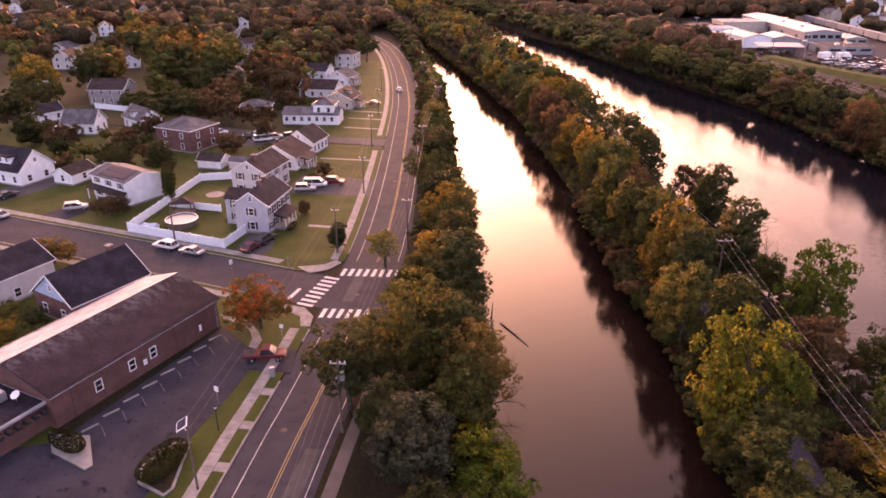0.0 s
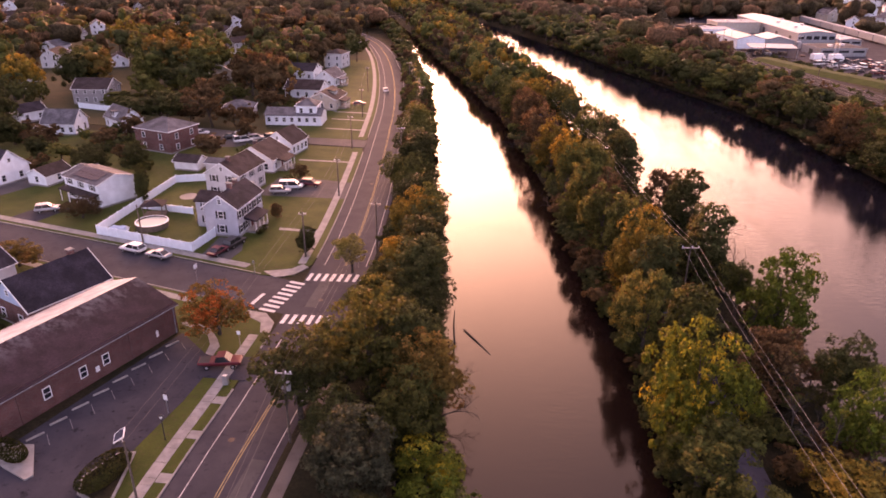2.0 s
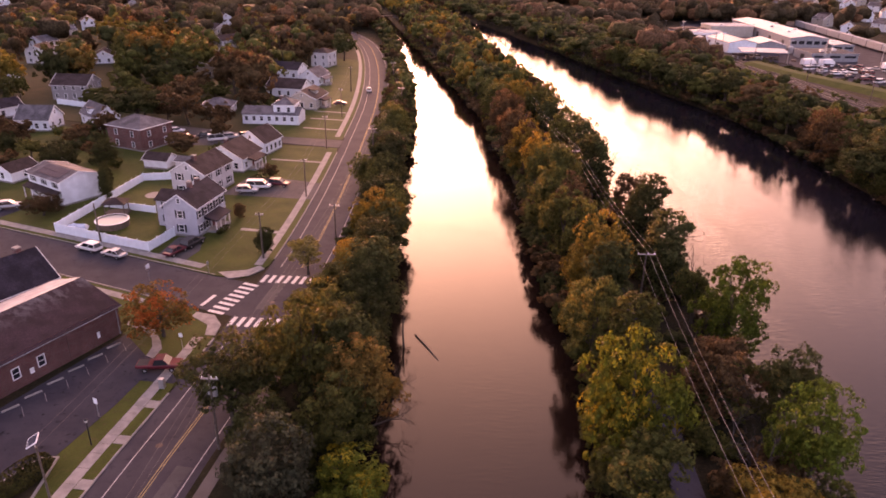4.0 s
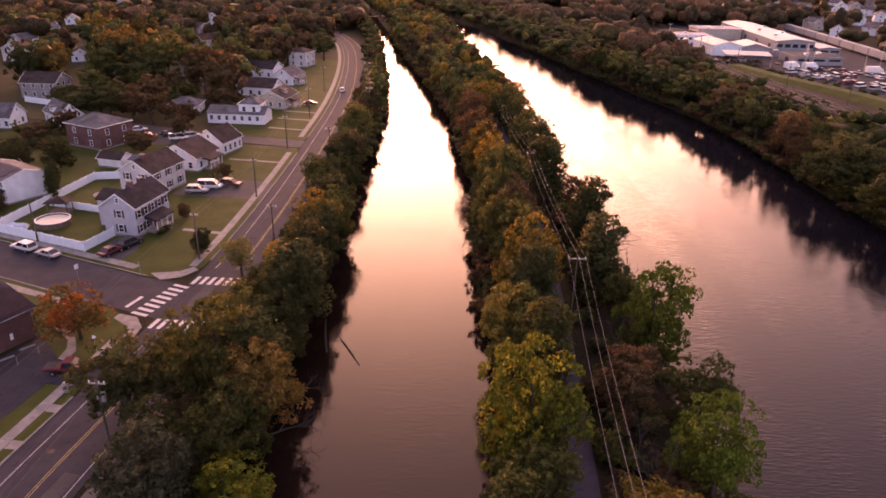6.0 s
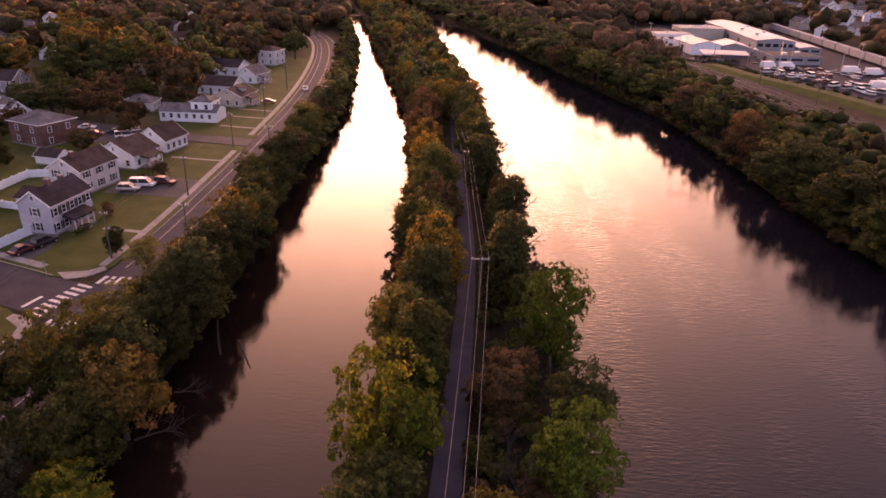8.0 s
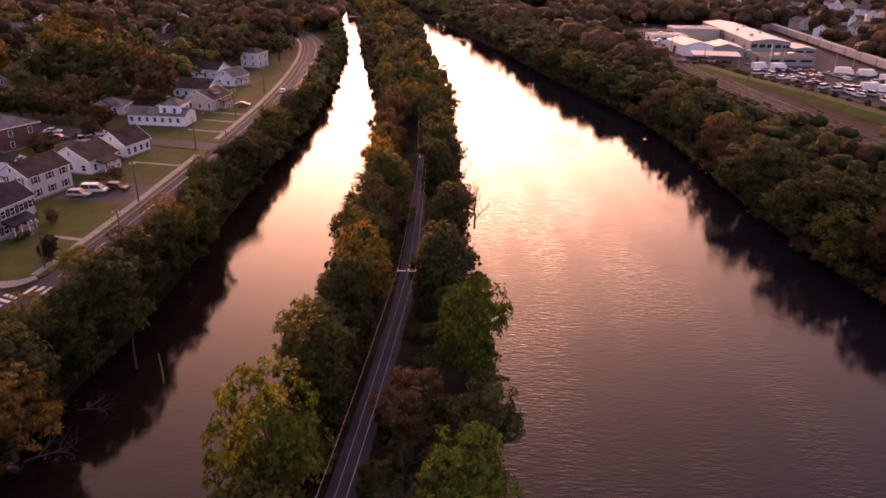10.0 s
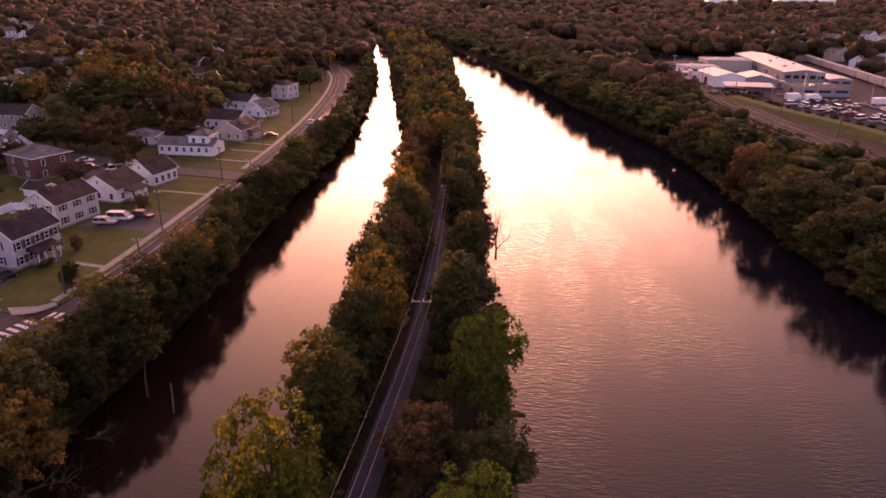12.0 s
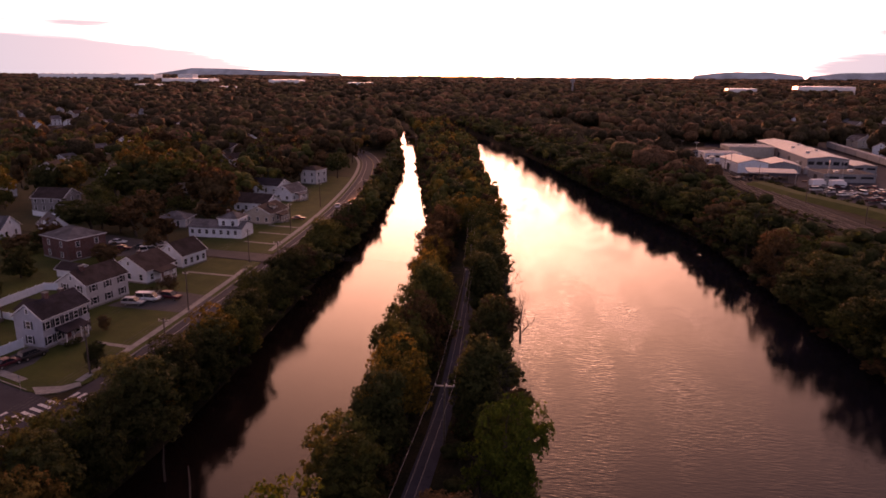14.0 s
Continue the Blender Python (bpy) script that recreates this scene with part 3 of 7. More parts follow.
def pavement(line, l, r, a, b, z=0.125):
    """A pavement of separate slabs with joints."""
    root = MB()
    ribbon(root, line, l + 0.04, r - 0.04, 0.0, z - 0.025, CONCRETE, a, b)
    walk_ob = tagged(part("pavement", root), "pale concrete pavement slabs along the street", "pavement", kind="structure")
    lo, hi = offset(line, l)[a:b], offset(line, r)[a:b]
    for j in range(len(lo) - 1):
        n = 2
        for s in range(n):
            t0, t1 = (s + 0.015) / n, (s + 0.985) / n
            q = [lo[j].lerp(lo[j + 1], t0), hi[j].lerp(hi[j + 1], t0), hi[j].lerp(hi[j + 1], t1), lo[j].lerp(lo[j + 1], t1)]
            mb = MB()
            mb.prism([(v.x, v.y) for v in q], z - 0.05, z + random.uniform(-0.004, 0.006), CONCRETE)
            part("slab", mb, walk_ob)


pavement(MAIN, -8.4, -7.0, *between(MAIN, 104, 178))
pavement(MAIN, -8.6, -7.2, *between(MAIN, 20, 84))
mb = MB()
ribbon(mb, MAIN, -8.4, -7.0, 0.0, 0.125, CONCRETE, *between(MAIN, 189, 420))
tagged(part("pavement", mb), "pale concrete pavement leading to the bend", "pavement", kind="structure")
pavement(SIDE, -8.2, -6.6, 12, ns - 3)
mb = MB()
ribbon(mb, SIDE, 5.6, 7.0, 0.0, 0.125, CONCRETE, 12, ns - 3)
tagged(part("pavement", mb), "pale concrete pavement beside the brick hall", "pavement", kind="structure")
for poly in ([(-33.5, 100.6), (-30.6, 101.9), (-28.8, 104.8), (-30.0, 106.0), (-31.6, 104.0), (-36.0, 102.8)], [(-34.4, 89.3), (-31.4, 88.6), (-29.5, 86.0), (-29.3, 83.0), (-30.7, 83.0), (-31.4, 85.8), (-34.6, 88.0)]):
    mb = MB()
    mb.prism(poly, 0.0, 0.13, CONCRETE)
    tagged(part("kerb_ramp", mb), "pale concrete corner ramp at the crossing", "pavement", kind="structure")
for y in (46.5, 53.5, 60.5, 67.0):
    mb = MB()
    mb.box(-0.75, 0.75, -0.7, 0.7, 0.05, 0.128, CONCRETE, 0.01)
    tagged(part("pavement_link", mb, at=pose(main_x(y, -6.4), y, 0, 0, 0, -4)), "short concrete slab from kerb to pavement", "pavement", kind="structure")


def plate(name, poly, z, mat, label, category):
    mb = MB()
    mb.prism(poly, -0.1, z, mat)
    return tagged(part(name, mb), label, category, kind="structure")


lot = plate("car_park", [(-41.6, 82.2), (-36.4, 77.1), (-34.8, 76.8), (-29.6, 76.6), (-29.0, 71.2), (-34.6, 71.6), (-35.2, 66.5), (-37.0, 58.0), (-38.2, 47.0), (-39.2, 20), (-100, 20), (-98, 48), (-62, 53), (-51.3, 56.6)],
            0.12, LOT, "cracked grey asphalt car park beside the brick hall", "car park")
plate("wall_bed", [(-42.2, 82.4), (-41.7, 82.1), (-51.2, 56.9), (-52.8, 58.6)], 0.108, EARTH, "dark bare soil strip along the hall wall", "planting bed")
plate("garden_path", [(-43.4, 85.9), (-42.6, 84.6), (-39.5, 83.1), (-37.7, 81.6), (-36.6, 79.4), (-36.4, 77.1), (-35.2, 76.6), (-35.1, 79.0), (-36.1, 80.9), (-38.0, 83.5), (-40.2, 85.2)], 0.125, CONCRETE, "curved concrete path round the car park corner", "path")
plate("driveway", [(-49.0, 107.6), (-43.6, 105.4), (-42.4, 111.0), (-43.8, 116.4), (-48.6, 116.6)], 0.115, DRIVE, "dark asphalt driveway beside the grey house", "driveway")
plate("driveway", [(-49.0, 140.4), (-28.6, 139.2), (-29.2, 150.0), (-37.0, 152.0), (-47.0, 153.0)], 0.115, DRIVE, "asphalt driveway shared by two houses", "driveway")
plate("driveway", [(-94.4, 122.4), (-87.8, 120.2), (-84.6, 129.6), (-90.6, 131.6)], 0.115, LOT, "grey driveway in front of the white house", "driveway")
plate("driveway", [(-118, 130.6), (-108.5, 127.4), (-99, 146), (-106, 150)], 0.115, DRIVE, "long asphalt driveway", "driveway")
plate("back_lane", [(main_x(179.6) - 5.8, 179.8), (main_x(187) - 5.6, 187.2), (-50, 189.4), (-62, 192), (-90, 200), (-92, 176), (-66, 178), (-60, 183.4), (-46, 182.4)], 0.112, DRIVE, "asphalt lane and parking behind the small houses", "lane")
plate("towpath", [(27.2, -60), (30.4, -60), (31.0, 62), (31.1, 80), (31.0, 100), (30.6, 115), (29.6, 130), (27.4, 158), (21.5, 222), (9.0, 290), (6.6, 289), (18.8, 221), (24.6, 158), (26.6, 130), (27.6, 115), (28.2, 100), (28.1, 80), (27.8, 62)], 0.12, GRAVEL, "grey stone-dust towpath along the wooded strip", "path")
plate("footpath", [(main_x(20, 5.6), 20), (main_x(20, 6.9), 20), (main_x(50, 6.6), 50), (main_x(70, 6.6), 70), (main_x(86, 6.4), 86), (main_x(86, 5.2), 86), (main_x(70, 5.2), 70), (main_x(50, 5.1), 50)], 0.03, FOOTPATH, "narrow earth footpath between road and trees", "path")
for x0, y0, x1, y1, w in ((-38.5, 121.6, -30.6, 120.6, 1.1), (-46, 167.5, -33.0, 166.2, 1.0), (-46, 200, -34.5, 198.4, 1.0), (-46.8, 212, -36.0, 210.5, 1.0), (-48, 222, -37.0, 220.4, 1.0)):
    plate("front_path", [(x0, y0 - w / 2), (x1, y1 - w / 2), (x1, y1 + w / 2), (x0, y0 + w / 2)], 0.12, CONCRETE, "pale concrete path to a front porch", "path")
bay = MB()
bay.box(-1.0, 1.0, -0.13, 0.13, 0.1, 0.27, CONCRETE, 0.03)
bay = bay.mesh("wheel_stop")
line = MB()
line.box(-0.035, 0.035, -1.1, 1.1, 0.11, 0.124, PAINT_FADED, 0.005)
line = line.mesh("bay_line")
for j in range(8):
    tagged(part("wheel_stop", bay, at=pose(-49.0 + 1.03 * j, 58.95 + 2.88 * j, 0.01, 0, 0, 54)), "pale concrete wheel stop in the car park", "wheel stop", "wheel stops in the car park")
    part("bay_line", line, lot, at=pose(-47.3 + 1.03 * j, 58.6 + 2.88 * j, 0, 0, 0, 38))


# ---------------------------------------------------------------- houses
def window_part(parent, w, h, at, shutters=False):
    """A sash window set on a wall: local x along the wall, y out of it."""
    key = (w, h)
    if key not in WINDOWS:
        f, p, s = MB(), MB(), MB()
        for x0, x1, z0, z1 in ((-w / 2 - 0.1, -w / 2, -h / 2 - 0.1, h / 2 + 0.1), (w / 2, w / 2 + 0.1, -h / 2 - 0.1, h / 2 + 0.1), (-w / 2, w / 2, h / 2, h / 2 + 0.1), (-w / 2, w / 2, -h / 2 - 0.1, -h / 2), (-w / 2, w / 2, -0.03, 0.03)):
            f.box(x0, x1, -0.06, 0.09, z0, z1, TRIM)
        p.box(-w / 2, w / 2, -0.05, 0.03, -h / 2, h / 2, GLASS)
        s.box(-0.2, 0.2, -0.05, 0.07, -h / 2 - 0.05, h / 2 + 0.05, DARK, 0.01)
        WINDOWS[key] = f.mesh("window"), p.mesh("pane"), s.mesh("shutter")
    fm, pm, sm = WINDOWS[key]
    wob = part("window", fm, parent, at=at)
    part("pane", pm, wob)
    if shutters:
        for d in (-w / 2 - 0.32, w / 2 + 0.32):
            part("shutter", sm, parent, at=at @ pose(d, 0, 0))


WINDOWS = {}


def chimney(parent, x, y, z0, z1, mat):
    mb = MB()
    mb.box(x - 0.4, x + 0.4, y - 0.4, y + 0.4, z0, z1, mat)
    mb.box(x - 0.48, x + 0.48, y - 0.48, y + 0.48, z1, z1 + 0.15, CONCRETE)
    part("chimney", mb, parent)


def house(label, x, y, rot, w, d, he, rise, wall, roof, hip=False, storeys=2, nw=(2, 3), shut=False, porch="", stacks=(), gable=None, over=0.35, category="house", group="", dormer=None, plain_windows=True):
    """A house with its ridge along local y: w across, d along, eaves at he, roof rise. nw: windows across and along."""
    h = thing("house" if category == "house" else category.replace(" ", "_"), label, category, pose(x, y, 0.1, 0, 0, rot), group)
    a, b = w / 2, d / 2
    mb = MB()
    ring = [(-a, -b), (a, -b), (a, b), (-a, b)]
    mb.hull([(p, q, -0.1) for p, q in ring], [(p, q, he) for p, q in ring], wall, False)
    if not hip:
        for s in (-1, 1):
            tri = [(-a, s * b, he), (a, s * b, he), (0, s * b, he + rise)]
            mb.face(tri if s < 0 else tri[::-1], gable or wall)
    part("wall", mb, h)
    mb = MB()
    mb.box(-a - 0.04, a + 0.04, -b - 0.04, b + 0.04, -0.12, 0.35, CONCRETE)
    part("foundation", mb, h)
    t, o = 0.16, over
    drop = rise * o / a
    mb = MB()
    if hip:
        r = max(0.2, b - a) if b > a else 0.2
        k0 = a if b > a else b
        base = [(-a - o, -b - o), (a + o, -b - o), (a + o, b + o), (-a - o, b + o)]
        if b > a:
            top = [(0, -r, he + rise), (0, r, he + rise)]
        else:
            r = a - b + 0.2
            top = [(-r, 0, he + rise), (r, 0, he + rise)]
        lo = [(p, q, he - 0.05) for p, q in base]
        if b > a:
            mb.face((lo[0], lo[1], top[0]), roof), mb.face((lo[2], lo[3], top[1]), roof)
            mb.face((lo[1], lo[2], top[1], top[0]), roof), mb.face((lo[3], lo[0], top[0], top[1]), roof)
        else:
            mb.face((lo[1], lo[2], top[1]), roof), mb.face((lo[3], lo[0], top[0]), roof)
            mb.face((lo[0], lo[1], top[1], top[0]), roof), mb.face((lo[2], lo[3], top[0], top[1]), roof)
        lower = [(p, q, he - 0.2) for p, q in base]
        mb.hull(lower, lo, TRIM, False), mb.face(lower[::-1], TRIM)
    else:
        for s in (-1, 1):
            e = [(0, he + rise + 0.06), (s * (a + o), he - drop + 0.06), (s * (a + o), he - drop - t), (0, he + rise - t)]
            lo = [(p, -b - o, z) for p, z in e]
            hi = [(p, b + o, z) for p, z in e]
            if s < 0:
                lo, hi = lo[::-1], hi[::-1]
            mb.hull(lo, hi, roof)
    ro = part("roof", mb, h)
    if not hip:
        for s in (-1, 1):
            mb = MB()
            y0 = s * (b + o)
            for e in (-1, 1):
                q = [(0, he + rise + 0.08), (e * (a + o + 0.02), he - drop + 0.08), (e * (a + o + 0.02), he - drop - 0.16), (0, he + rise - 0.16)]
                mb.hull([(p, y0 - 0.04, z) for p, z in q], [(p, y0 + 0.04, z) for p, z in q], TRIM)
            part("fascia", mb, ro, "white painted bargeboard")
    for s in (-1, 1):
        gut = MB()
        gut.box(s * (a + o) - 0.08, s * (a + o) + 0.08, -b - o, b + o, he - drop - 0.14 if not hip else he - 0.16, he - drop if not hip else he - 0.02, TRIM)
        part("gutter", gut, h)
    wh = 1.35 if he > 2.4 else 1.0
    levels = [1.55 + 2.75 * j for j in range(storeys)]
    for z in levels:
        if z + wh / 2 > he:
            continue
        for s in (-1, 1):
            for j in range(nw[0]):
                px = -a + w * (j + 0.5) / nw[0] if nw[0] != 2 else (-1) ** j * w * 0.24
                window_part(h, 0.95, wh, pose(px, s * b, z, 0, 0, 180 if s < 0 else 0), shut)
            for j in range(nw[1]):
                if z < 2 and j == nw[1] // 2 and porch in ("e", "w") and s == (1 if porch == "e" else -1):
                    continue
                py = -b + d * (j + 0.5) / nw[1]
                window_part(h, 0.95, wh, pose(s * a, py, z, 0, 0, -90 if s > 0 else 90), shut)
    if not hip and rise > 1.6:
        for s in (-1, 1):
            window_part(h, 0.6, 0.8, pose(0, s * b, he + rise * 0.42, 0, 0, 180 if s < 0 else 0))
    if porch:
        s = 1 if porch == "e" else -1
        mb = MB()
        mb.box(-0.2, 2.2, -2.6, 2.6, -0.1, 0.45, CONCRETE)
        at = pose(a, 0, 0) if s > 0 else pose(-a, 0, 0, 0, 0, 180)
        part("porch_floor", mb, h, at=at)
        mb = MB()
        lo = [(0.0, -2.9, 2.75), (2.5, -2.9, 2.45), (2.5, 2.9, 2.45), (0.0, 2.9, 2.75)]
        hi = [(0.0, -2.9, 3.35), (2.5, -2.9, 2.65), (2.5, 2.9, 2.65), (0.0, 2.9, 3.35)]
        mb.hull(lo, hi, roof)
        part("porch_roof", mb, h, at=at)
        for py in (-2.5, -0.85, 0.85, 2.5):
            mb = MB()
            mb.box(2.05, 2.2, py - 0.08, py + 0.08, 0.4, 2.6, TRIM)
            part("porch_post", mb, h, at=at)
        mb = MB()
        mb.box(0.0, 0.12, -0.55, 0.55, 0.4, 2.5, TRIM)
        mb.box(0.1, 0.16, -0.45, 0.45, 0.42, 2.4, DOOR_RED)
        part("front_door", mb, h, at=at)
        mb = MB()
        for n in range(3):
            mb.box(2.2 + 0.28 * n, 2.5 + 0.28 * n, -0.8, 0.8, -0.1, 0.36 - 0.15 * n, CONCRETE)
        part("steps", mb, h, at=at)
    for cx, cy in stacks:
        chimney(h, cx, cy, he, he + rise * (1 - abs(cx) / a) + 0.9, BRICK)
    if dormer:
        dx, dy, dw = dormer
        mb = MB()
        z0 = he + rise * (1 - abs(dx) / a)
        mb.box(dx - 1.0, dx + 1.0, dy - dw / 2, dy + dw / 2, z0 - 0.8, z0 + 0.7, wall)
        mb.hull([(dx - 1.3, dy - dw / 2 - 0.2, z0 + 0.7), (dx + 1.2, dy - dw / 2 - 0.2, z0 + 0.55), (dx + 1.2, dy + dw / 2 + 0.2, z0 + 0.55), (dx - 1.3, dy + dw / 2 + 0.2, z0 + 0.7)],
                [(dx - 1.3, dy - dw / 2 - 0.2, z0 + 1.0), (dx + 1.2, dy - dw / 2 - 0.2, z0 + 0.7), (dx + 1.2, dy + dw / 2 + 0.2, z0 + 0.7), (dx - 1.3, dy + dw / 2 + 0.2, z0 + 1.0)], roof)
        part("dormer", mb, h)
        for q in (-dw / 4, dw / 4):
            window_part(h, 0.8, 0.9, pose(dx + math.copysign(1.0, dx), dy + q, z0 + 0.1, 0, 0, -90 if dx > 0 else 90))
    return h


def annex(h, x0, x1, y0, y1, he, rise, wall, roof, name="annex"):
    """A lower wing on a house, with a pent or gabled roof along local x."""
    mb = MB()
    mb.box(x0, x1, y0, y1, -0.1, he, wall)
    m = (y0 + y1) / 2
    for s, xx in ((-1, x0), (1, x1)):
        tri = [(xx, y0, he), (xx, y1, he), (xx, m, he + rise)]
        mb.face(tri if s > 0 else tri[::-1], wall)
    w = part(name, mb, h)
    mb = MB()
    for s in (-1, 1):
        e = m + s * ((y1 - y0) / 2 + 0.3)
        lo = [(x0 - 0.3, m, he + rise + 0.06), (x1 + 0.3, m, he + rise + 0.06), (x1 + 0.3, e, he - 0.1), (x0 - 0.3, e, he - 0.1)]
        hi = [(p, q, z + 0.14) for p, q, z in lo]
        mb.hull(lo if s < 0 else lo[::-1], hi if s < 0 else hi[::-1], roof)
    part("annex_roof", mb, h)
    return w


# grey two-storey house at the corner
hA = house("grey-blue two-storey clapboard house with white trim and a porch", -47.2, 122.4, -8, 6.6, 10.6, 5.9, 2.3, GREY_SIDING, ROOF_DARK, nw=(1, 5), shut=True, porch="e", stacks=((0.0, -1.0), (-1.2, 3.6)))
annex(hA, -7.2, -3.3, -1.5, 4.0, 5.2, 1.2, GREY_SIDING, ROOF_BROWN)
window_part(hA, 0.9, 1.3, pose(-5.2, -1.5, 1.6, 0, 0, 180), True)
window_part(hA, 0.9, 1.3, pose(-5.2, -1.5, 4.2, 0, 0, 180), True)
# its neighbour, pale with a brown roof
house("pale two-storey house with a brown shingle roof", -54.0, 143.6, -12, 8.0, 11.0, 5.4, 2.4, PALE_SIDING, ROOF_BROWN, nw=(2, 3), shut=True, stacks=((0.4, -3.0),))
house("white one-storey house with a low brown roof and porch", -53.6, 161.5, -10, 10.4, 9.6, 3.4, 2.8, WHITE_SIDING, ROOF_BROWN, storeys=1, nw=(3, 3), porch="e", stacks=((-2.0, 1.0),))
house("small white gabled cottage with a brown roof", -51.2, 175.0, -14, 8.0, 8.5, 3.4, 2.9, WHITE_SIDING, ROOF_BROWN, storeys=1, nw=(2, 4))
hE = house("white house with a square hipped upper floor and long low wing", -52.6, 207.0, 0, 6.2, 6.5, 5.8, 1.7, WHITE_SIDING, ROOF_GREY, hip=True, nw=(2, 2), stacks=((-1.6, 0.5),))
annex(hE, -12.4, 4.6, -4.2, 3.6, 3.0, 1.5, WHITE_SIDING, ROOF_GREY)
for j in range(7):
    window_part(hE, 0.9, 1.2, pose(-11.2 + 2.3 * j, -4.2, 1.7, 0, 0, 180))
house("low pale garage with a grey hipped roof", -77.2, 216.5, 8, 9.4, 8.0, 2.7, 2.0, PALE_SIDING, ROOF_GREY, hip=True, storeys=1, nw=(2, 2), category="garage")
house("pale house with a hipped brown roof and open porch", -51.6, 229.5, -6, 9.4, 12.0, 3.6, 2.3, TAN_SIDING, ROOF_BROWN, storeys=1, nw=(3, 4), porch="e", dormer=(2.2, 0, 2.6))
house("white cottage with a low brown gabled roof", -62.4, 246.0, 82, 9.6, 13.0, 3.4, 2.5, WHITE_SIDING, ROOF_BROWN, storeys=1, nw=(3, 4))
house("white house with a gabled porch by the bend", -58.6, 268.0, -14, 8.0, 10.0, 3.6, 2.6, WHITE_SIDING, ROOF_GREY, storeys=1, nw=(2, 3), porch="e")
house("long low white house with a dark roof", -73.5, 281.0, 80, 9.0, 15.0, 3.8, 2.2, WHITE_SIDING, ROOF_DARK, storeys=1, nw=(2, 4))
house("tall pale square house beyond the gardens", -64.0, 309.0, -14, 8.0, 8.5, 6.2, 1.6, PALE_SIDING, ROOF_BROWN, hip=True, nw=(2, 2))
# white house with solar panels and a lower front roof
hS = house("white two-storey house with solar panels on a grey roof", -81.2, 136.4, 60, 8.4, 12.2, 5.2, 1.3, WHITE_SIDING, ROOF_GREY, nw=(0, 3), shut=True)
mb = MB()
mb.hull([(-5.9, -6.1, 2.5), (-4.2, -6.1, 2.9), (-4.2, 6.1, 2.9), (-5.9, 6.1, 2.5)][::-1], [(-5.9, -6.1, 2.65), (-4.2, -6.1, 3.15), (-4.2, 6.1, 3.15), (-5.9, 6.1, 2.65)][::-1], ROOF_BROWN)
part("porch_roof", mb, hS)
for py in (-5.8, -2.9, 0.0, 2.9, 5.8):
    mb = MB()
    mb.box(-5.75, -5.6, py - 0.07, py + 0.07, -0.1, 2.55, TRIM)
    part("porch_post", mb, hS)
for j in range(8):
    for n in range(2):
        mb = MB()
        z = lambda q: 5.2 + 1.3 * (1 - abs(q) / 4.2) + 0.12
        x0, x1 = -3.6 + 1.6 * n, -2.1 + 1.6 * n
        y0 = -4.6 + 1.05 * j
        mb.hull([(x0, y0, z(x0)), (x1, y0, z(x1)), (x1, y0 + 1.0, z(x1)), (x0, y0 + 1.0, z(x0))], [(x0, y0, z(x0) + 0.05), (x1, y0, z(x1) + 0.05), (x1, y0 + 1.0, z(x1) + 0.05), (x0, y0 + 1.0, z(x0) + 0.05)], SOLAR)
        part("solar_panel", mb, hS, "dark blue solar panel")
house("white cape house with a steep dark roof and dormer", -111.7, 146.9, 70, 9.0, 11.0, 3.6, 4.0, WHITE_SIDING, ROOF_DARK, storeys=1, nw=(2, 3), dormer=(-2.4, 0, 4.0))
house("white one-car garage with a brown roof", -98.6, 146.5, -18, 5.6, 7.0, 2.6, 1.4, WHITE_SIDING, ROOF_BROWN, storeys=1, nw=(1, 1), category="garage")
house("grey garden shed with a dark roof", -92.5, 150.5, -12, 4.0, 4.5, 2.2, 1.2, TAN_SIDING, ROOF_BROWN, storeys=0, nw=(0, 0), category="shed")
house("white cape house with a grey roof", -120.0, 190.6, 93, 8.0, 9.4, 3.4, 3.2, WHITE_SIDING, ROOF_GREY, storeys=1, nw=(2, 4))
house("white gabled house with a lower wing", -105.2, 196.3, 51, 6.5, 11.0, 3.4, 3.0, WHITE_SIDING, ROOF_GREY, storeys=1, nw=(2, 3), dormer=(-2.0, 0, 2.2))
house("two-storey red brick house with a grey hipped roof", -83.8, 177.0, -22, 12.0, 10.5, 5.9, 2.3, BRICK, ROOF_GREY, hip=True, nw=(2, 2))
house("large grey two-storey house with a brown roof", -131.7, 231.5, 92, 10.0, 12.0, 5.2, 2.8, ASH_SIDING, ROOF_BROWN, nw=(3, 4))
house("small pale cottage among trees", -139.0, 203.5, -30, 6.0, 8.0, 3.2, 2.0, WHITE_SIDING, ROOF_DARK, storeys=1, nw=(2, 2))
house("small white garden shed with a brown roof", -70.5, 158.6, 80, 4.2, 6.2, 2.3, 1.2, WHITE_SIDING, ROOF_BROWN, storeys=0, nw=(0, 0), category="shed")
house("pale low garden shed with a grey roof", -63.0, 158.0, 80, 3.6, 5.6, 2.2, 0.7, PALE_SIDING, ROOF_GREY, storeys=0, nw=(0, 0), category="shed")
# houses south of the side street
house("red brick cottage with a light blue gable and dark roof", -63.6, 88.4, -28, 9.4, 12.6, 3.7, 3.6, BRICK, ROOF_DARK, storeys=1, nw=(2, 3), gable=BLUE_SIDING, stacks=((-0.3, 4.0),))
house("grey house with a dark shingle roof", -79.5, 90.0, -24, 8.6, 13.0, 4.6, 2.4, PALE_SIDING, ROOF_DARK, nw=(2, 3), storeys=1)

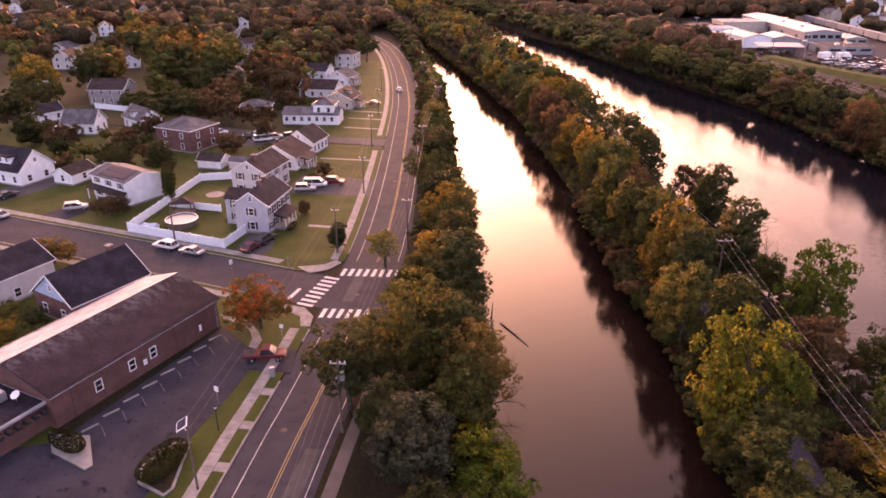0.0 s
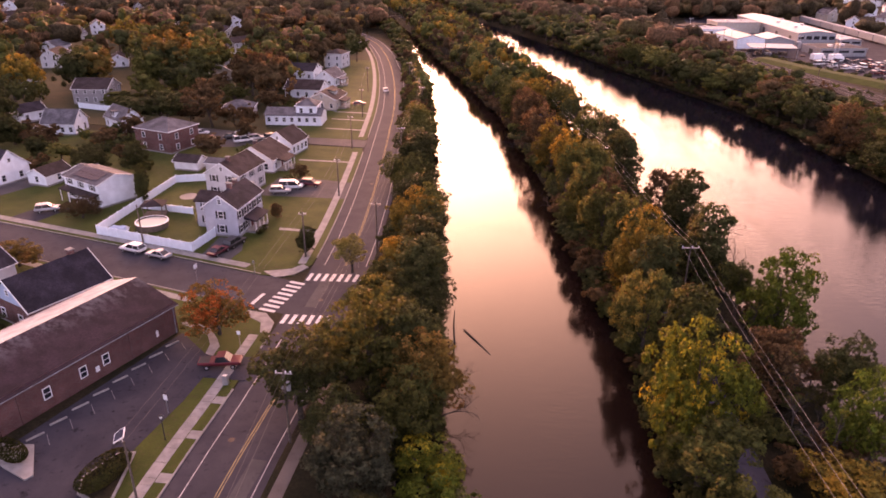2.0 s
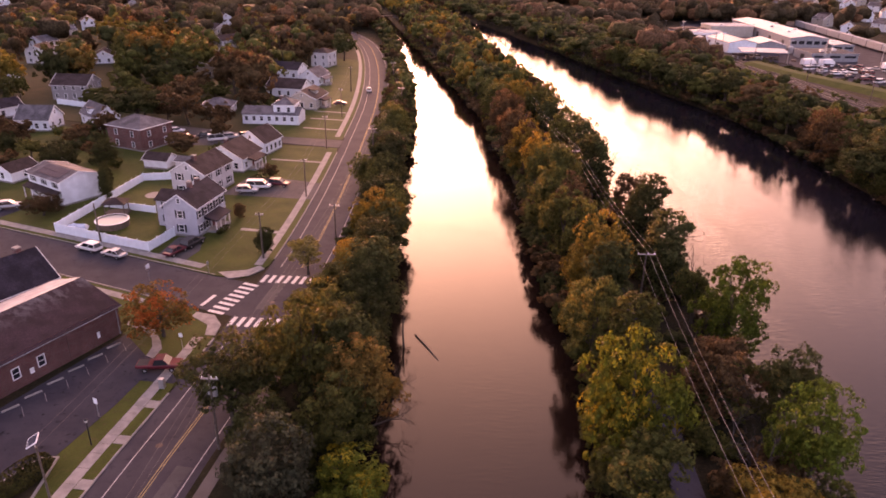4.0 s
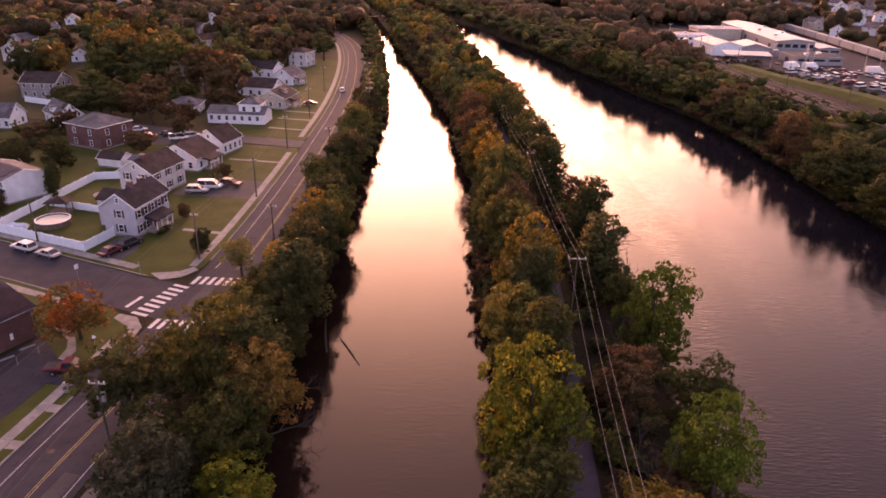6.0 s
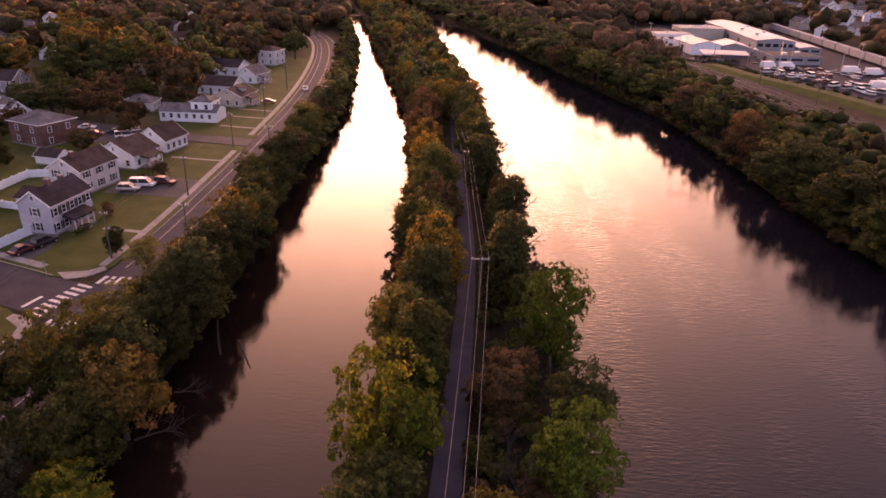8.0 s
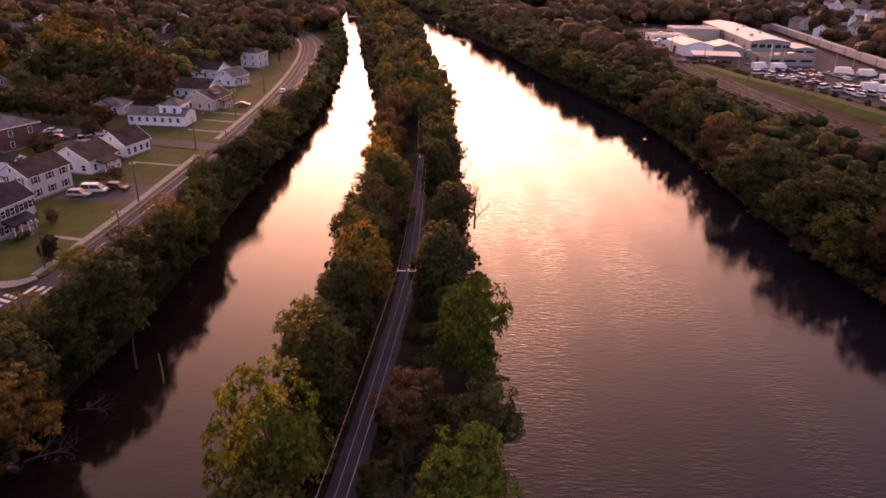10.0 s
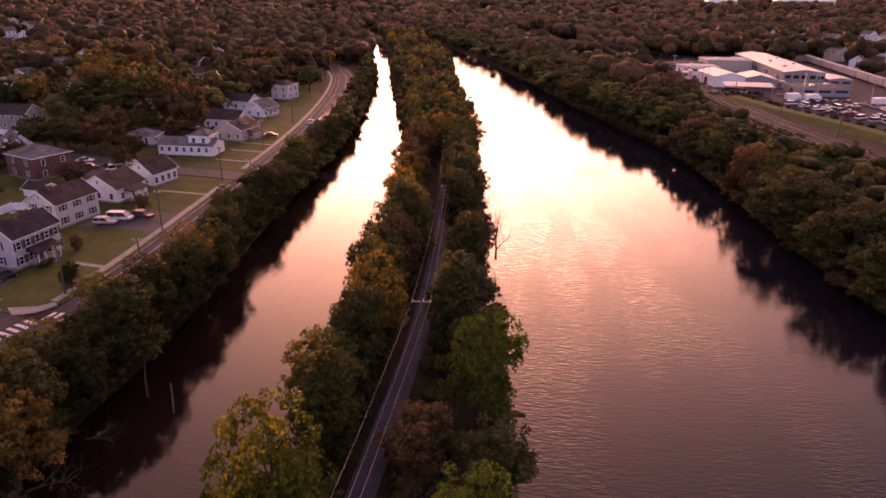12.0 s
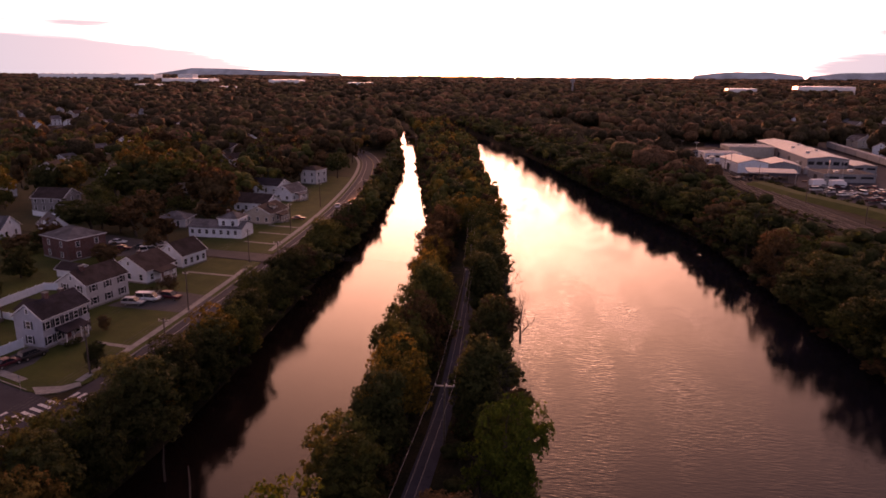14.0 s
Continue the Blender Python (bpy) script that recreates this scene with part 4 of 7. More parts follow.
# scattered houses among the trees beyond
SPREAD = random.Random(7)
tones = (("white", WHITE_SIDING), ("pale grey", PALE_SIDING), ("tan", TAN_SIDING), ("white", WHITE_SIDING))
roofs = (("brown", ROOF_BROWN), ("grey", ROOF_GREY), ("dark", ROOF_DARK))
spots = [(-308, 455), (-186, 300), (-160, 304), (-198, 458), (-113, 302), (-157, 445), (-172, 252), (-210, 340), (-168, 373), (-106, 278), (-226, 385), (-289, 480), (-371, 515), (-276, 409), (-444, 657), (-491, 644), (-328, 546), (-340, 505), (-226, 412), (-120, 345), (-142, 390), (-250, 330), (-400, 570), (-260, 530)]
for x, y in spots:
    (tn, tm), (rn, rm) = SPREAD.choice(tones), SPREAD.choice(roofs)
    two = SPREAD.random() < 0.5
    house(f"{tn} gabled house with a {rn} roof among trees", x, y, SPREAD.uniform(-40, 70), SPREAD.uniform(7.5, 9.5), SPREAD.uniform(10, 13), 5.6 if two else 3.4, SPREAD.uniform(2.2, 3.0), tm, rm, storeys=2 if two else 1, nw=(2, 3), group="houses among the trees")


# ---------------------------------------------------------------- the brick hall
hall = thing("brick_hall", "long red brick hall with a dark pitched roof and white gutters", "hall", pose(-53.9, 73.4, 0.1, 0, 0, 66.5))
L2, W2, EH, RH = 13.0, 7.0, 4.7, 2.15
mb = MB()
ring = [(-L2, -W2), (L2, -W2), (L2, W2), (-L2, W2)]
mb.hull([(p, q, -0.1) for p, q in ring], [(p, q, EH) for p, q in ring], BRICK, False)
for s in (-1, 1):
    tri = [(s * L2, -W2, EH), (s * L2, W2, EH), (s * L2, 0, EH + RH)]
    mb.face(tri if s > 0 else tri[::-1], BRICK)
part("wall", mb, hall)
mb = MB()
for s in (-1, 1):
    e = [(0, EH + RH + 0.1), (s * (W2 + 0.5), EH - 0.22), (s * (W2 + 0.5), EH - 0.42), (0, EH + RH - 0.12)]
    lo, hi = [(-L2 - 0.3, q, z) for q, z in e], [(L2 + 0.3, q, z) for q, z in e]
    # back slope gets the painted pale sheen, front slope the dark shingles
    mb.hull(lo if s > 0 else lo[::-1], hi if s > 0 else hi[::-1], HALL_ROOF if s < 0 else SHEEN_SLOPE)
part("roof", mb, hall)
for s in (-1, 1):
    mb = MB()
    mb.box(-L2 - 0.3, L2 + 0.3, s * (W2 + 0.5) - 0.06, s * (W2 + 0.5) + 0.06, EH - 0.39, EH - 0.30, FLAT_ROOF)
    part("gutter", mb, hall, "dull white gutter")
for x in (-7.0, -2.1, 1.2):
    window_part(hall, 0.85, 1.35, pose(x, -W2, 2.2, 0, 0, 180))
for x in (-10.5, 5.0, 12.6):
    mb = MB()
    mb.box(x - 0.045, x + 0.045, -W2 - 0.11, -W2, 0.0, EH - 0.3, BRICK if x != 12.6 else FLAT_ROOF)
    part("downpipe", mb, hall)
mb = MB()
mb.box(-0.45, 0.05, -W2 - 0.14, -W2 + 0.02, 1.2, 1.9, TRIM)
part("meter_box", mb, hall, "white meter box")
mb = MB()
mb.box(9.2, 9.6, -W2 - 0.06, -W2 + 0.02, 1.1, 2.0, TRIM)
part("wall_sign", mb, hall, "small white sign plate")
mb = MB()
mb.box(-L2 - 9.0, -L2, -W2 + 1.2, W2 - 0.5, -0.1, 3.2, BRICK)
wing = part("flat_roofed_wing", mb, hall, "brick wing with a dark flat roof and white edge")
mb = MB()
mb.box(-L2 - 9.4, -L2, -W2 + 0.8, W2 - 0.1, 3.2, 3.5, FLAT_ROOF)
part("roof_edge", mb, wing)
mb = MB()
mb.box(-L2 - 9.1, -L2 - 0.1, -W2 + 1.1, W2 - 0.4, 3.42, 3.53, ROOF_DARK)
part("roof_felt", mb, wing)
for j in range(9):
    mb = MB()
    mb.box(-L2 - 9.0 + j, -L2 - 8.5 + j, -W2 + 0.0, -W2 + 0.85, 2.5, 2.9, DARK, 0.04)
    part("awning", mb, hall)
mb = MB()
mb.box(-L2 - 3.2, -L2 - 1.6, -2.0, -0.6, 3.5, 4.6, GALV, 0.05)
mb.box(-L2 - 3.6, -L2 - 2.0, 0.8, 2.6, 3.5, 4.4, GALV, 0.05)
part("roof_unit", mb, hall, "grey metal ventilation box")
mb = MB()
mb.tube((-L2 - 1.4, -3.2, 3.5), (-L2 - 1.4, -3.2, 4.1), 0.05, 0.05, GALV)
for j in range(10):
    t0, t1 = 2 * math.pi * j / 10, 2 * math.pi * (j + 1) / 10
    c = Vector((-L2 - 1.4, -3.2, 4.35))
    ax, ay = Vector((0.8, 0.2, 0.55)).normalized(), Vector((-0.2, 0.98, 0)).normalized()
    n0 = Vector((0.5, -0.1, -0.8)) * 0.15
    mb.face((c + n0, c + 0.55 * (ax * math.cos(t0) + ay * math.sin(t0)), c + 0.55 * (ax * math.cos(t1) + ay * math.sin(t1))), TRIM)
    mb.face((c + n0 * 1.2, c + 0.55 * (ax * math.cos(t1) + ay * math.sin(t1)), c + 0.55 * (ax * math.cos(t0) + ay * math.sin(t0))), TRIM)
part("satellite_dish", mb, hall, "white dish")
mb = MB()
mb.prism([(-53.2, 58.0), (-51.0, 54.7), (-46.0, 52.2), (-45.5, 52.9), (-48.3, 57.6), (-51.3, 57.4)], 0.0, 0.3, CONCRETE)
tagged(part("planter_kerb", mb), "low concrete kerbed planting bed at the hall's corner", "planter")
mb = MB()
mb.prism([(-40.4, 53.0), (-39.6, 50.6), (-36.2, 48.9), (-35.6, 50.0), (-36.6, 57.2), (-38.4, 57.0)], 0.0, 0.26, CONCRETE)
mb.prism([(-40.1, 53.0), (-39.4, 50.9), (-36.3, 49.3), (-35.9, 50.1), (-36.8, 56.9), (-38.3, 56.7)], 0.2, 0.3, EARTH)
tagged(part("shrub_island", mb), "kerbed earth island in the car park", "planter")


# ---------------------------------------------------------------- trees
def leaf_quads(centres, out, size, rng, loose=0.42, droop=0.3, tri=False):
    """Leaf sprays at the given centres, facing roughly out and up. Returns vertices and faces."""
    n = len(centres)
    nor = out + rng.normal(0, loose, (n, 3)) + np.array([0, 0, droop])
    nor /= np.linalg.norm(nor, axis=1)[:, None]
    t = np.cross(nor, rng.normal(0, 1, (n, 3)))
    t /= np.linalg.norm(t, axis=1)[:, None]
    b = np.cross(nor, t)
    s = size * rng.uniform(0.6, 1.35, (n, 1))
    if tri:
        v = np.stack([centres - t * s, centres + t * s * 0.8 - b * s * 0.75, centres + t * s * 0.7 + b * s * 0.8], 1).reshape(-1, 3)
        return v, np.arange(3 * n).reshape(-1, 3)
    v = np.stack([centres - t * s, centres - b * s * 0.62 + nor * s * 0.12, centres + t * s * 0.95, centres + b * s * 0.62 + nor * s * 0.1], 1).reshape(-1, 3)
    return v, np.arange(4 * n).reshape(-1, 4)


def mesh_np(name, v, f, mat, smooth=False):
    me = bpy.data.meshes.new(name)
    me.vertices.add(len(v))
    me.vertices.foreach_set("co", np.ascontiguousarray(v, np.float32).ravel())
    me.loops.add(f.size)
    me.loops.foreach_set("vertex_index", np.ascontiguousarray(f, np.int32).ravel())
    me.polygons.add(len(f))
    me.polygons.foreach_set("loop_start", np.arange(0, f.size, f.shape[1], dtype=np.int32))
    me.materials.append(mat)
    if smooth:
        me.polygons.foreach_set("use_smooth", np.ones(len(f), bool))
    me.update(calc_edges=True)
    return me


_u = np.linspace(-1, 1, 3)
BALL_V, BALL_F = [], []
for axis in range(3):
    for sgn in (-1, 1):
        base = len(BALL_V)
        for p in _u:
            for q in _u:
                w3 = [p, q] if sgn > 0 else [q, p]
                w3.insert(axis, sgn)
                BALL_V.append(w3 if axis != 1 else [w3[2], w3[1], w3[0]])
        for a in range(2):
            for c in range(2):
                BALL_F.append((base + 3 * a + c, base + 3 * a + 3 + c, base + 3 * a + 4 + c, base + 3 * a + 1 + c))
BALL_V = np.array(BALL_V, float)
BALL_KEY, BALL_MAP = np.unique(np.round(BALL_V).astype(int), axis=0, return_inverse=True)
BALL_F = BALL_MAP.reshape(-1)[np.array(BALL_F)]
BALL_V = BALL_KEY / np.linalg.norm(np.where(np.abs(BALL_KEY).sum(1, keepdims=True) == 0, 1, BALL_KEY), axis=1)[:, None]


def masses(rng, centres, radii, rough=0.2):
    """Uneven rounded masses of foliage: one closed lump at each centre."""
    n, m = len(centres), len(BALL_V)
    v = BALL_V[None] * radii[:, None, :] * rng.uniform(1 - rough, 1 + rough, (n, m, 1)) + centres[:, None, :]
    return v.reshape(-1, 3), (BALL_F[None] + m * np.arange(n)[:, None, None]).reshape(-1, 4)


def crown_points(rng, shape, clumps, leaves):
    """Leaf places of a crown, for a tree 10 m high: clumps set on a few large lobes, denser on the outside."""
    if shape == "round":
        lobes = [(0, 0, 6.1, 3.3, 3.3, 3.4)] + [(2.1 * math.cos(a), 2.1 * math.sin(a), 4.2 + rng.uniform(-1.4, 2.2), 2.1, 2.1, 1.9) for a in rng.uniform(0, 6.28, 7)]
    elif shape == "spread":
        lobes = [(0, 0, 6.6, 3.6, 3.6, 2.6)] + [(3.1 * math.cos(a), 3.1 * math.sin(a), 4.7 + rng.uniform(-2.0, 2.2), 2.3, 2.3, 1.8) for a in rng.uniform(0, 6.28, 9)]
    elif shape == "tall":
        lobes = [(rng.uniform(-0.7, 0.7), rng.uniform(-0.7, 0.7), z, 2.6 - abs(z - 5) * 0.22, 2.6 - abs(z - 5) * 0.22, 1.7) for z in (2.6, 4.2, 5.8, 7.4, 8.7)]
    elif shape == "ragged":
        lobes = [(2.4 * math.cos(a) * u, 2.4 * math.sin(a) * u, z, 1.5, 1.5, 1.3) for a, u, z in zip(rng.uniform(0, 6.28, 9), rng.uniform(0.2, 1.2, 9), rng.uniform(3.0, 9.0, 9))]
    else:
        lobes = [(1.8 * math.cos(a), 1.8 * math.sin(a), 1.6 + rng.uniform(0, 1.8), 2.0, 2.0, 1.7) for a in rng.uniform(0, 6.28, 5)] + [(0, 0, 3.2, 2.6, 2.6, 2.0)]
    lobes = np.array(lobes)
    wt = lobes[:, 3] ** 2
    pick = rng.choice(len(lobes), clumps, p=wt / wt.sum())
    d = rng.normal(0, 1, (clumps, 3))
    d[:, 2] = d[:, 2] * 0.9 + 0.25
    d /= np.linalg.norm(d, axis=1)[:, None]
    c = lobes[pick, :3] + d * lobes[pick, 3:] * rng.uniform(0.72, 1.05, (clumps, 1))
    rad = rng.uniform(0.35, 0.85, clumps)
    cc = np.repeat(np.arange(clumps), leaves)
    e = rng.normal(0, 1, (len(cc), 3))
    e /= np.linalg.norm(e, axis=1)[:, None]
    e = e + 0.5 * d[cc]
    e /= np.linalg.norm(e, axis=1)[:, None]
    deep = rng.random(clumps) < 0.22
    c[deep] = lobes[pick[deep], :3] + (c[deep] - lobes[pick[deep], :3]) * rng.uniform(0.3, 0.75, (deep.sum(), 1))
    p = c[cc] + e * rad[cc][:, None] * rng.uniform(0.6, 1.05, (len(cc), 1)) * np.array([1.15, 1.15, 0.8])
    return p, e, c


def limbs_mesh(rng, tops, h0, r0, mat, name="trunk"):
    """A tapered trunk, and a bent limb from it to each of some of the clumps."""
    mb = MB()
    lean = rng.normal(0, 0.18, 2)
    pts = [Vector((lean[0] * z / 3, lean[1] * z / 3, z)) for z in (-0.3, 1.2, 2.6, 4.2, h0)]
    rad = [r0 * 1.35, r0, r0 * 0.85, r0 * 0.62, r0 * 0.3]
    for a, b, ra, rb in zip(pts, pts[1:], rad, rad[1:]):
        mb.tube(a, b, ra, rb, mat, 7)
    for q in tops:
        q = Vector(q)
        z = min(max(1.8, q.z * rng.uniform(0.35, 0.6)), h0 - 0.3)
        s = Vector((lean[0] * z / 3, lean[1] * z / 3, z))
        m = s.lerp(q, 0.55) + Vector((0, 0, 0.35)) + Vector(rng.normal(0, 0.2, 3))
        mb.tube(s, m, r0 * 0.4, r0 * 0.22, mat, 5)
        mb.tube(m, q, r0 * 0.22, r0 * 0.06, mat, 4)
    return mb.mesh(name)


def bare_mesh(rng, height, depth, mat):
    """A leafless tree: limbs that fork into twigs."""
    mb = MB()

    def grow(p, d, length, r, level):
        bend = Vector(rng.normal(0, 0.16, 3))
        m = p + d * length * 0.5
        e = m + (d + bend).normalized() * length * 0.5
        mb.tube(p, m, r, r * 0.8, mat, 5 if level < 2 else 3)
        mb.tube(m, e, r * 0.8, r * 0.55, mat, 5 if level < 2 else 3)
        if level >= depth:
            return
        for j in range(3 if level < 3 else 2):
            nd = (d * 0.9 + Vector(rng.normal(0, 0.55, 3)) + Vector((0, 0, 0.12))).normalized()
            s = e if j < 2 else m
            grow(s, nd, length * rng.uniform(0.6, 0.82), r * 0.56, level + 1)

    grow(Vector((0, 0, -0.3)), Vector((0, 0, 1)), height * 0.32, 0.2, 0)
    return mb.mesh("branches")


TREES = {}
CLUSTER = {}
rng = np.random.default_rng(11)
for shape, variants in (("round", 3), ("spread", 3), ("tall", 3), ("ragged", 3), ("bush", 2)):
    for n in range(variants):
        for fine in (0, 1, 2):
            clumps, leaves, size = ((240, 32, 0.178), (100, 22, 0.36), (20, 6, 0.52))[fine]
            if shape == "ragged":
                clumps = int(clumps * 0.55)
            if shape == "bush" and fine < 2:
                clumps = int(clumps * 0.42)
            p, e, c = crown_points(rng, shape, clumps, leaves)
            v, f = leaf_quads(p, e, size, rng, (0.42, 0.36, 0.24)[fine], tri=fine < 2)
            if fine:
                mid = np.array([0, 0, 5.4 if shape != "bush" else 2.2])
                pick = rng.choice(len(c), 7, replace=False)
                mv, mf = masses(rng, mid + (c[pick] - mid) * (0.68 if fine == 2 else 0.52), rng.uniform(1.25, 1.95, (len(pick), 3)) * (1.0 if fine == 2 and shape != "bush" else 0.84) * (np.array([1, 1, 0.82]) if shape != "ragged" else 0.5), 0.2)
                if fine == 1:
                    mf = np.concatenate([mf[:, :3], mf[:, [0, 2, 3]]])
                v, f = np.concatenate([v, mv]), np.concatenate([f, mf + len(v)])
            crown = mesh_np("crown", v, f, LEAF["olive"], fine > 0)
            tops = c[rng.choice(len(c), (14, 7, 4)[fine], replace=False)]
            TREES[shape, n, fine] = crown, limbs_mesh(rng, tops, 6.0 if shape != "bush" else 2.2, 0.24 if shape != "bush" else 0.12, BARK)
BARE = [bare_mesh(rng, 10, 5, DEAD) for _ in range(3)]
tree_rng = random.Random(3)

TREE_WORDS = {"dark": "dark green", "olive": "olive green", "green": "fresh green", "yellow": "yellow and green", "gold": "golden green", "orange": "orange-tinged", "red": "orange-red", "grey": "grey-green", "rust": "rust-brown", "pale": "pale yellow thin"}
SHAPE_WORDS = {"round": "round-crowned", "spread": "broad", "tall": "tall", "ragged": "thin ragged", "bush": "bushy"}


def tree(x, y, h, r, tone, shape="round", far=0, z=0.0, where="on the bank", group=""):
    """A tree h metres high with a crown about r metres in radius."""
    n = tree_rng.randrange(3 if shape != "bush" else 2)
    if shape != "bush":
        h = max(h, 1.35 * r)
    crown, trunk = TREES[shape, n, far]
    reach = {"round": 4.0, "spread": 5.0, "tall": 2.9, "ragged": 3.4, "bush": 3.6}[shape]
    top = 10.0 if shape != "bush" else 5.2
    nm = "tree" if shape != "bush" else "shrub"
    if far == 2:
        turn, s = tree_rng.uniform(0, 6.28), np.array([r / reach, r / reach, h / top])
        rot = np.array([[math.cos(turn), -math.sin(turn), 0], [math.sin(turn), math.cos(turn), 0], [0, 0, 1]])
        CLUSTER.setdefault(tone, []).append((crown, rot * s, np.array([x, y, z])))
        CLUSTER.setdefault("trunks", []).append((trunk, rot * s, np.array([x, y, z])))
        return None
    root = thing(nm, f"{TREE_WORDS[tone]} {SHAPE_WORDS[shape]} {nm} {where}", nm, pose(x, y, z, 0, 0, tree_rng.uniform(0, 360)), group)
    root.scale = (r / reach, r / reach * tree_rng.uniform(0.92, 1.08), h / top)
    part("trunk", trunk, root)
    c = part("crown", crown, root)
    c.material_slots[0].link = "OBJECT"
    c.material_slots[0].material = LEAF[tone]
    return root


def bare_tree(x, y, h, where="on the bank", n=0, z=0.0):
    root = thing("bare_tree", f"leafless grey tree with fine branches {where}", "tree", pose(x, y, z, 0, 0, tree_rng.uniform(0, 360)), "bare trees")
    s = h / 10.0
    root.scale = (s, s, s)
    part("bare_crown", BARE[n % 3], root)
    return root


# between road and canal
for j in range(8):
    yy = 88 + 5.0 * j
    tree(-13.6 + 1.0 * math.sin(j * 2.3), yy, 5.6 + 1.4 * math.sin(j * 1.7) ** 2, 3.2 + 0.6 * math.cos(j), ("olive", "dark", "olive", "gold")[j % 4], "round", 1, where="between road and canal", group="roadside trees")
ROADSIDE = "between road and canal"
for x, y, h, r, tone, shape in (
        (-20.2, 64.5, 12.5, 5.0, "dark", "round"), (-11.4, 50.5, 12.0, 5.0, "grey", "round"), (-12.6, 69.5, 15.2, 6.2, "olive", "spread"),
        (-5.6, 65.4, 12.0, 4.4, "orange", "round"), (-12.6, 81.0, 11.0, 5.6, "olive", "spread"), (-11.6, 97.7, 10.0, 4.2, "gold", "round"),
        (-11.0, 114.0, 12.0, 4.6, "gold", "round"), (-8.2, 90.5, 12.5, 4.6, "dark", "tall"), (-21.0, 103.5, 6.6, 3.0, "pale", "ragged"),
        (-19.3, 147.8, 8.6, 3.9, "olive", "round")):
    tree(x, y, h, r, tone, shape, 0, where=ROADSIDE)
for x, y, h, r, tone, shape in (
        (-6.8, 58.5, 11.5, 4.2, "olive", "round"), (-4.4, 53.0, 7.0, 3.4, "yellow", "round"), (-3.4, 47.0, 7.5, 4.4, "green", "spread"),
        (-16.4, 73.0, 9.6, 4.4, "olive", "round"), (-8.4, 79.0, 10.5, 4.0, "dark", "round"), (-9.5, 106.0, 11.0, 4.4, "dark", "round"),
        (-14.5, 92.0, 7.6, 3.6, "olive", "round"), (-10.5, 126.5, 10.0, 4.0, "dark", "tall"), (-14.6, 58.0, 9.0, 3.6, "dark", "round"),
        (-7.8, 70.5, 11.5, 3.8, "dark", "tall"), (-8.4, 85.0, 12.0, 4.2, "dark", "round"), (-8.8, 98.0, 12.0, 4.0, "dark", "tall"), (-8.8, 111.0, 11.5, 4.0, "dark", "round"), (-9.4, 120.0, 11.0, 4.2, "olive", "round"),
        (-9.0, 39.0, 11, 5.5, "dark", "spread"), (-15.4, 32.0, 10, 5.0, "olive", "round")):
    tree(x, y, h, r, tone, shape, 0, where=ROADSIDE)
y = 131.0
while y < 500:
    x = interp(CL, y) - tree_rng.uniform(1.6, 4.2)
    tree(x, y, tree_rng.uniform(7.5, 10.5), tree_rng.uniform(3.0, 4.6), tree_rng.choice(["dark", "olive", "dark", "rust", "olive"]), tree_rng.choice(["round", "tall", "spread"]), 0 if y < 200 else 1 if y < 240 else 2, where="along the canal bank", group="canal bank trees")
    if y > 185 or (tree_rng.random() < 0.3 and not 136 < y < 162):
        tree(x - tree_rng.uniform(2.5, 3.5), y + 2, tree_rng.uniform(5, 8), tree_rng.uniform(2.4, 3.4), tree_rng.choice(["dark", "olive", "rust"]), "round", 1 if y < 220 else 2, where="along the canal bank", group="canal bank trees")
    y += tree_rng.uniform(4.0, 6.5) * (1 if y < 300 else 1.4)
for j in range(22):
    y = 44 + 5.6 * j
    tree(interp(CL, y) - tree_rng.uniform(-0.6, 1.2), y, tree_rng.uniform(2.6, 4.4), tree_rng.uniform(2.0, 3.0), tree_rng.choice(["dark", "olive", "dark"]), "bush", 1, z=-0.9, where="at the water's edge", group="bank shrubs")

# the wooded strip between canal and river
STRIP = "between canal and river"
for x, y, h, r, tone, shape in (
        (23.8, 61.5, 17.4, 6.0, "yellow", "spread"), (22.2, 80.0, 14.0, 5.2, "olive", "spread"), (24.8, 96.0, 16.0, 4.8, "gold", "round"),
        (41.0, 83.5, 15.6, 5.6, "green", "spread"), (42.0, 59.5, 13.0, 4.6, "green", "spread"), (43.2, 69.5, 11.0, 3.8, "dark", "round"),
        (35.2, 100.5, 14.0, 4.0, "dark", "tall"), (35.6, 115.0, 15.0, 3.8, "dark", "tall"), (36.0, 127.0, 15.0, 3.8, "rust", "ragged"),
        (21.8, 113.0, 14.0, 4.4, "olive", "round"), (20.2, 126.5, 14.0, 4.4, "olive", "round"), (25.2, 73.0, 13.5, 3.8, "olive", "tall")):
    tree(x, y, h, r, tone, shape, 0, where=STRIP)
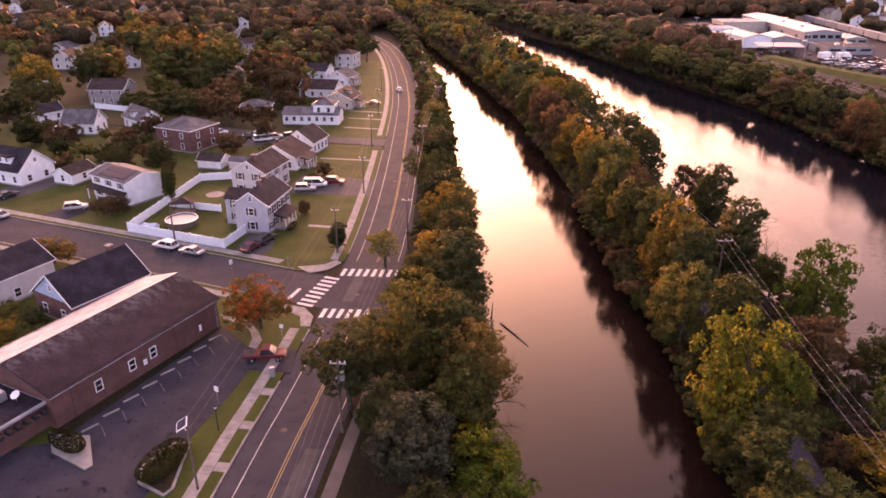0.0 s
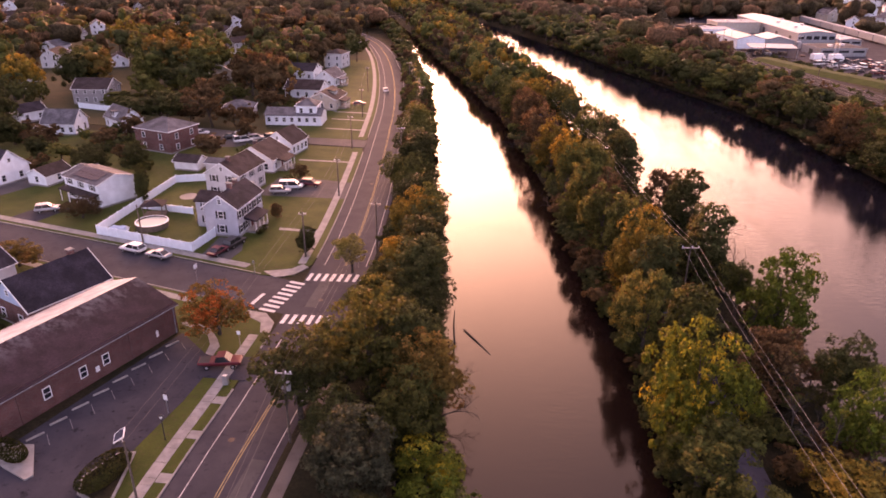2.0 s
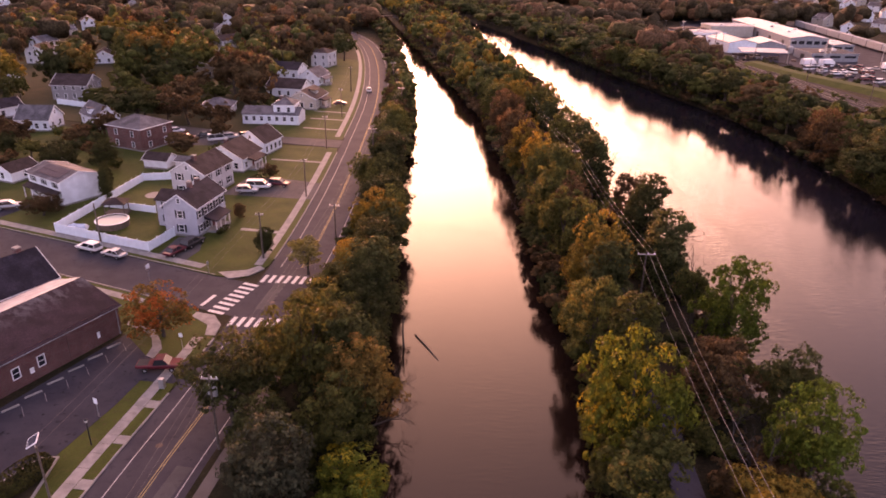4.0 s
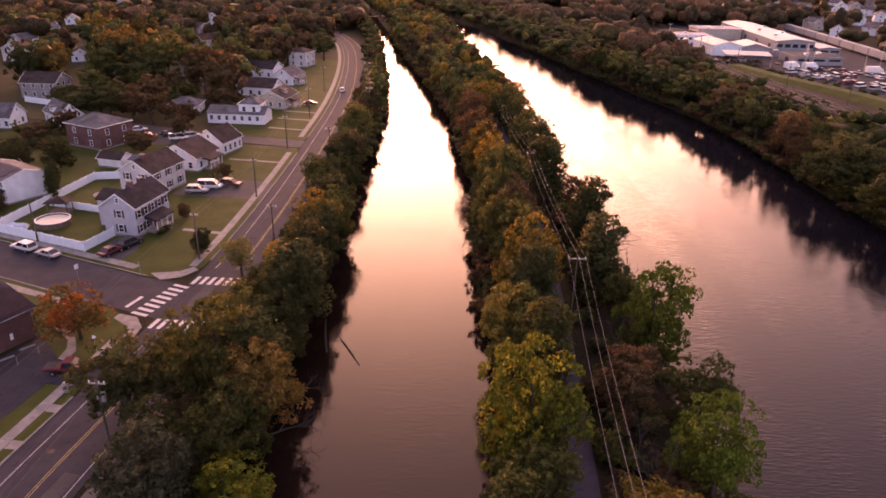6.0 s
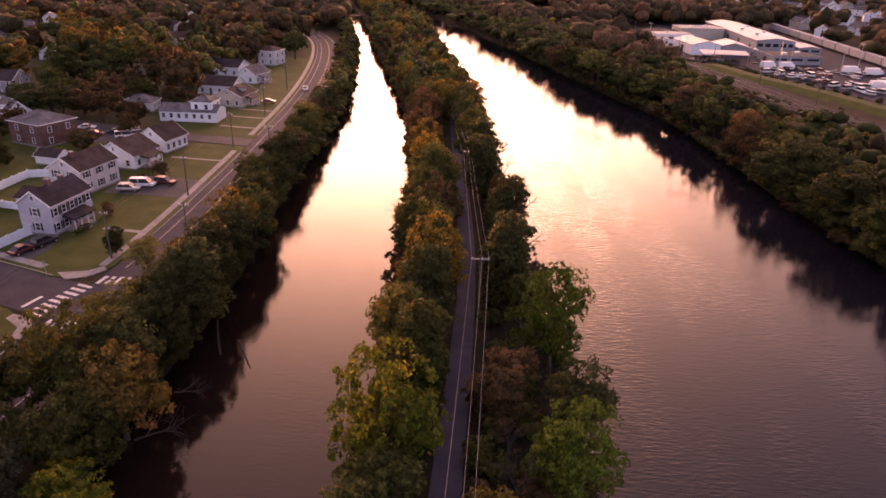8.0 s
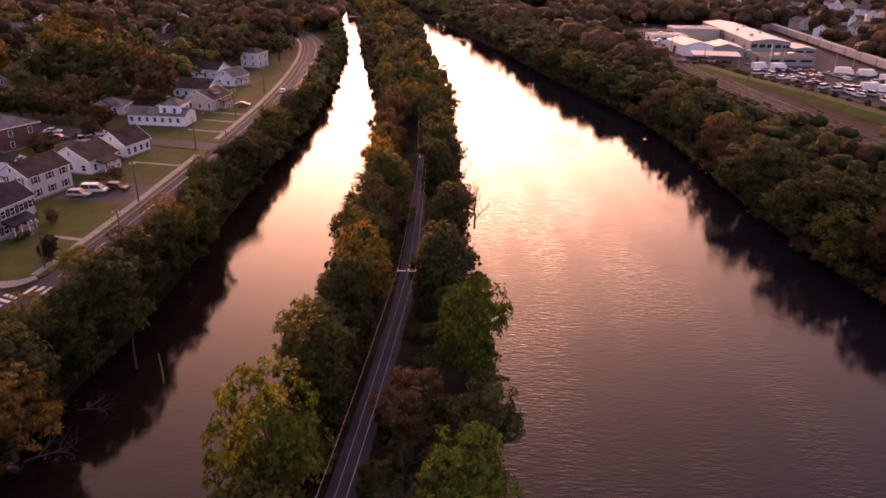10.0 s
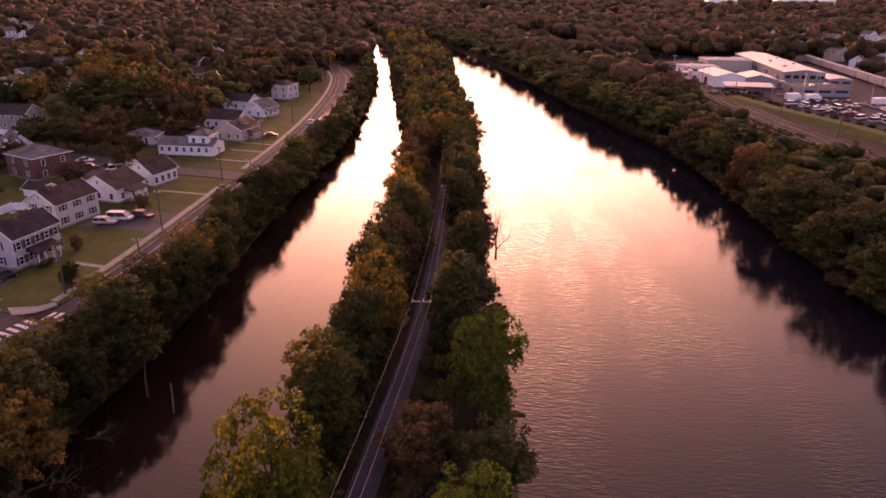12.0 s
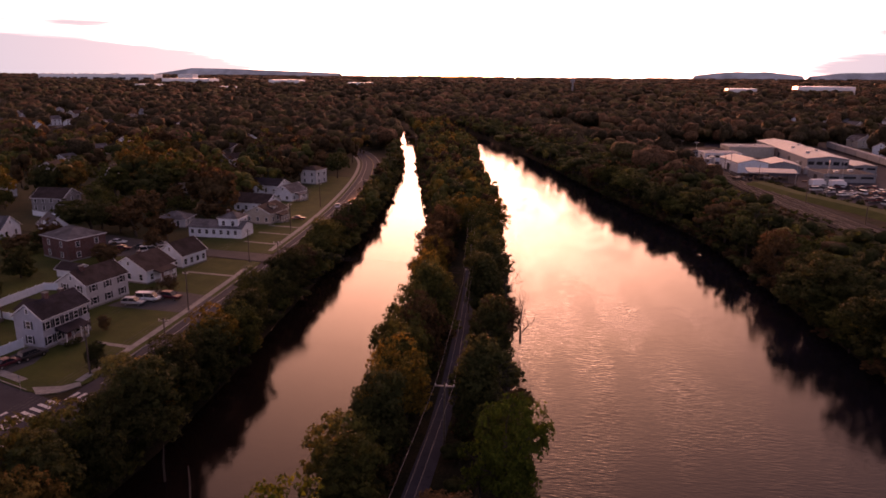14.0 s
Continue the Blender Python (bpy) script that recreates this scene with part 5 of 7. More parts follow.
for x, y, h, r, tone, shape in (
        (19.4, 147.5, 15.0, 4.2, "gold", "round"), (17.0, 161.0, 14.0, 4.6, "gold", "round"), (15.4, 177.0, 14.0, 4.6, "rust", "round"),
        (30.8, 145.0, 14.0, 4.2, "dark", "tall"), (30.4, 159.0, 14.5, 4.4, "dark", "tall"), (27.8, 174.0, 14.5, 4.6, "olive", "round"),
        (25.8, 220.5, 13.0, 5.0, "gold", "spread"), (26.0, 193.0, 14.0, 4.6, "dark", "round"), (13.4, 197.0, 14.0, 4.8, "rust", "round"),
        (17.6, 222.0, 13.0, 5.6, "gold", "spread"), (21.5, 205.0, 13.5, 4.8, "olive", "round"), (38.8, 93.0, 11.0, 3.0, "olive", "ragged"), (35.6, 70.5, 10.5, 3.8, "rust", "ragged"),
        (24.2, 53.5, 9.5, 4.4, "olive", "ragged"), (24.0, 104.5, 15.5, 4.4, "olive", "round"), (23.4, 119.5, 15.0, 4.2, "rust", "round"), (22.4, 134.0, 14.5, 4.2, "olive", "tall"), (25.0, 88.0, 14.5, 3.8, "dark", "tall"), (20.6, 141.0, 14.0, 4.0, "olive", "round"), (36.4, 51.5, 9.0, 4.6, "gold", "ragged"), (24.0, 45.0, 10, 5.0, "olive", "spread"), (40.0, 40.0, 10, 5.0, "dark", "spread")):
    tree(x, y, h, r, tone, shape, 0, where=STRIP)
for x, y, h, n in ((38.9, 136.5, 12.0, 0), (37.6, 104.0, 15.0, 1), (39.0, 98.0, 11.0, 2), (22.4, 54.5, 8.5, 0), (35.5, 64.0, 8.0, 1), (17.8, 137.5, 9.0, 2), (37.6, 83.0, 10.0, 0), (36.6, 117.0, 11.5, 2), (24.6, 92.5, 11.0, 1), (34.8, 154.0, 11.0, 0), (36.4, 58.0, 9.0, 2)):
    bare_tree(x, y, h, STRIP, n)
y = 206.0
while y < 640:
    a, b = interp(CR, y), interp(RL, y)
    m = max(2, int((b - a) / 5.5))
    for j in range(m):
        x = a + 1.5 + (b - a - 3) * (j + 0.5 + tree_rng.uniform(-0.3, 0.3)) / m
        if y < 300 and abs(x - (a + b) / 2) < 1.8:
            continue
        tree(x, y + tree_rng.uniform(-2, 2), tree_rng.uniform(10.5, 13.5), tree_rng.uniform(3.6, 4.8), tree_rng.choice(["rust", "olive", "gold", "dark", "olive", "rust"]), tree_rng.choice(["round", "tall", "spread"]), 0 if y < 225 else 1 if y < 240 else 2, where=STRIP, group="trees of the wooded strip")
    y += 6.5 if y < 320 else 11.0
for side_of in (CR, RL):
    for j in range(34):
        y = 44 + 4.6 * j
        s = 1 if side_of is CR else -1
        tree(interp(side_of, y) + s * tree_rng.uniform(0.2, 1.6), y, tree_rng.uniform(2.4, 4.6), tree_rng.uniform(1.9, 3.0), tree_rng.choice(["dark", "olive", "rust", "olive"]), "bush", 0 if y < 80 else 1, z=-1.0, where="at the water's edge", group="bank shrubs")
for j in range(64):
    y = 46 + 2.4 * j
    x = tree_rng.choice([tree_rng.uniform(interp(CR, y) + 2, 25.5), tree_rng.uniform(33.0, interp(RL, y) - 2)]) if y < 150 else interp(CR, y) + 4
    tree(x, y, tree_rng.uniform(2.2, 4.2), tree_rng.uniform(1.8, 2.8), tree_rng.choice(["dark", "rust", "olive"]), "bush", 1, where="beside the towpath", group="undergrowth")

for j in range(90):
    y = 46 + 1.9 * j
    a, c = interp(CR, y) + 1.5, interp(RL, y) - 1.5
    x = tree_rng.choice([tree_rng.uniform(a, max(a + 1, 25.0 - max(0, y - 130) * 0.13)), tree_rng.uniform(min(32.6, c - 2), c)])
    tree(x, y, tree_rng.uniform(1.6, 3.4), tree_rng.uniform(1.5, 2.6), tree_rng.choice(["dark", "rust", "olive"]), "bush", 2)

for j in range(26):
    y = 40 + 1.6 * j
    tree(tree_rng.choice([tree_rng.uniform(22.5, 26.8), tree_rng.uniform(32.2, 41)]), y, tree_rng.uniform(2.0, 4.0), tree_rng.uniform(1.7, 2.8), tree_rng.choice(["dark", "olive", "rust"]), "bush", 1, where="beside the towpath", group="undergrowth")

for j in range(26):
    y = 46 + 3.6 * j
    tree(interp(CR, y) + tree_rng.uniform(-0.9, 0.4), y, tree_rng.uniform(3.0, 5.0), tree_rng.uniform(2.2, 3.4), tree_rng.choice(["dark", "olive", "dark", "rust"]), "bush", 1, z=-1.5, where="at the water's edge", group="bank shrubs")

# far bank of the river
for j in range(92):
    y = 92 + 3.4 * j
    tree(interp(RR, y) + tree_rng.uniform(-1.2, 1.0), y, tree_rng.uniform(2.4, 4.2), tree_rng.uniform(2.2, 3.4), tree_rng.choice(["dark", "dark", "rust"]), "bush", 1 if y < 170 else 2, z=-1.4, where="at the water's edge", group="bank shrubs")
for j in range(40):
    y = 170 + 7.0 * j
    tree(interp(CL, y) - tree_rng.uniform(-0.8, 0.8), y, tree_rng.uniform(2.4, 4.0), tree_rng.uniform(2.2, 3.2), tree_rng.choice(["dark", "olive"]), "bush", 2, z=-1.0, where="at the water's edge")
    tree(interp(CL, y + 3) - tree_rng.uniform(-1.2, 0.4), y + 3, tree_rng.uniform(2.0, 3.6), tree_rng.uniform(1.8, 2.8), tree_rng.choice(["dark", "olive"]), "bush", 2, z=-1.3)
    tree(interp(CR, y - 3) + tree_rng.uniform(-1.0, 0.6), y - 3, tree_rng.uniform(2.4, 4.4), tree_rng.uniform(2.0, 3.2), tree_rng.choice(["dark", "rust", "olive"]), "bush", 2, z=-1.3)
    tree(interp(CR, y) + tree_rng.uniform(0.0, 1.4), y, tree_rng.uniform(2.4, 4.0), tree_rng.uniform(2.2, 3.2), tree_rng.choice(["dark", "rust"]), "bush", 2, z=-1.0, where="at the water's edge")
y = 96.0
while y < 640:
    x0 = interp(RR, y)
    slope = 0.45
    rail = float(np.interp(y, [120, 175, 212, 250, 292, 335, 375, 440, 520, 610], [178, 162, 149.5, 138.5, 131.5, 126, 122, 112, 96, 72]))
    deep = max(3, min(7, int((rail - 21 - x0) / 7)))
    for row in range(deep):
        x = x0 + 2.0 + row * 7.4 + tree_rng.uniform(-1.8, 1.8)
        far = 0 if (row == 0 and y < 190) else 1 if (row == 0 and y < 330) or (row == 1 and y < 190) else 2
        tree(x, y + tree_rng.uniform(-2, 2), tree_rng.uniform(7.0, 13.6) * float(np.interp(y, [150, 194, 215, 300, 330], [1.05, 1.05, 1.02, 1.0, 1.08] if row == 0 else [1.15, 1.0, 0.86, 0.88, 1.0])), tree_rng.uniform(4.6, 8.2), tree_rng.choice(["dark", "olive", "dark", "olive", "dark", "rust"]), tree_rng.choice(["round", "spread", "round"]), far, where="on the far river bank", group="far bank trees")
    y += 8.4 if y < 330 else 10.0

# trees of the gardens and streets
TOWN = "among the houses"
for x, y, h, r, tone, shape in (
        (-36.2, 82.2, 8.6, 4.7, "red", "spread"), (-78.0, 102.0, 4.2, 3.6, "orange", "round"), (-30.6, 111.2, 4.6, 1.8, "dark", "tall"),
        (-79.2, 124.5, 4.6, 3.4, "rust", "round"), (-71.6, 136.0, 7.6, 1.5, "dark", "tall"), (-70.6, 133.6, 7.0, 1.4, "dark", "tall"), (-92.0, 153.0, 6.5, 3.8, "dark", "round"),
         (-82.0, 155.0, 8, 3.6, "dark", "round"), (-80.0, 199.0, 11, 5.5, "rust", "ragged"), (-89.0, 216.0, 12, 6.5, "rust", "spread"), (-82.0, 245.0, 18, 7.0, "rust", "round"), (-114, 230, 12, 5.2, "olive", "round"), (-64.5, 184.0, 7.7, 2.8, "rust", "round"), (-112, 165, 6.5, 3.4, "dark", "round"), (-97, 161, 5.4, 3.6, "dark", "round"),
        (-67.5, 195.0, 8.5, 3.6, "rust", "round"), (-71.0, 234.0, 18.5, 7.0, "rust", "round"), (-91.0, 273.0, 15, 7.0, "olive", "round"),
        (-84.0, 278.0, 14, 6.0, "rust", "round"), (-141, 191, 13, 6.2, "dark", "spread"), (-40.5, 127.5, 3.2, 1.6, "rust", "bush"), (-42.0, 152.5, 3.6, 2.2, "rust", "bush")):
    tree(x, y, h, r, tone, shape, 0 if y < 160 else 1, z=0.1, where=TOWN)
for x, y, h, r, tone, shape in (
        (-150, 347, 15, 11.0, "orange", "spread"), (-118, 266, 21, 10.0, "orange", "spread"), (-103, 262, 19, 8.0, "olive", "round"), (-143, 254, 16, 7.0, "orange", "round"), (-186, 383, 17, 8.5, "rust", "round"), (-161, 235, 16, 7.5, "gold", "spread"), (-146, 300, 17, 8.0, "olive", "spread"), (-160, 281, 14, 7.5, "olive", "round"), (-222, 318, 17, 9.0, "rust", "spread"), (-110, 290, 14, 6.5, "rust", "round"),
        (-74, 300, 14, 6.5, "rust", "round"), (-58, 324, 13, 5.6, "dark", "round"), (-69, 332, 13, 6.0, "rust", "round"), (-176, 344, 17, 9.0, "gold", "spread"),
        (-150, 215, 13, 6.0, "dark", "spread"), (-165, 240, 14, 6.4, "olive", "spread"),
        (-126, 176, 10, 5.0, "dark", "round"), (-105, 162, 4.9, 3.4, "olive", "round"), (-134, 160, 12, 6.0, "dark", "spread")):
    tree(x, y, h, r, tone, shape, 1, z=0.1, where=TOWN)
for j in range(80):
    x, y = tree_rng.uniform(-128, -58), tree_rng.uniform(138, 262)
    if min(abs(x - a) + abs(y - c) for a, c in ((-54, 144), (-53, 161), (-53, 178), (-56, 207), (-77, 216), (-52, 229), (-62, 246), (-81, 136), (-112, 147), (-98, 146), (-119, 192), (-104, 197), (-84, 177), (-63, 158), (-70, 158))) < 11 or (178 < y < 202 and x > -92):
        continue
    tree(x, y, tree_rng.uniform(2.2, 4.6), tree_rng.uniform(1.8, 3.2), tree_rng.choice(["dark", "olive", "rust", "dark"]), "bush", 1, z=0.1, where="in the gardens", group="garden shrubs")


SUBURB = [(243, 532), (271, 505), (349, 741), (299, 691), (336, 623), (307, 728), (345, 777), (250, 549)]
plot = random.Random(21)
while len(SUBURB) < 62:
    q = (plot.uniform(232, 460), plot.uniform(440, 900)) if len(SUBURB) < 48 else (plot.uniform(-560, -330), plot.uniform(470, 720))
    if min((q[0] - a) ** 2 + (q[1] - c) ** 2 for a, c in SUBURB) > 300 and q[0] > 0.2 * q[1] + 110 or q[0] < 0:
        SUBURB.append(q)


def in_clearing(x, y):
    """The open garden and street to the south of each house among the trees."""
    for a, c in spots + SUBURB:
        u = Vector((30 - a, 10 - c)).normalized()
        d = (x - a) * u.x + (y - c) * u.y
        if -7 < d < 0.15 * math.hypot(30 - a, 10 - c) and abs((x - a) * u.y - (y - c) * u.x) < 7.5:
            return True
    return False


homes = ((-54, 144), (-53, 161), (-53, 178), (-56, 207), (-77, 216), (-52, 229), (-62, 246), (-81, 136), (-112, 147), (-98, 146), (-119, 192), (-104, 197), (-84, 177), (-63, 158), (-70, 158), (-131, 231), (-59, 268), (-73, 281))
for x, y in ((-92, 228), (-100, 218), (-88, 203), (-97, 207), (-105, 222), (-74, 201), (-70, 226), (-84, 232), (-93, 244), (-104, 240), (-74, 258), (-84, 262), (-112, 214), (-120, 222), (-96, 184), (-70, 172), (-100, 176), (-116, 172), (-128, 182), (-140, 178), (-146, 198), (-150, 228)):
    if min(abs(x - a) + abs(y - c) for a, c in homes) > 10:
        tree(x, y, tree_rng.uniform(5.5, 9.5), tree_rng.uniform(3.4, 5.2), tree_rng.choice(["rust", "dark", "rust", "olive"]), tree_rng.choice(["round", "spread"]), 1, z=0.1, where=TOWN, group="garden trees")
taken = [(x, y) for x, y in spots]
n = 0
while n < 84:
    y = tree_rng.uniform(165, 430)
    x = tree_rng.uniform(-90 - (y - 160) * 0.9, -66)
    if x > -70 - max(0, (y - 330) * 0.35) and y < 330:
        continue
    if in_clearing(x, y) or any((x - a) ** 2 + (y - b) ** 2 < 95 for a, b in taken) or (-95 < x < -44 and y < 262) or (-126 < x < -96 and 182 < y < 204) or (-146 < x < -96 and 160 < y < 248):
        continue
    taken.append((x, y))
    tree(x, y, tree_rng.uniform(11, 16) + (3.0 if y > 235 else 0), tree_rng.uniform(5.4, 9.0), tree_rng.choice(["rust", "olive", "dark", "rust", "olive", "orange", "dark"]), tree_rng.choice(["round", "spread", "round"]), 1 if y < 250 else 2, z=0.1, where=TOWN, group="garden trees")
    n += 1


for x, y, h, r, tone in ((-65.5, 77.0, 2.6, 2.6, "olive"), (-68.5, 80.5, 3.2, 2.6, "dark"), (-71.5, 77.5, 3.0, 3.0, "gold"), (-66.5, 72.0, 2.4, 2.4, "gold"), (-74.0, 83.0, 2.8, 2.4, "olive")):
    tree(x, y, h, r, tone, "bush", 0, z=0.1, where="behind the brick hall", group="yard shrubs")


def hedge(x, y, rot, w, d, h, label):
    r = np.random.default_rng(int(abs(x) * 10))
    m = int(900 * w * d / 8)
    p = r.uniform(-1, 1, (m, 3))
    k3 = np.abs(p).max(1)[:, None]
    p = p / k3 * r.uniform(0.86, 1.0, (m, 1))
    rr = np.linalg.norm(p, axis=1)[:, None]
    p = p / np.maximum(1.0, rr / 1.05)
    out = p / np.linalg.norm(p, axis=1)[:, None]
    v, f = leaf_quads(p * np.array([w / 2, d / 2, h / 2]) + np.array([0, 0, h / 2 + 0.2]), out, 0.13, r)
    ob = new("hedge", mesh_np("hedge", v, f, HEDGE))
    ob.matrix_basis = pose(x, y, 0.1, 0, 0, rot)
    tagged(ob, label, "hedge")


hedge(-38.0, 53.2, 74, 6.6, 3.6, 1.7, "clipped dark hedge on a kerbed island")
hedge(-49.7, 55.7, -28, 5.2, 2.4, 1.5, "dark evergreen shrubs by the hall corner")
hedge(-41.2, 119.5, 80, 4.0, 1.2, 1.0, "low shrubs before the porch")
hedge(-44.0, 148.5, 80, 4.0, 2.2, 1.6, "dark shrubs beside the driveway")
hedge(-66.0, 96.0, -20, 5.0, 2.0, 1.4, "overgrown shrubs behind the cottage")
hedge(-69.0, 66.0, 60, 8.0, 4.0, 1.8, "overgrown shrubs behind the brick hall")


RAIL = curve([(178, 120), (162, 175), (149.5, 212), (138.5, 250), (131.5, 292), (126, 335), (122, 375), (112, 440), (96, 520), (72, 610), (40, 720)], 6.0)
# scrub between the river trees and the railway
for j in range(90):
    y = tree_rng.uniform(120, 420)
    rail = float(np.interp(y, [q.y for q in RAIL], [q.x for q in RAIL]))
    lo = interp(RR, y) + 20
    if rail - 9 <= lo:
        continue
    x = tree_rng.uniform(lo, rail - 8)
    if y > 235 and x > rail - 12:
        continue
    tree(x, y, tree_rng.uniform(2.0, 4.5), tree_rng.uniform(1.6, 3.0), tree_rng.choice(["olive", "green", "dark"]), "bush", 2, where="beside the railway")


# trees too far off to tell apart, joined tone by tone
for tone, items in CLUSTER.items():
    vs, fs, base = [], [], 0
    for src, m, at in items:
        co3 = np.empty(len(src.vertices) * 3, np.float32)
        src.vertices.foreach_get("co", co3)
        ix = np.empty(len(src.loops), np.int32)
        src.loops.foreach_get("vertex_index", ix)
        cnt = np.empty(len(src.polygons), np.int32)
        src.polygons.foreach_get("loop_total", cnt)
        quad = np.repeat(cnt == 4, cnt)
        vs.append(co3.reshape(-1, 3) @ m.T + at)
        fs.append(ix[quad].reshape(-1, 4) + base)
        base += len(src.vertices)
    ob = new("tree_row", mesh_np("tree_row", np.concatenate(vs), np.concatenate(fs), BARK if tone == "trunks" else LEAF[tone], tone != "trunks"))
    tagged(ob, "trunks and limbs of the far trees" if tone == "trunks" else f"many far trees with {TREE_WORDS[tone]} autumn leaves", "trees", kind="stuff")


# ---------------------------------------------------------------- far woods, as joined leaf clumps
def woods(name, label, count, place, hgt, rad, quads, size, mats, seed):
    r = np.random.default_rng(seed)
    groups = [[] for _ in mats]
    made = 0
    while made < count:
        q = place(r)
        if q is None:
            continue
        made += 1
        x, y = q
        h, w = hgt * r.uniform(0.75, 1.2), rad * r.uniform(0.75, 1.25)
        d = r.normal(0, 1, (quads, 3))
        d[:, 2] = np.abs(d[:, 2]) * 1.1 - 0.25
        d /= np.linalg.norm(d, axis=1)[:, None]
        p = d * np.array([w, w, h * 0.42]) * r.uniform(0.78, 1.05, (quads, 1)) + np.array([x, y, h * 0.56])
        lumps = 3 if quads > 10 else 1
        at = np.array([x, y, h * 0.52]) + r.normal(0, 1, (lumps, 3)) * np.array([w * 0.42, w * 0.42, h * 0.13]) * (lumps > 1)
        size3 = np.array([w, w, h * 0.44]) * r.uniform(0.5, 0.8, (lumps, 1)) * (1.0 if lumps > 1 else 1.25)
        groups[r.integers(len(mats))].append((p, d, at, size3))
    for mat, g in zip(mats, groups):
        p, d, at, size3 = (np.concatenate([q[k] for q in g]) for k in range(4))
        v, f = leaf_quads(p, d, size, r, 0.2)
        mv, mf = masses(r, at, size3, 0.3)
        v, f = np.concatenate([v, mv]), np.concatenate([f, mf + len(v)])
        tagged(new(name, mesh_np(name, v, f, LEAF[mat], True)), label, "woods", kind="stuff")


def wedge(y0, y1, left, right):
    """A random place in the far land between two distances, off the water, road, railway and works."""

    def place(r):
        y = math.sqrt(r.uniform(y0 * y0, y1 * y1))
        x = r.uniform(left, right) * y + 40
        if y < 760:
            if interp(CL, y) - 4 < x < interp(CR, y) + 2 or interp(RL, y) - 3 < x < interp(RR, y) + 2:
                return None
            if interp(CR, y) <= x <= interp(RL, y):
                return (x, y) if y > 620 else None
            if y < 430 and -420 < x < interp(CL, y):
                return None if (x > -330 and r.random() < 0.86) or x > -66 - (y - 300) * 0.4 else (x, y)
            if interp(RR, y) < x < interp(RR, y) + 26 and y < 640:
                return None
            if 108 < x < 226 and 225 < y < 520:
                return None
            rail = float(np.interp(y, [q.y for q in RAIL], [q.x for q in RAIL]))
            if abs(x - rail) < 9 or (x > interp(RR, y) and x < 250 and y < 240):
                return None
            if abs(x - (217 + 0.022 * (y - 350))) < 6 and y < 560:
                return None
            if 540 < y < 740 and 108 - (y - 540) * 0.5 > x > 62 - (y - 540) * 0.27:
                return None
            if (x < -60 or x > 220) and in_clearing(x, y):
                return None
            if abs(x - main_x(min(y, 538))) < 9 and y < 538:
                return None
            if x > 230 and y < 560 and r.random() < 0.45:
                return None
        return x, y

    return place


woods("far_woods", "autumn woods of many trees across the plain", 3500, wedge(330, 900, -0.86, 0.60), 13, 6.6, 14, 0.75, ["far_dark", "far_olive", "far_rust", "far_dark"], 5)
woods("distant_woods", "distant autumn woods fading to the horizon", 3600, wedge(880, 2300, -0.88, 0.66), 14, 9.5, 7, 1.6, ["far_dark", "far_olive", "far_rust", "far_dark"], 6)
woods("horizon_woods", "woods on the horizon", 3000, wedge(2250, 4700, -0.88, 0.62), 15, 24.0, 4, 3.5, ["far_dark", "far_rust"], 8)

# low hills on the horizon
for nm, x0, x1, hh, ph in (("hill", -4880, -1500, 36, 0.3), ("hill", 850, 1500, 30, 2.0), ("hill", 1540, 2500, 33, 4.1)):
    mb = MB()
    n = 60
    prof = [(x0 + (x1 - x0) * j / n, 28 + hh * math.sin(math.pi * j / n) ** 0.8 * (0.85 + 0.25 * noise.noise(Vector((j * 0.13 + ph, 0, 0))) + 0.08 * math.sin(j * 0.3 + ph))) for j in range(n + 1)]
    for (a, za), (b, zb) in zip(prof, prof[1:]):
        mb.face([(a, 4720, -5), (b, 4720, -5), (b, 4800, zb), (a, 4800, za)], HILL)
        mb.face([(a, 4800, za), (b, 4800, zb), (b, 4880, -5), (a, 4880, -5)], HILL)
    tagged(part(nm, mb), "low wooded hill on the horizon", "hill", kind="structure")


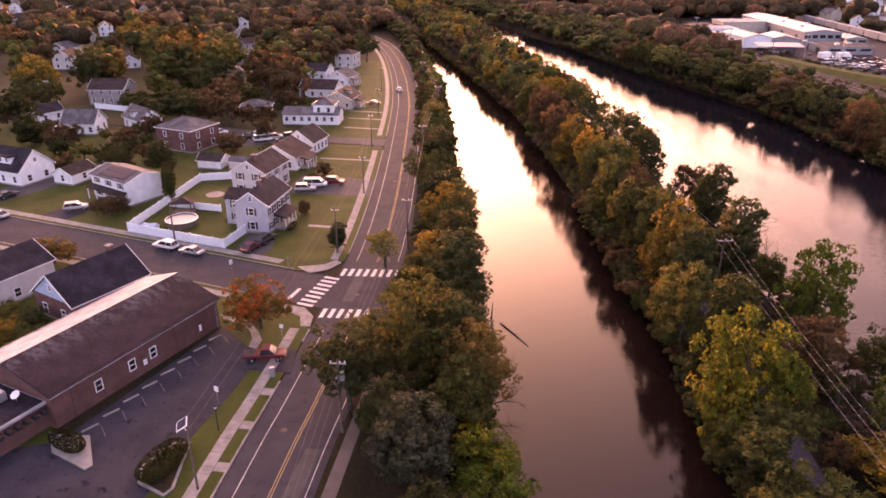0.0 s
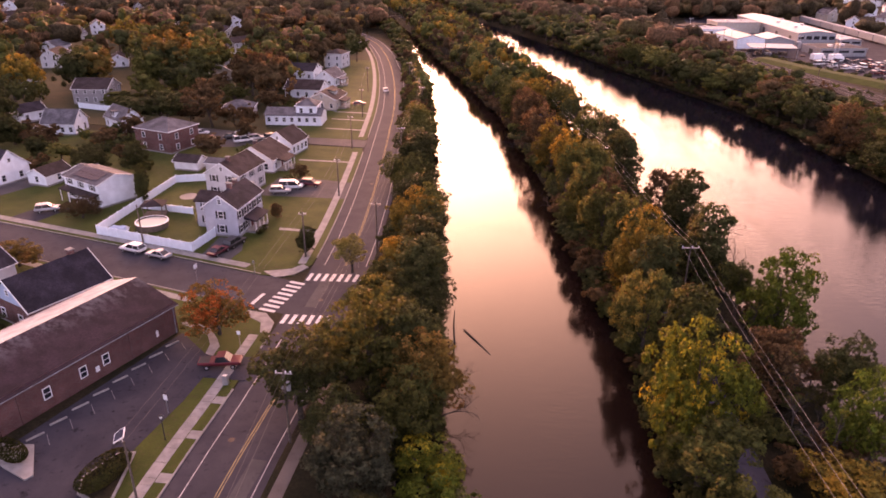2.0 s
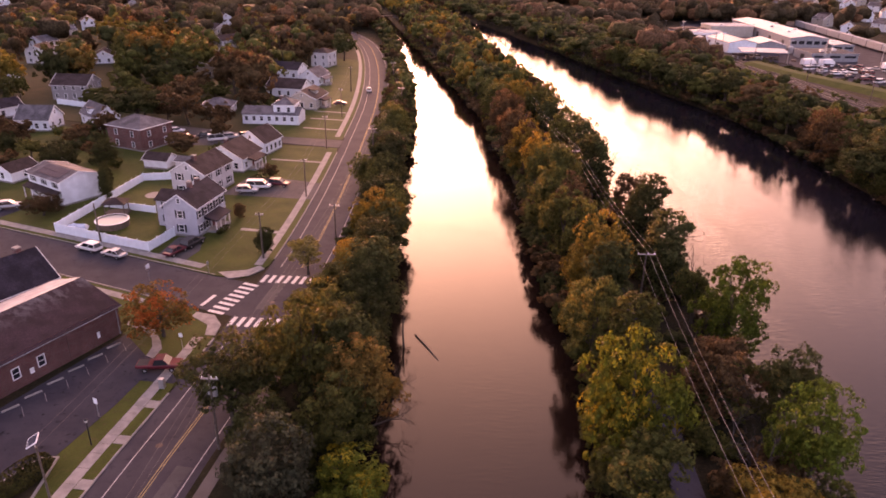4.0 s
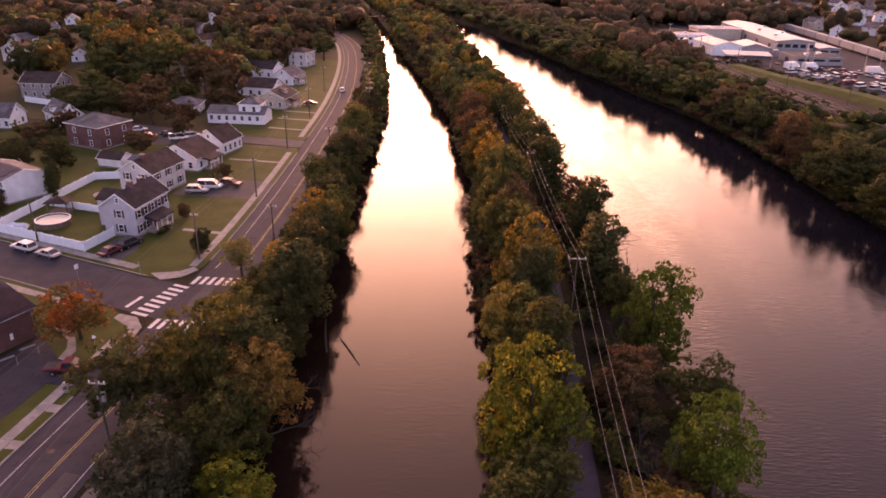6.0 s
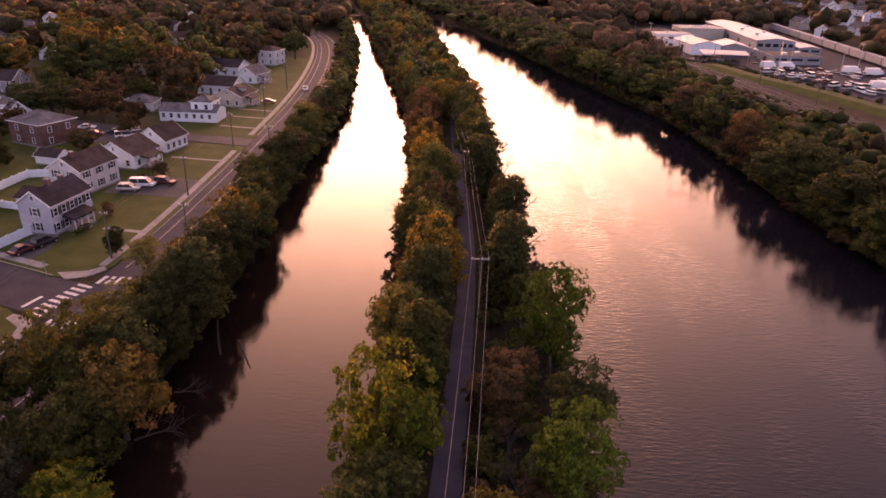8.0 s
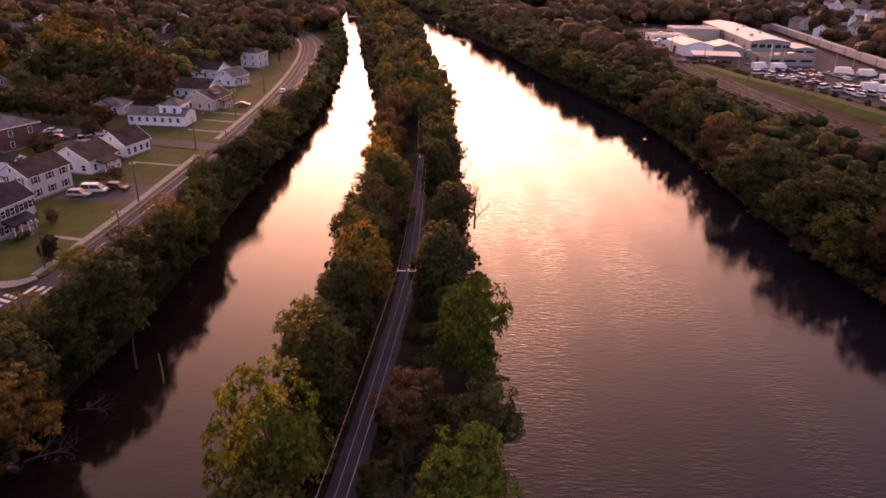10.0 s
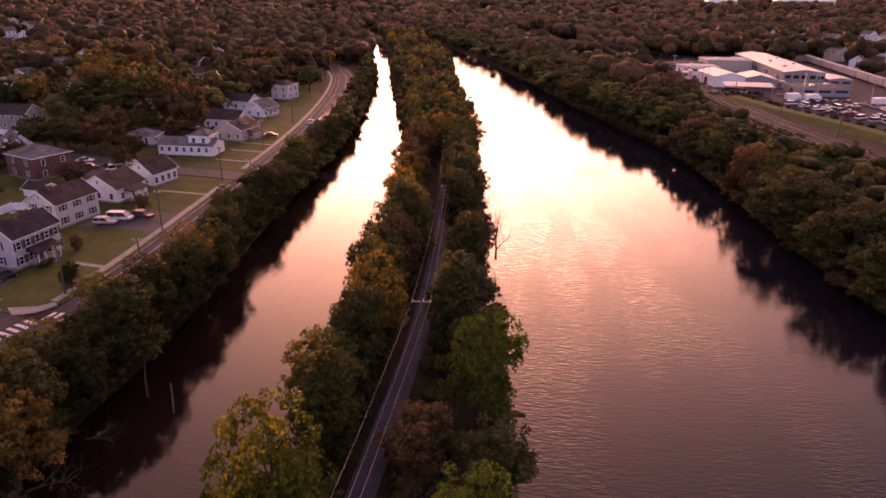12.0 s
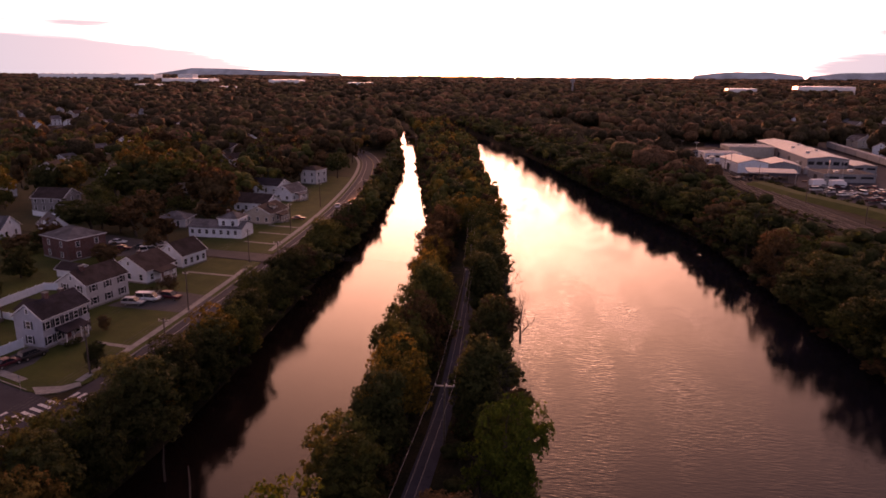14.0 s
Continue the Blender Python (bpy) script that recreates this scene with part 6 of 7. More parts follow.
# ---------------------------------------------------------------- vehicles
def car(paint, style, x, y, rot, label, z=0.03, near=True):
    """A parked vehicle, its front towards local +x."""
    root = thing("car" if style != "pickup" and style != "van" else style, label, "car" if style not in ("pickup", "van") else style, pose(x, y, z, 0, 0, rot))
    pm = PAINTS[paint]
    if style == "pickup":
        ln, hw, low = 2.75, 0.98, [(-2.75, 0.55, 1.05), (-0.55, 0.45, 1.08), (1.25, 0.45, 1.12), (2.55, 0.5, 1.02), (2.75, 0.55, 0.85)]
        cab = [(-0.6, 1.05), (-0.35, 1.75), (0.75, 1.78), (1.45, 1.1)]
    elif style == "van":
        ln, hw, low = 2.6, 0.98, [(-2.6, 0.4, 1.1), (-1.0, 0.35, 1.12), (1.2, 0.35, 1.1), (2.4, 0.4, 0.98), (2.6, 0.5, 0.8)]
        cab = [(-2.55, 1.1), (-2.45, 2.0), (1.0, 1.98), (1.9, 1.08)]
    elif style == "suv":
        ln, hw, low = 2.35, 0.93, [(-2.35, 0.45, 1.0), (-1.2, 0.35, 1.05), (0.9, 0.35, 1.05), (2.15, 0.4, 0.95), (2.35, 0.5, 0.75)]
        cab = [(-2.25, 1.03), (-1.95, 1.66), (0.25, 1.7), (1.1, 1.05)]
    else:
        ln, hw, low = 2.3, 0.9, [(-2.3, 0.42, 0.9), (-1.3, 0.32, 0.95), (0.8, 0.32, 0.95), (2.1, 0.36, 0.82), (2.3, 0.45, 0.66)]
        cab = [(-1.75, 0.93), (-0.95, 1.42), (0.2, 1.45), (1.05, 0.94)]
    mb = MB()
    rings = [[(x0, -hw * k, zl + 0.12), (x0, -hw, zl + 0.3), (x0, -hw, zt - 0.12), (x0, -hw * k * 0.95, zt), (x0, hw * k * 0.95, zt), (x0, hw, zt - 0.12), (x0, hw, zl + 0.3), (x0, hw * k, zl + 0.12)]
             for j, (x0, zl, zt) in enumerate(low) for k in (0.84 if j in (0, len(low) - 1) else 0.92,)]
    for p, q in zip(rings, rings[1:]):
        mb.hull(p[::-1], q[::-1], pm, False)
    mb.face(rings[0][::-1], pm), mb.face(rings[-1], pm)
    part("body", mb, root)
    g, rf = MB(), MB()
    t = 0.80
    lo = [(cab[0][0], cab[0][1]), (cab[3][0], cab[3][1])]
    b4 = [(lo[0][0], -hw * 0.93, lo[0][1]), (lo[1][0], -hw * 0.93, lo[1][1]), (lo[1][0], hw * 0.93, lo[1][1]), (lo[0][0], hw * 0.93, lo[0][1])]
    t4 = [(cab[1][0], -hw * t, cab[1][1]), (cab[2][0], -hw * t, cab[2][1]), (cab[2][0], hw * t, cab[2][1]), (cab[1][0], hw * t, cab[1][1])]
    g.hull(b4, t4, GLASS)
    part("cabin_glass", g, root)
    up = [(px, py * 0.94, pz + 0.07) for px, py, pz in t4]
    rf.hull(t4, up, pm)
    for py in (-1, 1) if near else ():
        for f in (0.0, 0.45, 1.0) if style != "pickup" else (0.0, 1.0):
            a = Vector(b4[0]).lerp(Vector(b4[1]), f)
            b = Vector(t4[0]).lerp(Vector(t4[1]), f)
            pl = MB()
            pl.tube((a.x, py * abs(a.y) * 1.01, a.z), (b.x, py * abs(b.y) * 1.01, b.z), 0.05, 0.045, pm, 4)
            part("pillar", pl, root)
    part("roof", rf, root)
    if style == "pickup":
        mb = MB()
        mb.box(-2.65, -0.65, -0.78, 0.78, 0.9, 1.07, DARK)
        part("cargo_bed", mb, root)
    for wx in (-ln * 0.6, ln * 0.62):
        for wy in (-1, 1):
            mb = MB()
            mb.tube((wx, wy * (hw - 0.2), 0.33), (wx, wy * (hw + 0.01), 0.33), 0.33, 0.33, RUBBER, 12)
            wob = part("wheel", mb, root)
            mb = MB()
            mb.tube((wx, wy * (hw - 0.02), 0.33), (wx, wy * (hw + 0.025), 0.33), 0.2, 0.17, GALV, 8)
            part("rim", mb, wob)
    for wy in (-1, 1):
        mb = MB()
        mb.box(ln - 0.16, ln - 0.01, wy * hw * 0.66 - 0.17, wy * hw * 0.66 + 0.17, 0.62, 0.78, LAMP_GLASS, 0.02)
        part("headlight", mb, root)
    return root


car("white", "suv", -61.6, 109.3, 161, "white sport-utility car parked at the kerb")
car("silver", "sedan", -56.0, 107.2, 161, "silver saloon car parked at the kerb")
car("silver", "suv", -43.8, 142.0, 6, "silver sport-utility car on the driveway", 0.12)
car("white", "van", -42.2, 145.0, 6, "white van on the driveway", 0.12)
car("maroon", "suv", -38.2, 147.2, -8, "dark red sport-utility car on the driveway", 0.12)
car("maroon", "sedan", -46.0, 109.3, 70, "dark red saloon car on the corner driveway", 0.12)
car("dark", "suv", -44.4, 113.2, 70, "dark sport-utility car on the corner driveway", 0.12)
car("red", "pickup", -33.2, 74.3, 8, "red pickup truck leaving the car park", 0.13)
car("silver", "suv", -88.2, 127.6, 24, "grey sport-utility car on a driveway", 0.12)
car("dark", "sedan", -107.0, 134.0, 64, "dark saloon car on a long driveway", 0.12)
car("silver", "sedan", -101.5, 122.6, 161, "silver saloon car parked at the kerb")
car("white", "suv", -126.5, 190.0, 10, "white car beside a cape house", 0.12)
car("red", "sedan", -41.5, 232.0, 8, "red saloon car before a porch house", 0.12)
car("white", "sedan", -35.6, 256.0, 103, "pale saloon car on the far road")
for x, y, rot, c, s in ((-62.6, 185.5, 30, "silver", "suv"), (-65.4, 182.8, 30, "white", "van"), (-70.0, 186.5, 20, "dark", "sedan"), (-74.5, 184.0, 10, "maroon", "sedan"), (-68.0, 191.0, 15, "silver", "sedan"), (-80.0, 190.0, 15, "white", "sedan"), (-58.4, 187.0, 40, "dark", "suv")):
    car(c, s, x, y, rot, f"{c} parked {'van' if s == 'van' else 'car'} in the back lane", 0.12)


# ---------------------------------------------------------------- fence, pool and garden things
def fence(points, label, h=1.75, span=2.4):
    root = thing("fence", label, "fence", pose(points[0][0], points[0][1], 0.1))
    inv = Vector((points[0][0], points[0][1]))
    post = MB()
    post.box(-0.08, 0.08, -0.08, 0.08, -0.1, h + 0.12, VINYL)
    post.box(-0.1, 0.1, -0.1, 0.1, h + 0.12, h + 0.2, VINYL, 0.05)
    post = post.mesh("post")
    for p, q in zip(points, points[1:]):
        p, q = Vector(p) - inv, Vector(q) - inv
        n = max(1, round((q - p).length / span))
        ang = math.degrees(math.atan2(q.y - p.y, q.x - p.x))
        ln = (q - p).length / n
        pan = MB()
        m = max(3, int(ln / 0.3))
        rim = [(0.07 + (ln - 0.14) * (j + e) / m, 0.04 if e < 0.5 else 0.02) for j in range(m) for e in (0.06, 0.88, 0.94)]
        rim = [(x0, 0.04 if j % 3 < 2 else 0.02) for j, (x0, _) in enumerate(rim)]
        pan.prism([(x0, -d) for x0, d in rim] + [(x0, d) for x0, d in rim[::-1]], 0.05, h - 0.05, VINYL)
        pan = pan.mesh("panel")
        cap = MB()
        cap.box(0.06, ln - 0.06, -0.055, 0.055, h - 0.12, h, VINYL, 0.01)
        cap = cap.mesh("top_rail")
        for j in range(n):
            c = p.lerp(q, j / n)
            part("post", post, root, at=pose(c.x, c.y, 0, 0, 0, ang))
            part("panel", pan, root, at=pose(c.x, c.y, 0, 0, 0, ang))
            part("top_rail", cap, root, at=pose(c.x, c.y, 0, 0, 0, ang))
    c = Vector(points[-1]) - inv
    part("post", post, root, at=pose(c.x, c.y, 0))


fence([(-49.4, 117.0), (-51.0, 109.8), (-72.0, 116.6), (-69.6, 147.5), (-58.6, 150.5)], "tall white vinyl privacy fence round a corner garden")
fence([(-69.8, 130.5), (-58.0, 128.0)], "white vinyl fence across the garden", 1.5)
fence([(-133, 221), (-118, 216), (-109, 216)], "white vinyl fence behind a grey house")
fence([(-92, 143.0), (-89.6, 150.0)], "white vinyl fence behind the solar house")

r = np.random.default_rng(4)
mb = MB()
n, m = 9, 6
hz = [[0.0 if i in (0, n) or j in (0, m) else 0.75 + r.uniform(-0.3, 0.3) for j in range(m + 1)] for i in range(n + 1)]
for i in range(n):
    for j in range(m):
        mb.face([((a - n / 2) * 0.42, (c - m / 2) * 0.42, hz[a][c]) for a, c in ((i, j), (i + 1, j), (i + 1, j + 1), (i, j + 1))], BLUE_SIDING)
tagged(part("tarp_pile", mb, at=pose(-68.9, 118.4, 0.1, 0, 0, 20)), "pale blue tarpaulin over a garden pile by the fence", "tarpaulin")
pool = thing("round_pool", "round above-ground pool with dark walls under a cream cover", "pool", pose(-63.2, 120.8, 0.1))
mb = MB()
n = 28
ring = [(math.cos(2 * math.pi * j / n), math.sin(2 * math.pi * j / n)) for j in range(n)]
mb.hull([(3.0 * a, 3.0 * b, -0.1) for a, b in ring], [(3.0 * a, 3.0 * b, 1.25) for a, b in ring], POLE_WOOD, False)
part("pool_wall", mb, pool)
mb = MB()
for (a, b), (c, d) in zip(ring, ring[1:] + ring[:1]):
    mb.face([(2.85 * a, 2.85 * b, 1.3), (3.12 * a, 3.12 * b, 1.3), (3.12 * c, 3.12 * d, 1.3), (2.85 * c, 2.85 * d, 1.3)], TRIM)
    mb.face([(3.12 * a, 3.12 * b, 1.2), (3.12 * c, 3.12 * d, 1.2), (3.12 * c, 3.12 * d, 1.3), (3.12 * a, 3.12 * b, 1.3)], TRIM)
part("pool_rim", mb, pool)
k = Mat("pool_water")
k.bump(k.noise(1.2, 2), 0.2, 0.02)
mb = MB()
mb.face([(2.9 * a, 2.9 * b, 1.02) for a, b in ring], k.done((0.62, 0.55, 0.46), 0.5, spec=0.3))
part("pool_surface", mb, pool)
pad = MB()
pad.prism([(2.0 * a, 2.0 * b) for a, b in ring], -0.05, 0.03, CONCRETE)
tagged(part("round_patch", pad, at=pose(-63.0, 138.5, 0.1)), "pale round sandy patch in the garden", "patch")
mb = MB()
mb.box(-1.6, 1.6, -1.3, 1.3, -0.05, 0.5, POLE_WOOD)
for px in (-1.4, 1.4):
    for py in (-1.1, 1.1):
        mb.box(px - 0.07, px + 0.07, py - 0.07, py + 0.07, 0.5, 2.6, POLE_WOOD)
gz = thing("garden_pavilion", "small dark wooden garden pavilion beside the pool", "pavilion", pose(-65.2, 126.6, 0.1, 0, 0, 10))
gz.scale = (1.3, 1.3, 1.05)
part("base", mb, gz)
mb = MB()
for a, b in (((-1.8, -1.5), (1.8, -1.5)), ((1.8, -1.5), (1.8, 1.5)), ((1.8, 1.5), (-1.8, 1.5)), ((-1.8, 1.5), (-1.8, -1.5))):
    mb.face([(*a, 2.55), (*b, 2.55), (0, 0, 3.5)], ROOF_BROWN)
    mb.face([(*b, 2.5), (*a, 2.5), (0, 0, 3.4)], POLE_WOOD)
part("roof", mb, gz)
mb = MB()
mb.box(-0.7, 0.7, -0.35, 0.35, 0.68, 0.74, POLE_WOOD)
for px in (-0.55, 0.55):
    mb.box(px - 0.05, px + 0.05, -0.3, 0.3, 0.0, 0.68, POLE_WOOD)
for py in (-0.65, 0.65):
    mb.box(-0.7, 0.7, py - 0.13, py + 0.13, 0.4, 0.45, POLE_WOOD)
    mb.box(-0.5, 0.5, py - 0.05, py + 0.05, 0.0, 0.4, POLE_WOOD)
tagged(part("picnic_table", mb, at=pose(-55.0, 124.0, 0.1, 0, 0, 25)), "brown wooden picnic table in the corner garden", "table")


# ---------------------------------------------------------------- poles and wires
def utility_pole(x, y, h, arm, rot, label, cans=0):
    root = thing("utility_pole", label, "utility pole", pose(x, y, 0.05, 0, 0, rot), "utility poles")
    mb = MB()
    mb.tube((0, 0, -0.3), (0, 0, h), 0.17, 0.11, POLE_WOOD, 8)
    part("pole", mb, root)
    if arm:
        mb = MB()
        mb.box(-arm / 2, arm / 2, -0.07, 0.07, h - 0.57, h - 0.42, LINE)
        part("crossarm", mb, root)
        for px in (-arm / 2 + 0.12, 0.25, arm / 2 - 0.12):
            mb = MB()
            mb.tube((px, 0, h - 0.42), (px, 0, h - 0.2), 0.05, 0.07, TRIM, 6)
            part("insulator", mb, root)
    for j in range(cans):
        mb = MB()
        a = 2.2 * j
        cx, cy = 0.42 * math.cos(a), 0.42 * math.sin(a)
        mb.tube((cx, cy, h - 2.6), (cx, cy, h - 1.6), 0.26, 0.26, GALV, 10)
        mb.tube((cx, cy, h - 1.6), (cx, cy, h - 1.5), 0.26, 0.12, GALV, 10)
        part("transformer", mb, root, "grey transformer can")
    return root


def wire(a, b, sag, r=0.022, mat=WIRE):
    mb = MB()
    a, b = Vector(a), Vector(b)
    n = 14
    pts = [a.lerp(b, j / n) - Vector((0, 0, 4 * sag * (j / n) * (1 - j / n))) for j in range(n + 1)]
    for p, q in zip(pts, pts[1:]):
        mb.tube(p, q, r, r, mat, 4)
    tagged(part("power_line", mb), "thin power line hanging between poles", "cable", "power lines")


TOW = [(31.0, 38.0, 10.0), (31.5, 95.2, 10.2), (27.3, 150.0, 10.0), (20.5, 205.0, 10.0)]
for j, (x, y, h) in enumerate(TOW):
    utility_pole(x, y, h, 2.6 if j < 2 else 1.6, 4 if j < 2 else 8, "weathered wooden utility pole beside the towpath")
for (x0, y0, h0), (x1, y1, h1) in zip(TOW, TOW[1:]):
    for d in (-1.2, 0.25, 1.2):
        s = 0.62 if y1 > 120 else 1.0
        wire((x0 + d, y0, h0 - 0.15), (x1 + d * s, y1, h1 - 0.15), 0.9, 0.017, LINE)
utility_pole(-20.3, 60.0, 9.6, 1.8, 0, "wooden utility pole with transformer cans and a lamp", 2)
utility_pole(-19.2, 162.0, 10.5, 2.0, 0, "wooden utility pole by the canal side of the road")
utility_pole(-18.0, 112.0, 9.6, 1.8, 0, "wooden utility pole by the canal side of the road")
utility_pole(-18.6, 215.0, 10.0, 2.0, 0, "wooden utility pole by the road bend")
utility_pole(-27.2, 262.0, 10.0, 2.0, 0, "wooden utility pole by the road bend")
for x, y, h in ((-30.3, 109.0, 8.6), (-30.6, 141.0, 8.6), (-34.4, 178.6, 9.0), (-61.5, 113.0, 7.5), (-37.5, 215, 9), (-42.0, 255, 9)):
    utility_pole(x, y, h, 1.4 if h > 8 else 0, 0, "slim wooden utility pole along the pavement")
for a, b in (((-30.3, 109.0, 8.4), (-30.6, 141.0, 8.4)), ((-30.6, 141.0, 8.4), (-34.4, 178.6, 8.8)), ((-34.4, 178.6, 8.8), (-37.5, 215, 8.8)), ((-37.5, 215, 8.8), (-42.0, 255, 8.8)), ((-33.6, 50.2, 7.6), (-30.3, 109.0, 8.4))):
    for d in (-0.55, 0.55):
        wire((a[0] + d, *a[1:]), (b[0] + d, *b[1:]), 0.5, 0.016)
for a, b in (((-20.3, 60, 9.2), (-18, 112, 9.3)), ((-18, 112, 9.3), (-19.2, 162.0, 10.1)), ((-19.2, 162.0, 10.1), (-18.6, 215, 9.7)), ((-18.6, 215, 9.7), (-27.2, 262, 9.7)), ((-20.3, 60, 9.2), (-20.5, 5, 9.2))):
    for d in (-0.7, 0.0, 0.7):
        wire((a[0] + d, *a[1:]), (b[0] + d, *b[1:]), 0.6, 0.016)
for d in (0.0, 0.5, 1.0):
    wire((-19.2, 162.0, 10.1 - d), (27.3, 150.0, 9.8 - d), 0.9, 0.016)

sp = thing("solar_lamp_post", "dark post with a tilted blue solar panel above the pavement", "lamp post", pose(-33.2, 50.2, 0.1))
mb = MB()
mb.tube((0, 0, -0.1), (0, 0, 7.4), 0.13, 0.09, POLE_WOOD, 8)
part("post", mb, sp)
mb = MB()
c, ax, ay = Vector((-0.9, 0.9, 7.35)), Vector((0.75, 0.15, 0.5)).normalized() * 0.62, Vector((-0.3, 0.9, 0.2)).normalized() * 0.62
nn = ax.cross(ay).normalized() * 0.05
mb.hull([c - ax - ay - nn, c + ax - ay - nn, c + ax + ay - nn, c - ax + ay - nn], [c - ax - ay + nn, c + ax - ay + nn, c + ax + ay + nn, c - ax + ay + nn], TRIM)
pn = part("panel_frame", mb, sp)
mb = MB()
q = [c + (ax * u + ay * v) * 0.88 + nn * 1.2 for u, v in ((-1, -1), (1, -1), (1, 1), (-1, 1))]
mb.face(q, SOLAR)
part("solar_panel", mb, pn)
mb = MB()
mb.tube((0, 0, 7.1), (-0.9, 0.9, 7.3), 0.04, 0.04, GALV, 5)
part("bracket", mb, sp)


lamp = thing("path_lamp", "short dark lamp post beside the pavement", "lamp post", pose(-34.3, 59.4, 0.1))
mb = MB()
mb.tube((0, 0, -0.1), (0, 0, 3.0), 0.07, 0.05, DARK, 8)
part("post", mb, lamp)
mb = MB()
mb.tube((0, 0, 3.0), (0, 0, 3.35), 0.12, 0.2, LAMP_GLASS, 8)
part("lantern", mb, lamp)
mb = MB()
mb.tube((0, 0, 3.35), (0, 0, 3.5), 0.24, 0.05, DARK, 8)
part("cap", mb, lamp)


def road_sign(x, y, h, rot, label, w=0.6, hh=0.75, mat=TRIM):
    root = thing("road_sign", label, "sign", pose(x, y, 0.1, 0, 0, rot), "road signs")
    mb = MB()
    mb.tube((0, 0, -0.1), (0, 0, h), 0.04, 0.035, GALV, 6)
    part("post", mb, root)
    mb = MB()
    mb.box(-w / 2, w / 2, -0.05, -0.02, h - hh, h, mat, 0.004)
    part("plate", mb, root)


road_sign(-36.0, 64.2, 2.6, -20, "white road sign on a thin post beside the lawn")
road_sign(-32.2, 79.0, 2.6, 0, "white road sign at the corner", 0.5, 0.6)
road_sign(-37.2, 101.8, 2.4, -18, "grey road sign on the corner lawn", 0.4, 0.5, GALV)
road_sign(-46.0, 99.0, 2.8, 60, "white round-topped sign beside the side street", 0.7, 0.8)
road_sign(-20.4, 105.6, 2.6, 0, "white road sign before the crossing", 0.7, 0.9)
mb = MB()
mb.box(-0.35, 0.35, -0.3, 0.3, 0.0, 1.3, GALV, 0.06)
tagged(part("utility_cabinet", mb, at=pose(-31.2, 70.4, 0.1)), "small dark utility box beside the drive", "utility box")

# floating and leaning wood in the canal
mb = MB()
mb.tube((-1.8, 89.1, -1.85), (0.2, 85.9, -1.92), 0.08, 0.12, DEAD, 7)
mb.tube((0.2, 85.9, -1.92), (2.1, 82.6, -2.1), 0.12, 0.15, DEAD, 7)
tagged(part("floating_log", mb), "thin bare log floating in the canal", "log")
mb = MB()
mb.tube((-3.0, 85.5, -2.6), (-3.2, 85.9, 0.4), 0.17, 0.13, BARK, 7)
mb.tube((-3.2, 85.9, 0.4), (-3.1, 86.2, 3.0), 0.13, 0.05, BARK, 7)
tagged(part("dead_trunk", mb), "dark dead trunk standing at the canal edge", "log")
for x, y, z, rot, s, tilt in ((-5.0, 66.0, -0.8, 80, 0.75, 78), (-4.5, 75.0, -0.9, 60, 0.6, 82), (15.8, 137.0, 0.0, -60, 0.7, 62), (14.0, 228.0, 0.0, -80, 0.8, 70)):
    root = thing("fallen_tree", "bare fallen branches leaning out over the water", "fallen tree", pose(x, y, z, 0, tilt, rot - 60))
    root.scale = (s, s, s)
    part("bare_crown", BARE[1], root)


# ---------------------------------------------------------------- railway and works beyond the river
mb = MB()
ribbon(mb, RAIL, -4.4, 9.0, -0.1, 0.35, BALLAST)
bed = tagged(part("railway_bed", mb), "brown ballast railway bed with three tracks", "railway", kind="structure")
for d in (-2.6, -1.15, 1.5, 2.95, 5.8, 7.25):
    mb = MB()
    ribbon(mb, RAIL, d - 0.06, d + 0.06, 0.3, 0.52, RAIL_STEEL)
    part("rail", mb, bed)
mb = MB()
for j, q in enumerate(RAIL[:-1]):
    nx = (RAIL[j + 1] - q)
    for s in range(8):
        c = q + nx * (s / 8)
        t = nx.normalized()
        for d in (-1.87, 2.22, 6.52):
            m = c + Vector((t.y, -t.x)) * d
            e, f = Vector((t.y, -t.x)) * 1.25, t * 0.12
            mb.prism([(m + e - f)[:], (m + e + f)[:], (m - e + f)[:], (m - e - f)[:]], 0.3, 0.40, BARK)
tagged(part("sleepers", mb, bed), kind="stuff")
mb = MB()
ribbon(mb, RAIL, 10.0, 12.5, -0.1, 0.10, BALLAST, 0, 40)
tagged(part("service_track", mb), "earth service track beside the railway", "track", kind="structure")
plate("rough_field", [(62, 542), (106, 542), (70, 620), (14, 738), (2, 720), (30, 660)], 0.03, BANK_GRASS, "rough green field along the railway cutting", "field")
bridge = thing("footbridge", "low dark footbridge over the canal", "bridge", pose(-70.5, 524, 0.2, 0, 0, 12))
mb = MB()
mb.box(-13, 13, -1.4, 1.4, 0.3, 0.9, STEEL, 0.05)
part("deck", mb, bridge)
for s in (-1, 1):
    mb = MB()
    mb.box(-13, 13, s * 1.3 - 0.05, s * 1.3 + 0.05, 1.75, 1.9, STEEL)
    for j in range(14):
        mb.box(-13 + 2 * j - 0.05, -13 + 2 * j + 0.05, s * 1.3 - 0.05, s * 1.3 + 0.05, 0.85, 1.76, STEEL)
    part("railing", mb, bridge)
    mb = MB()
    mb.box(s * 11 - 2.0, s * 11 + 2.0, -1.8, 1.8, -2.6, 0.3, CONCRETE, 0.2)
    part("abutment", mb, bridge)
mb = MB()
ln = [Vector(q) for q in ((186, 200), (171, 240), (157, 282), (141, 316), (132, 345))]
